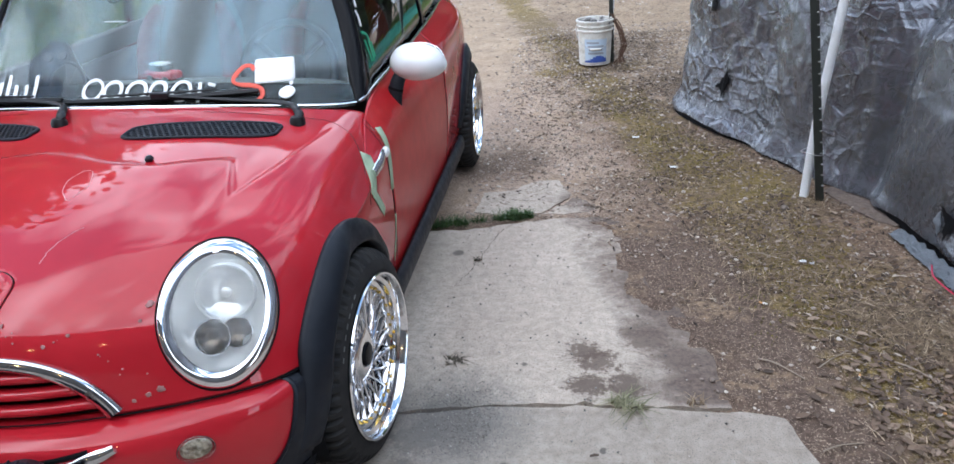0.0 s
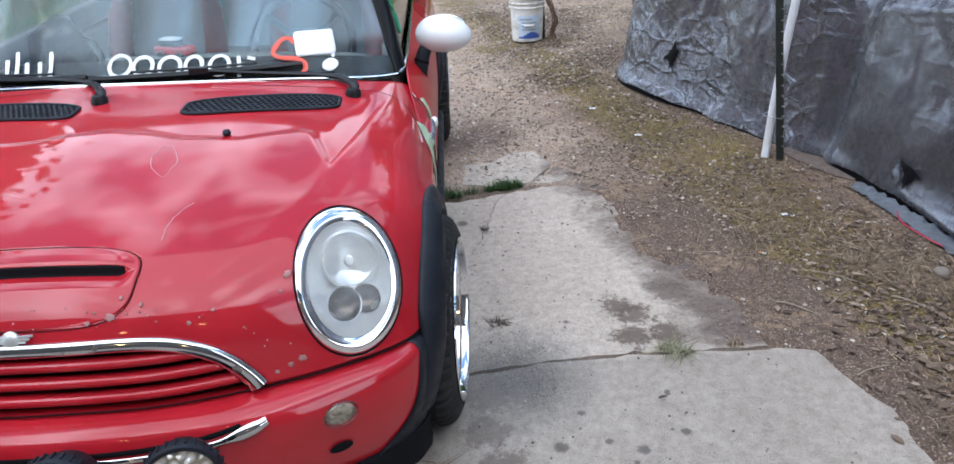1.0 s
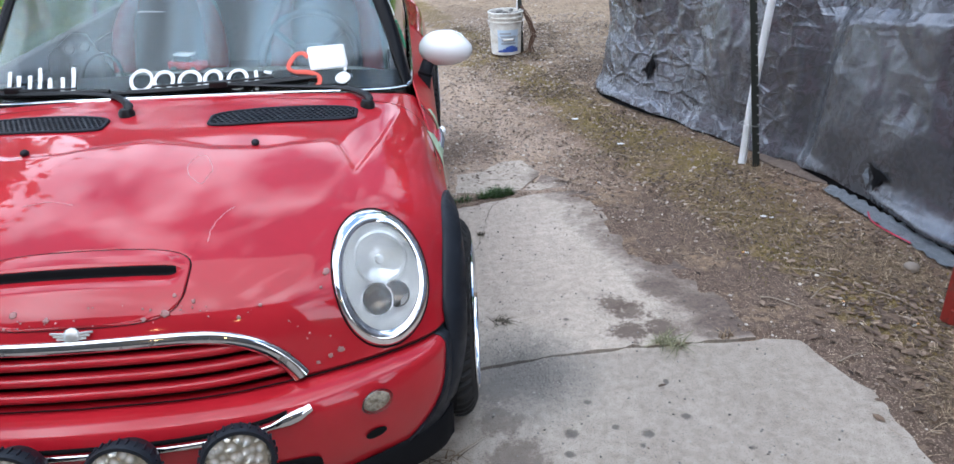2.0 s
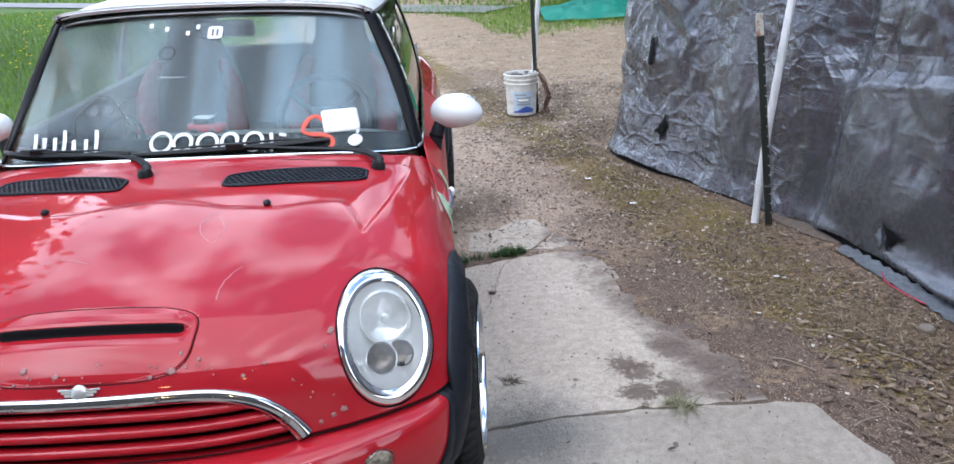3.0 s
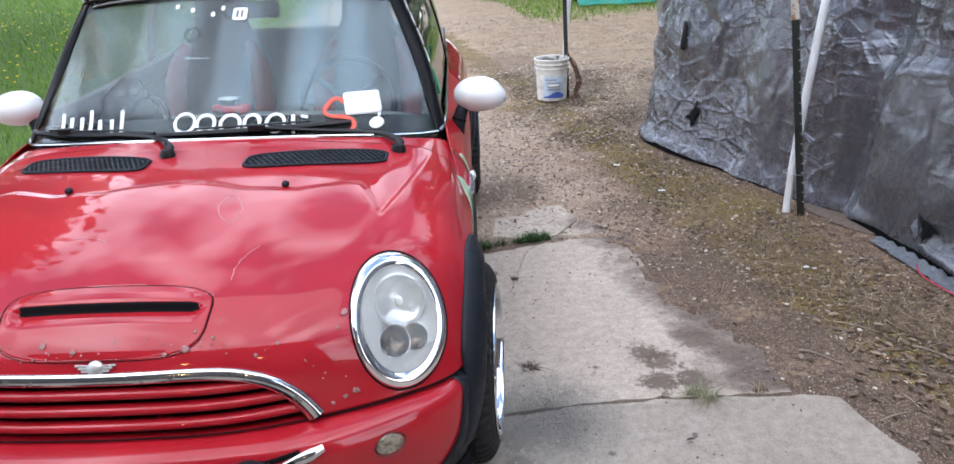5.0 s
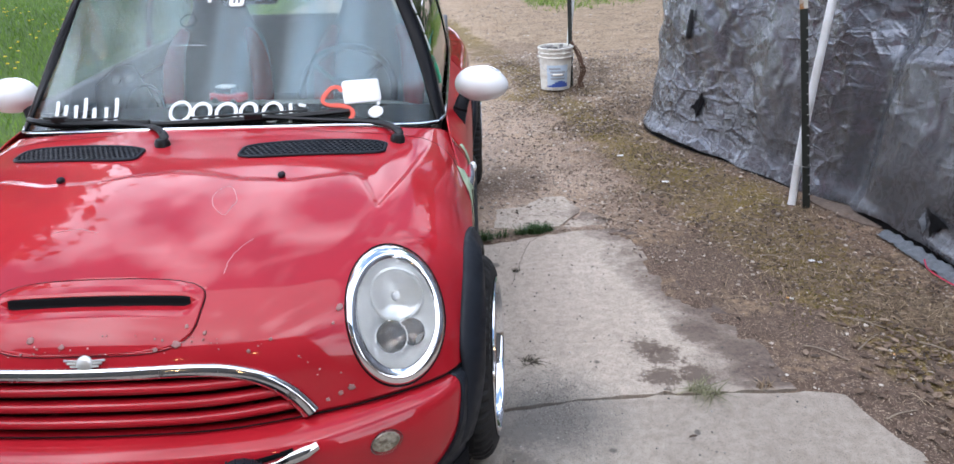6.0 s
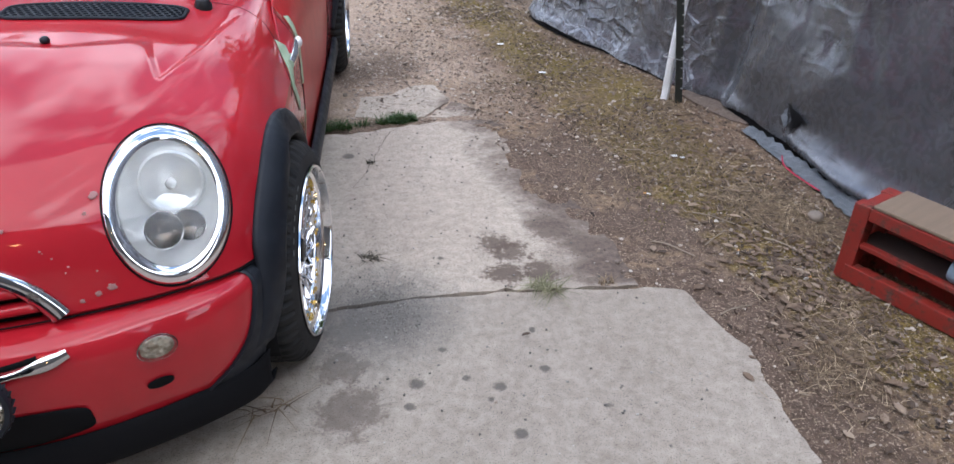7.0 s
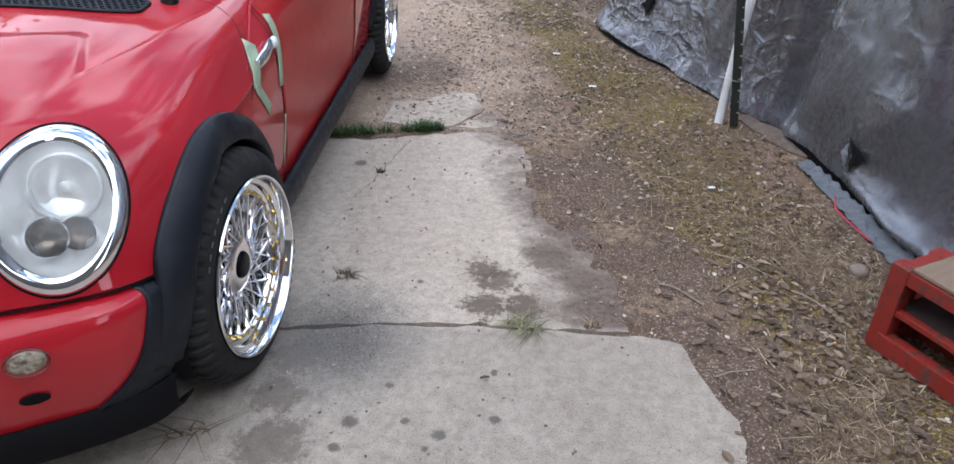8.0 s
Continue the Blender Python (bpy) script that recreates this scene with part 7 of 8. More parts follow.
def tree(x, y, height, spread_r, leaf, seed, label, leaves=2600, base=0.30):
    """A tapered trunk with limbs and a crown of many small leaf clusters."""
    r = random.Random(seed)
    ob = thing("tree", pose(x, y, -0.05))
    tagged(ob, label, "tree")
    verts, faces = [], []

    def limb(points, r0, r1, sides=7):
        v, f = tube_data(spline(points, 10), np.linspace(r0, r1, 10), sides, False)
        k0 = len(verts)
        verts.extend(v)
        faces.extend(tuple(i + k0 for i in q) for q in f)
    top = height * 0.8
    limb([(0, 0, 0), (r.uniform(-0.1, 0.1), r.uniform(-0.1, 0.1), top * 0.4), (r.uniform(-0.3, 0.3), r.uniform(-0.3, 0.3), top)], 0.05 * height * 0.55, 0.03, 10)
    tips = []
    for i in range(13):
        a, z0 = i * 2.4 + r.random(), height * r.uniform(base, 0.75)
        l = spread_r * r.uniform(0.55, 1.0) * (1.1 - 0.5 * z0 / height)
        tip = (l * math.cos(a), l * math.sin(a), z0 + height * r.uniform(0.06, 0.22))
        limb([(0, 0, z0), (0.5 * tip[0], 0.5 * tip[1], z0 + 0.35 * (tip[2] - z0)), tip], 0.012 * height * 0.6, 0.012, 6)
        tips += [tip, (0.6 * tip[0], 0.6 * tip[1], tip[2] - 0.1)]
    tips.append((0, 0, height * 0.9))
    mesh_object("trunk", verts, faces, BARK.m, ob, "grey trunk and limbs", True)
    verts2, faces2 = [], []
    for _ in range(leaves):
        t = r.choice(tips)
        d = Vector((r.gauss(0, 1), r.gauss(0, 1), r.gauss(0, 0.7))) * spread_r * 0.20
        c = Vector(t) + d
        s = 0.065 * height / 3 * r.uniform(0.7, 1.6)
        u = Vector((r.gauss(0, 1), r.gauss(0, 1), r.gauss(0, 1))).normalized()
        w = u.orthogonal().normalized()
        k0 = len(verts2)
        verts2.extend([tuple(c - u * s), tuple(c + w * s * 0.5), tuple(c + u * s), tuple(c - w * s * 0.5)])
        faces2.append((k0, k0 + 1, k0 + 2, k0 + 3))
    mesh_object("crown", verts2, faces2, LEAF[leaf], ob, "leafy crown")
    return ob


TREES = "green leafy tree beyond the shelter"
for i, (x, y, h, s) in enumerate(((9.6, -3.2, 7, 2.8), (10.2, 2.0, 8, 3.0), (9.8, 8.0, 10, 3.4), (11.5, 14.0, 11, 3.8))):
    tree(x, y, h, s, "green", 40 + i, TREES, 9000)
for i, (x, y, h, s) in enumerate(((-9.5, -1.0, 8, 3.0), (-24, 30, 10, 4.0), (3, 34, 11, 4.2), (12, 31, 11, 4.0))):
    tree(x, y, h, s, "green", 60 + i, "green leafy tree beyond the lawn", 2600)
# trees out of view, added for dark green reflections in the side glass
for i, (x, y, h, s) in enumerate(((6.8, 15.5, 12, 3.6), (9.5, 17.5, 13, 4.2), (7.5, 22, 9, 4.2), (12, 20, 10, 4.4), (17, 22, 11, 4.6), (4.5, 27, 10, 4.4), (9.5, 27, 12, 4.8), (-1.5, 30, 11, 4.4))):
    tree(x, y, h, s, "green", 70 + i, "green leafy tree at the far end of the yard", 5200, 0.10)
tree(-9.8, 8.6, 10.5, 3.8, "orange", 90, "tree with orange-red leaves on the lawn", 12000, 0.2)

# ---- loose stuff on the ground ----
def flat_mat(name, a, b, rough=0.9, c=None):
    m = Mat(name, a, rough)
    if c is None:
        m.color(m.mix(m.island(), a, b))
    else:
        m.color(m.ramp(m.island(), (0.0, a), (0.8, b), (1.0, c)))
    return m.m


rnd = random.Random(77)
PEBBLE = flat_mat("gravel", (0.20, 0.155, 0.125), (0.42, 0.345, 0.285), 0.9, (0.64, 0.57, 0.49))
CHIP = flat_mat("wood_chips", (0.025, 0.016, 0.011), (0.18, 0.122, 0.085), 0.9, (0.50, 0.42, 0.33))
STRAW = flat_mat("dry_grass", (0.07, 0.046, 0.028), (0.28, 0.195, 0.118), 0.85, (0.64, 0.50, 0.34))
GREEN = flat_mat("green_grass", (0.014, 0.042, 0.006), (0.05, 0.11, 0.018), 0.6)
LAWN = flat_mat("lawn_grass", (0.055, 0.125, 0.006), (0.20, 0.34, 0.022), 0.6)
MOSS = flat_mat("moss", (0.06, 0.052, 0.008), (0.21, 0.168, 0.032), 0.95)
GRIT = flat_mat("dark_grit", (0.07, 0.064, 0.056), (0.24, 0.22, 0.195), 0.8, (0.50, 0.47, 0.42))


def on_slab(x, y):
    return (x < 2.12 and -3.4 < y < 0.19) or (0.19 <= y < 1.60 and x < slab_edge(y) - 0.03 - 0.22 * rnd.random() ** 2)


def base_z(x, y):
    if (x < 2.12 and -3.4 < y < 0.19) or (0.19 <= y < 1.60 and x < slab_edge(y)):
        return max(0.004, ground_height(x, y))
    return ground_height(x, y)


def tarp_x(y):
    return float(np.interp(y, [-3.2, -0.3, 0.5, 1.0, 1.45, 1.85, 2.2, 2.7, 3.0, 3.42, 3.45, 30], [3.6, 3.2, 3.02, 2.94, 2.88, 2.84, 2.68, 2.5, 2.32, 2.1, 9, 9]))


def spread(count, box, size_test=None):
    """Places on bare ground in a box, thinning with distance."""
    x0, x1, y0, y1 = box
    out = []
    while len(out) < count:
        x, y = rnd.uniform(x0, x1), y0 + (y1 - y0) * rnd.random() ** 1.35
        if x < tarp_x(y) - 0.02:
            out.append((x, y))
    return out


def trodden(x, y):
    n = noise.noise(Vector((x * 2.1, y * 2.1, 9)))
    return y < 1.3 + 0.3 * n and x < (slab_edge(y) if y > 0.2 else 2.12) + 0.42 + 0.2 * n - 0.12 * max(0.0, y - 0.7)


# gravel
verts, faces = [], []
for x, y in spread(19000, (0.9, 3.0, -1.6, 7.0)) + spread(7000, (-2.4, 4.5, 2.2, 13.0)):
    if on_slab(x, y) and rnd.random() < 0.99 or rnd.random() < (0.88 if trodden(x, y) else 0.45 if x > 1.75 and y < 3.5 else 0.0):
        continue
    s = rnd.choice((0.002, 0.003, 0.003, 0.004, 0.005, 0.008)) * (1 + 0.08 * max(0, y)) * rnd.uniform(0.8, 1.3)
    stone_data(x, y, base_z(x, y) + s * 0.25, s * 1.2, s, s * 0.6, rnd, verts, faces)
tagged(mesh_object("gravel", verts, faces, PEBBLE), "small pale stones strewn over packed soil", "gravel", kind="stuff")


def blade(verts, faces, x, y, z, h, w, yaw, bend, segs=3):
    k0 = len(verts)
    cx, sy = math.cos(yaw), math.sin(yaw)
    for i in range(segs + 1):
        u = i / segs
        d = bend * u * u
        ww = w * (1 - u) * 0.5 + 0.0004
        px, py, pz = x + cx * d, y + sy * d, z + h * (u - 0.35 * u * u * min(1.5, abs(bend) / max(h, 1e-3)))
        verts.append((px - sy * ww, py + cx * ww, pz))
        verts.append((px + sy * ww, py - cx * ww, pz))
    for i in range(segs):
        a = k0 + 2 * i
        faces.append((a, a + 1, a + 3, a + 2))


def clumped(x, y):
    """How thickly litter gathers at a place, 0 to 1."""
    n = noise.noise(Vector((x * 2.1, y * 2.1, 9))) + 0.6 * noise.noise(Vector((x * 5.5, y * 5.5, 4)))
    bare = 0.12 if trodden(x, y) else 1.0
    belt = math.exp(-((x - 2.55 + 0.17 * y) / 0.55) ** 2)
    return bare * min(1.0, max(0.06, 0.45 + 0.9 * n)) * ((0.12 if x < 1.55 else 0.30) + 0.70 * belt)


# wood chips and leaf crumbs
verts, faces = [], []
for x, y in spread(78000, (1.0, 3.0, -1.6, 6.5)) + spread(9000, (-0.5, 3.5, 4.0, 11.0)):
    if on_slab(x, y) and rnd.random() < 0.985 or rnd.random() > clumped(x, y):
        continue
    far = 1 + 0.09 * max(0.0, y)
    l = (0.0025 + 0.012 * rnd.random() ** 2.4) * far
    w = (rnd.uniform(0.0014, 0.0034) + 0.12 * l) * far
    yaw, z = rnd.uniform(0, 6.3), base_z(x, y) + rnd.uniform(0.003, 0.009)
    c, s = math.cos(yaw), math.sin(yaw)
    k0 = len(verts)
    t = rnd.uniform(-0.004, 0.008)
    for a, b, dz in ((-l, -w, 0), (l, -w * 0.7, t), (l * 0.9, w, t), (0, w * 1.3, 0.003), (-l, w * 0.8, 0)):
        verts.append((x + c * a - s * b, y + s * a + c * b, z + dz))
    faces.append(tuple(range(k0, k0 + 5)))
tagged(mesh_object("wood_chips", verts, faces, CHIP), "wood chips and crumbled dry leaves", "litter", kind="stuff")

# straw and dry stems, thick near the rack and along the tarpaulin
verts, faces = [], []
clumps = [(2.56, 0.74, 0.16, 420), (2.62, 0.62, 0.18, 520), (2.70, 0.52, 0.12, 240), (2.45, 1.05, 0.28, 420), (2.33, 1.55, 0.3, 420), (2.38, 1.3, 0.2, 260), (2.2, 2.1, 0.3, 300), (2.0, 3.0, 0.4, 300), (2.55, 0.05, 0.16, 260), (2.50, -0.12, 0.10, 260), (2.40, -0.27, 0.13, 240), (2.45, -0.5, 0.3, 120), (2.60, 1.75, 0.12, 120), (2.1, 2.4, 0.4, 220), (1.75, 3.6, 0.5, 260), (1.6, 4.8, 0.35, 200), (2.2, 1.0, 0.3, 220)]
for cx, cy, r, n in clumps:
    for _ in range(2 * n):
        x, y = rnd.gauss(cx, r * 0.55), rnd.gauss(cy, r * 0.55)
        if x > tarp_x(y) - 0.03 or on_slab(x, y):
            continue
        blade(verts, faces, x, y, base_z(x, y) + rnd.uniform(0, 0.01), rnd.uniform(0.002, 0.022), rnd.uniform(0.0014, 0.0028), rnd.uniform(0, 6.3), 0.02 + 0.10 * rnd.random() ** 2, 2)
for x, y in spread(26000, (1.2, 3.0, -1.5, 6.5)):
    if on_slab(x, y) and rnd.random() < 0.95 or rnd.random() > clumped(x, y):
        continue
    far = 1 + 0.10 * max(0.0, y)
    blade(verts, faces, x, y, base_z(x, y) + 0.005, rnd.uniform(0.002, 0.014), rnd.uniform(0.0014, 0.003) * far, rnd.uniform(0, 6.3), 0.015 + 0.075 * rnd.random() ** 2, 2)
tagged(mesh_object("dry_grass", verts, faces, STRAW), "matted dry straw-coloured grass", "grass", kind="stuff")

# fallen leaves, curled and brown, near the rack
verts, faces = [], []
for _ in range(520):
    x, y = (rnd.gauss(2.52, 0.16), rnd.gauss(0.1, 0.30)) if rnd.random() < 0.85 else (rnd.gauss(2.62, 0.1), rnd.uniform(0.5, 1.9))
    if x > tarp_x(y) - 0.03 or on_slab(x, y):
        continue
    l, yaw, curl = rnd.uniform(0.010, 0.026), rnd.uniform(0, 6.3), rnd.uniform(0.2, 0.7)
    c, s = math.cos(yaw), math.sin(yaw)
    k0, z = len(verts), base_z(x, y) + 0.006
    for a in (-1.0, -0.4, 0.3, 1.0):
        wd = 0.5 * l * (1 - a * a) ** 0.5 + 0.0005
        for b in (-wd, 0.0, wd):
            zz = z + curl * (abs(b) + 0.35 * l * a * a) + rnd.uniform(0, 0.002)
            verts.append((x + c * a * l - s * b, y + s * a * l + c * b, zz))
    for i in range(3):
        for j in range(2):
            q = k0 + 3 * i + j
            faces.append((q, q + 1, q + 4, q + 3))
tagged(mesh_object("dead_leaves", verts, faces, flat_mat("dead_leaf", (0.07, 0.046, 0.032), (0.20, 0.135, 0.092), 0.8, (0.36, 0.27, 0.195))), "curled brown dead leaves lying on the soil", "leaves", kind="stuff")

# moss cushions
verts, faces = [], []
for _ in range(4200):
    y = rnd.uniform(0.3, 6.2)
    x = 2.63 - 0.21 * y + rnd.gauss(0, 0.22)
    if noise.noise(Vector((x * 1.9, y * 1.9, 5))) + 0.4 * noise.noise(Vector((x * 5, y * 5, 5))) < 0.12 or on_slab(x, y) or x > tarp_x(y):
        continue
    for _ in range(3):
        blade(verts, faces, x + rnd.gauss(0, 0.012), y + rnd.gauss(0, 0.012), base_z(x, y), rnd.uniform(0.004, 0.014), rnd.uniform(0.004, 0.008), rnd.uniform(0, 6.3), rnd.uniform(0.002, 0.012), 2)
tagged(mesh_object("moss", verts, faces, MOSS), "low olive-brown moss", "moss", kind="stuff")

# dark grit swept against the wheel
verts, faces = [], []
for _ in range(2200):
    x, y = rnd.gauss(1.10, 0.085), rnd.gauss(0.17, 0.085)
    if rnd.random() < 0.35:
        x, y = rnd.gauss(1.16, 0.05), rnd.gauss(0.06, 0.06)
    if x < 0.95:
        continue
    s = rnd.choice((0.0008, 0.001, 0.0013, 0.0018))
    stone_data(x, y, 0.005, s * 1.2, s, s * 0.8, rnd, verts, faces)
for _ in range(700):
    x, y = rnd.uniform(0.95, 2.0), rnd.uniform(-1.4, 1.5)
    if on_slab(x, y):
        s = rnd.choice((0.0012, 0.0018, 0.0025, 0.004))
        stone_data(x, y, 0.005, s * 1.2, s, s * 0.7, rnd, verts, faces)
tagged(mesh_object("grit", verts, faces, GRIT), "dark loose grit on the concrete", "grit", kind="stuff")


def tuft(name, label, places, hgt, material=GREEN, lie=1.0):
    verts, faces = [], []
    for x, y, r, n in places:
        for _ in range(n):
            a, d = rnd.uniform(0, 6.3), r * rnd.random() ** 0.6
            px, py = x + d * math.cos(a), y + 0.6 * d * math.sin(a)
            blade(verts, faces, px, py, base_z(px, py) - 0.004, hgt * rnd.uniform(0.35, 1.0) / lie, rnd.uniform(0.0025, 0.005) * (0.6 + 0.4 * lie), rnd.uniform(0, 6.3), hgt * rnd.uniform(0.2, 1.1) * lie, 4)
    return tagged(mesh_object(name, verts, faces, material), label, "grass", kind="stuff")


tuft("grass_tuft", "fresh green grass growing in the slab joint", [(0.90, 1.60, 0.06, 170), (0.82, 1.57, 0.05, 110), (1.00, 1.64, 0.04, 50), (1.17, 1.68, 0.055, 520), (1.10, 1.66, 0.03, 80), (1.24, 1.69, 0.03, 120), (0.76, 1.56, 0.07, 150)], 0.06)
tuft("weed", "spiky weed in the slab crack", [(1.612, 0.215, 0.03, 70), (1.66, 0.19, 0.03, 30)], 0.066, flat_mat("weed_leaf", (0.09, 0.095, 0.042), (0.34, 0.31, 0.18), 0.7), 1.6)
tuft("weed", "little dry weed in the slab crack", [(1.84, 0.215, 0.03, 26)], 0.05, STRAW)
tuft("weed", "dead dry plant lying on the slab", [(1.053, 0.437, 0.035, 34)], 0.024, flat_mat("dead_plant", (0.05, 0.04, 0.03), (0.12, 0.10, 0.07)), 2.4)
tuft("weed", "dead dry plant lying before the wheel", [(0.83, -0.27, 0.04, 10), (0.76, -0.29, 0.04, 8)], 0.07, flat_mat("dead_stalk", (0.09, 0.06, 0.04), (0.22, 0.16, 0.10)), 2.0)
tuft("weed", "small dark plant on the slab", [(1.044, 1.199, 0.02, 20)], 0.03, flat_mat("dark_plant", (0.02, 0.02, 0.012), (0.06, 0.05, 0.03)))

# single stones, butts and twigs
PLAIN_STONE = Mat("brownish_stone", (0.22, 0.18, 0.145), 0.9)
PLAIN_STONE = PLAIN_STONE.color(PLAIN_STONE.mix(PLAIN_STONE.noise(40, 5, 0.7), (0.15, 0.12, 0.095), (0.30, 0.25, 0.205))).m
for x, y, s, lab in ((2.755, 0.56, 0.045, "round pale stone by the tarpaulin"), (0.90, 2.06, 0.020, "small pale stone on the drive"), (1.42, 4.95, 0.03, "pale stone before the bucket"), (2.46, 1.72, 0.028, "flat pale stone in moss")):
    verts, faces = [], []
    stone_data(x, y, base_z(x, y) + s * 0.4, s, s * 0.85, s * 0.6, rnd, verts, faces)
    o = sharp(mesh_object("stone", verts, faces, PLAIN_STONE), 60)
    o.modifiers.new("round", "SUBSURF").levels = 2
    o.modifiers["round"].render_levels = 2
    tagged(o, lab, "stone", "loose stones")
BUTT = Mat("cigarette_paper", (0.75, 0.73, 0.68), 0.7).m
FILTER = Mat("cigarette_filter", (0.62, 0.33, 0.12), 0.7).m
for x, y, yaw in ((2.189, 0.832, 150), (2.36, 0.36, 60), (2.52, 0.18, 20), (1.75, 1.75, 170)):
    c = thing("cigarette_butt", pose(x, y, base_z(x, y) + 0.006, 0, 0, yaw))
    tube("paper", [(0, 0, 0), (0.017, 0, 0)], 0.004, BUTT, c, "", 8)
    tube("filter", [(0.0171, 0, 0), (0.030, 0, 0)], 0.0041, FILTER, c, "orange filter", 8)
    tagged(c, "crushed cigarette butt on the soil", "cigarette butt", "cigarette butts")
TWIG = Mat("grey_twig", (0.30, 0.24, 0.18), 0.9).m
for x0, y0, x1, y1, r in ((2.08, 0.47, 2.20, 0.36, 0.0035), (2.26, 0.42, 2.38, 0.52, 0.003), (2.30, 0.66, 2.47, 0.52, 0.003), (2.20, 1.25, 2.34, 1.18, 0.003), (2.5, 0.45, 2.62, 0.28, 0.0035), (2.16, 0.02, 2.28, 0.06, 0.003), (1.9, 2.2, 2.02, 2.12, 0.0035)):
    zz = max(base_z(x0, y0), base_z(x1, y1)) + 0.006
    o = tube("twig", spline([(x0, y0, zz), ((x0 * 2 + x1) / 3 + 0.008, (y0 * 2 + y1) / 3 + 0.008, zz + 0.004), (x1, y1, zz)], 10), [r * (1 - 0.05 * i) for i in range(10)], TWIG, None, "", 6)
    tagged(o, "dry grey twig lying on the soil", "twig", "twigs")
PAPER = Mat("white_scrap", (0.72, 0.72, 0.70), 0.7).m
for x, y, s in ((2.40, 1.16, 0.014), (2.43, 1.14, 0.010), (2.02, 2.35, 0.02), (1.85, 2.9, 0.02)):
    zz = base_z(x, y) + 0.012
    g = np.array([[(x + s * (u + 0.2 * noise.noise(Vector((u, v, x)))), y + s * 0.7 * (v + 0.2 * noise.noise(Vector((v, u, y)))), zz + 0.006 * noise.noise(Vector((u * 2, v * 2, x * 5)))) for u in np.linspace(-1, 1, 6)] for v in np.linspace(-1, 1, 6)])
    tagged(sheet("scrap", g, PAPER, None, "", thick=0.001), "crumpled white scrap in the moss", "litter", "litter scraps")

# ---- lawn, road and distance ----
verts, faces = [], []


def gravel_left(y):
    return -1.9 - 0.06 * y


for _ in range(80000):
    y = 0.5 + 24 * rnd.random() ** 1.2
    x = gravel_left(y) - 0.2 - rnd.random() * (2.5 + 0.75 * y)
    s = 1 + 0.10 * y
    blade(verts, faces, x, y, ground_height(x, y), rnd.uniform(0.025, 0.065) * min(s, 2), 0.0045 * s, rnd.uniform(0, 6.3), rnd.uniform(0.01, 0.06), 2)
for _ in range(34000):
    y = rnd.uniform(10.6, 18.0)
    x = rnd.uniform(-0.2, 7.5)
    edge = float(np.interp(x, [0, 0.7, 1.5, 1.8, 1.95, 2.3, 3.0, 4.1, 7.5], [17.2, 16.4, 15.4, 13.3, 11.7, 11.2, 11.9, 12.1, 12.0]))
    if y < edge + 0.7 * noise.noise(Vector((x * 2.3, y, 0))) + rnd.gauss(0, 0.35):
        continue
    blade(verts, faces, x, y, ground_height(x, y), rnd.uniform(0.03, 0.12), 0.011, rnd.uniform(0, 6.3), rnd.uniform(0.01, 0.09), 2)
rdir_ = Vector((16.7, -12.3, 0)).normalized()
rside_ = Vector((-rdir_.y, rdir_.x, 0))
for _ in range(16000):
    q = Vector((0.1, 18.1, 0)) + rdir_ * rnd.uniform(-45, 7) + rside_ * rnd.uniform(0.9, 14)
    x, y = q.x, q.y
    blade(verts, faces, x, y, ground_height(x, y), rnd.uniform(0.08, 0.25), 0.05, rnd.uniform(0, 6.3), rnd.uniform(0.01, 0.1), 1)
tagged(mesh_object("lawn_grass", verts, faces, LAWN), "bright green mown lawn grass", "grass", kind="stuff")
FLOWER = Mat("yellow_flower", (0.75, 0.55, 0.03), 0.7).m
verts, faces = [], []
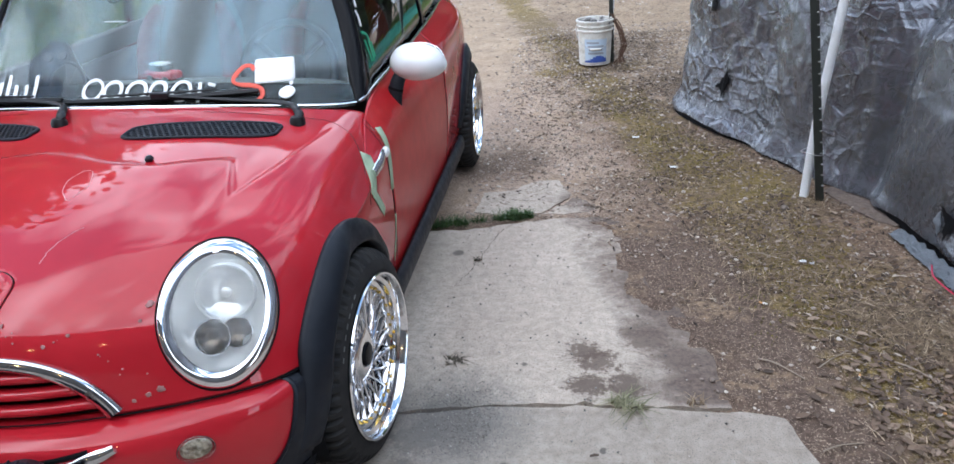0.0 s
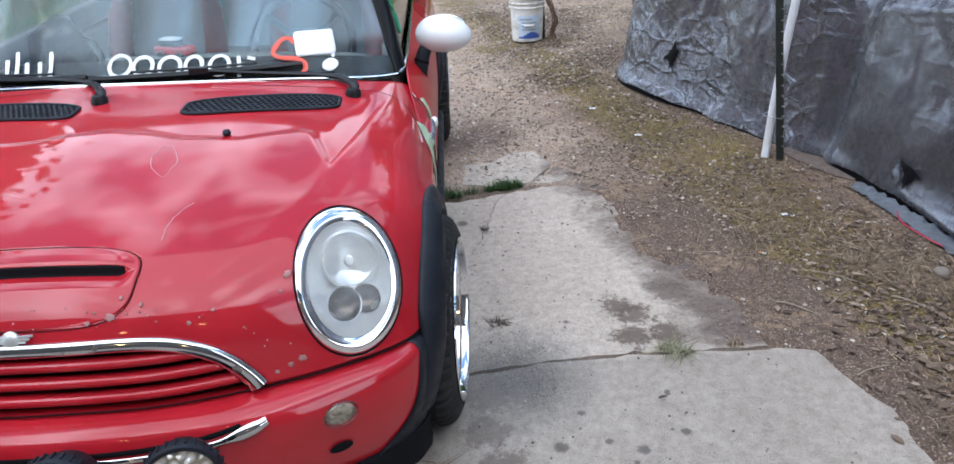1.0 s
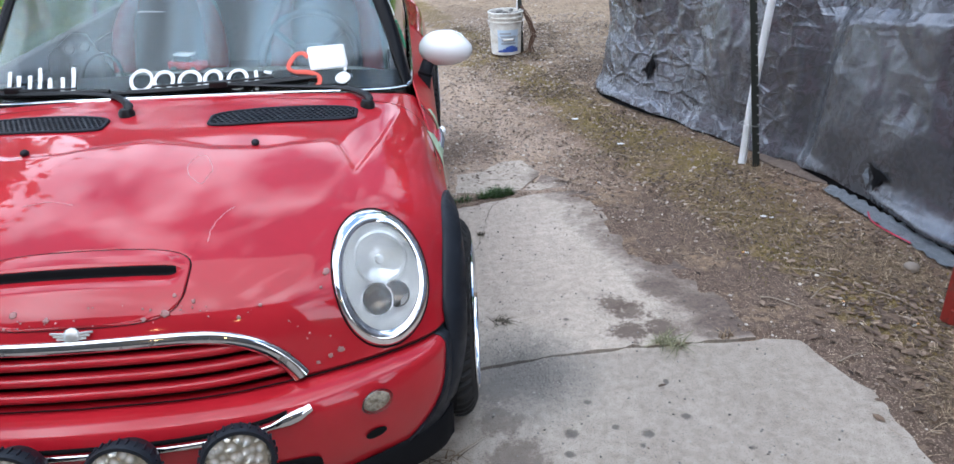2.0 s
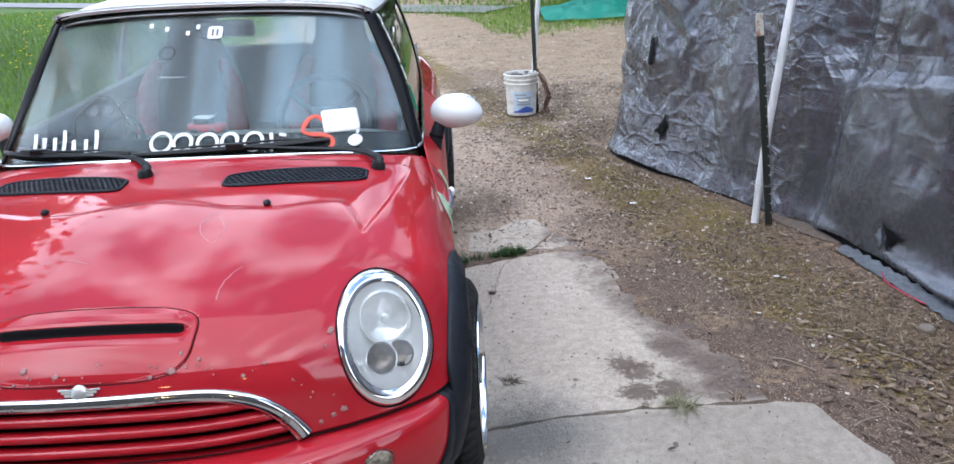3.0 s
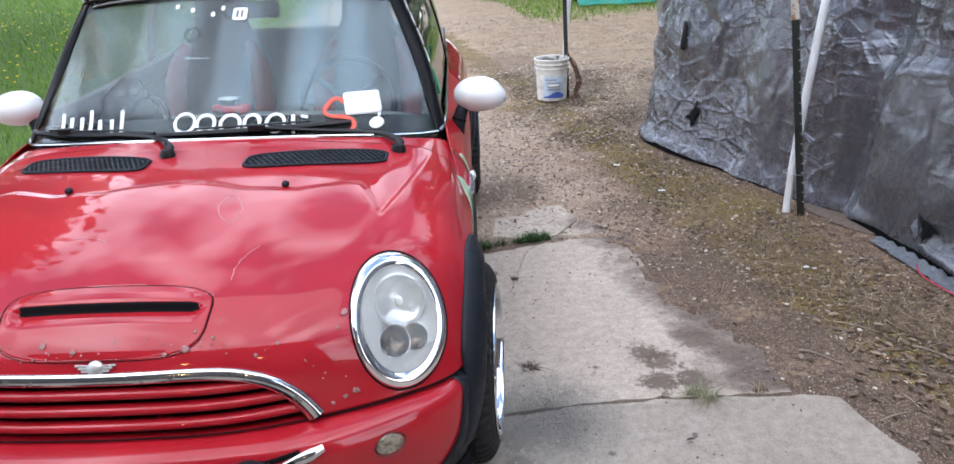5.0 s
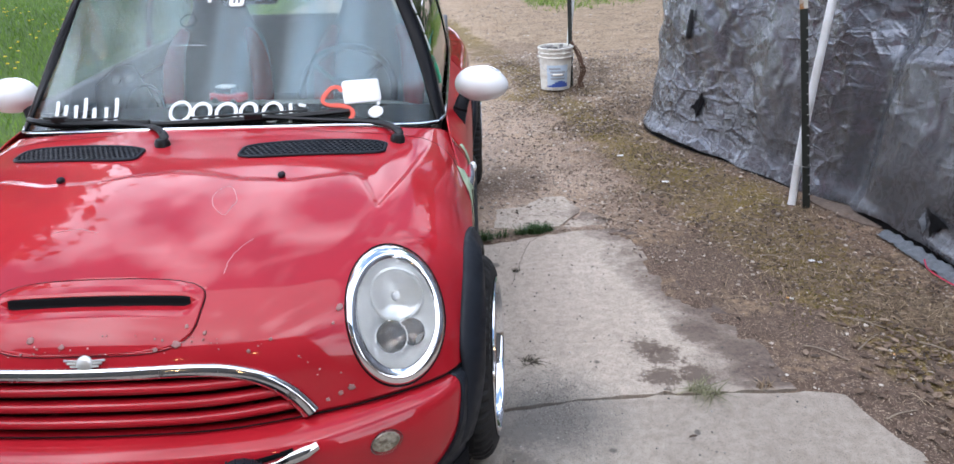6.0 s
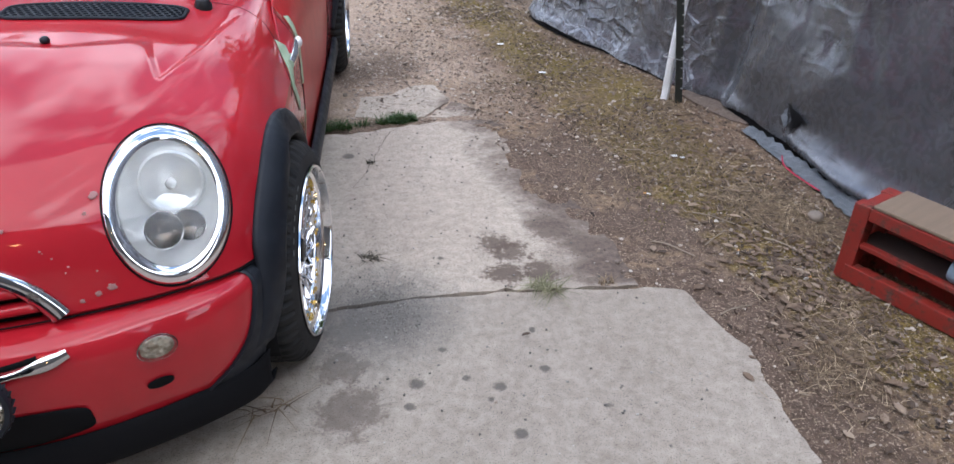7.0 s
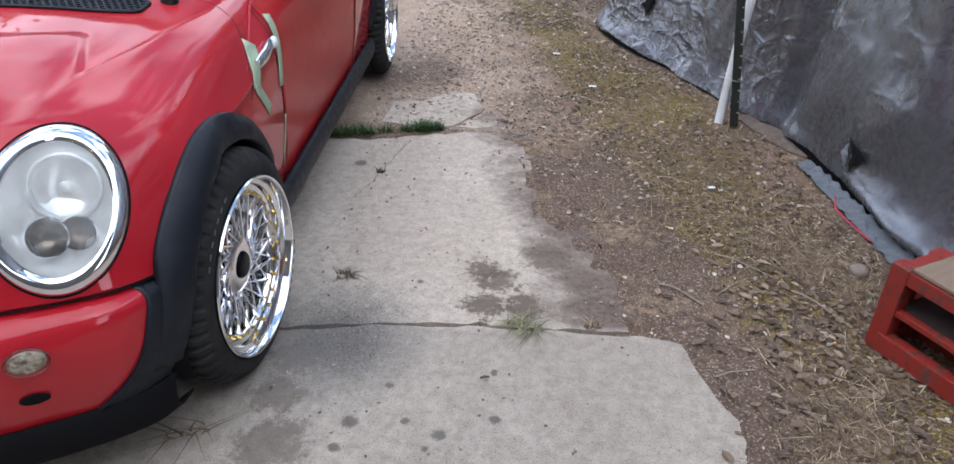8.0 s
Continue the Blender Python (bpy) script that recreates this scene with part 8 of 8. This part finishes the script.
for _ in range(420):
    y = rnd.uniform(7, 23)
    x = gravel_left(y) - 1.0 - rnd.random() * (2.0 + 0.7 * y)
    stone_data(x, y, ground_height(x, y) + 0.10, 0.022, 0.022, 0.010, rnd, verts, faces)
tagged(mesh_object("dandelions", verts, faces, FLOWER), "yellow dandelions dotted over the lawn", "flowers", kind="stuff")

ASPHALT = Mat("pale_asphalt", (0.2, 0.2, 0.2), 0.9)
ASPHALT.color(ASPHALT.mix(ASPHALT.noise(2, 6), (0.20, 0.195, 0.19), (0.28, 0.275, 0.27)))
rdir = Vector((16.7, -12.3, 0)).normalized()
rside = Vector((-rdir.y, rdir.x, 0))
rg = np.array([[tuple(Vector((0.1, 18.1, 0)) + rdir * a + rside * b + Vector((0, 0, 0.03 - 0.006 * abs(b)))) for b in np.linspace(-0.85, 0.85, 7)] for a in np.linspace(-120, 3, 90)])
road = sheet("road", rg, ASPHALT.m, None, "")
tagged(road, "pale asphalt road beyond the lawn", "road", kind="structure")

GREEN_TARP = Mat("green_tarpaulin", (0.02, 0.22, 0.16), 0.4)
GREEN_TARP.color(GREEN_TARP.mix(GREEN_TARP.noise(4, 6), (0.012, 0.17, 0.12), (0.04, 0.32, 0.24))).bump(GREEN_TARP.noise(9, 6, 0.7), 0.6, 0.05)
u_, v_ = np.meshgrid(np.linspace(0, 1, 130), np.linspace(0, 1, 60), indexing="ij")
gx_, gy_ = 3.05 + 3.6 * u_, 12.9 + 2.2 * v_ - 0.25 * u_ + 0.25 * soft_field(u_ * 9, v_ * 3, 41)
pile = np.sin(np.pi * v_) ** 0.6 * (0.5 + 0.5 * np.clip(u_ * 4, 0, 1)) * np.clip((1 - u_) * 6, 0, 1)
gz_ = 0.03 + pile * (0.06 + 0.16 * soft_field(u_ * 5, v_ * 3, 42) + 0.16 * facet_field(u_ * 11, v_ * 6, 43) + 0.07 * facet_field(u_ * 27, v_ * 15, 44))
gt = np.stack([gx_, gy_, gz_], axis=2)
tagged(sheet("green_tarpaulin", gt, GREEN_TARP.m, None, "", flip=True), "crumpled green tarpaulin heap lying in grass", "tarpaulin")
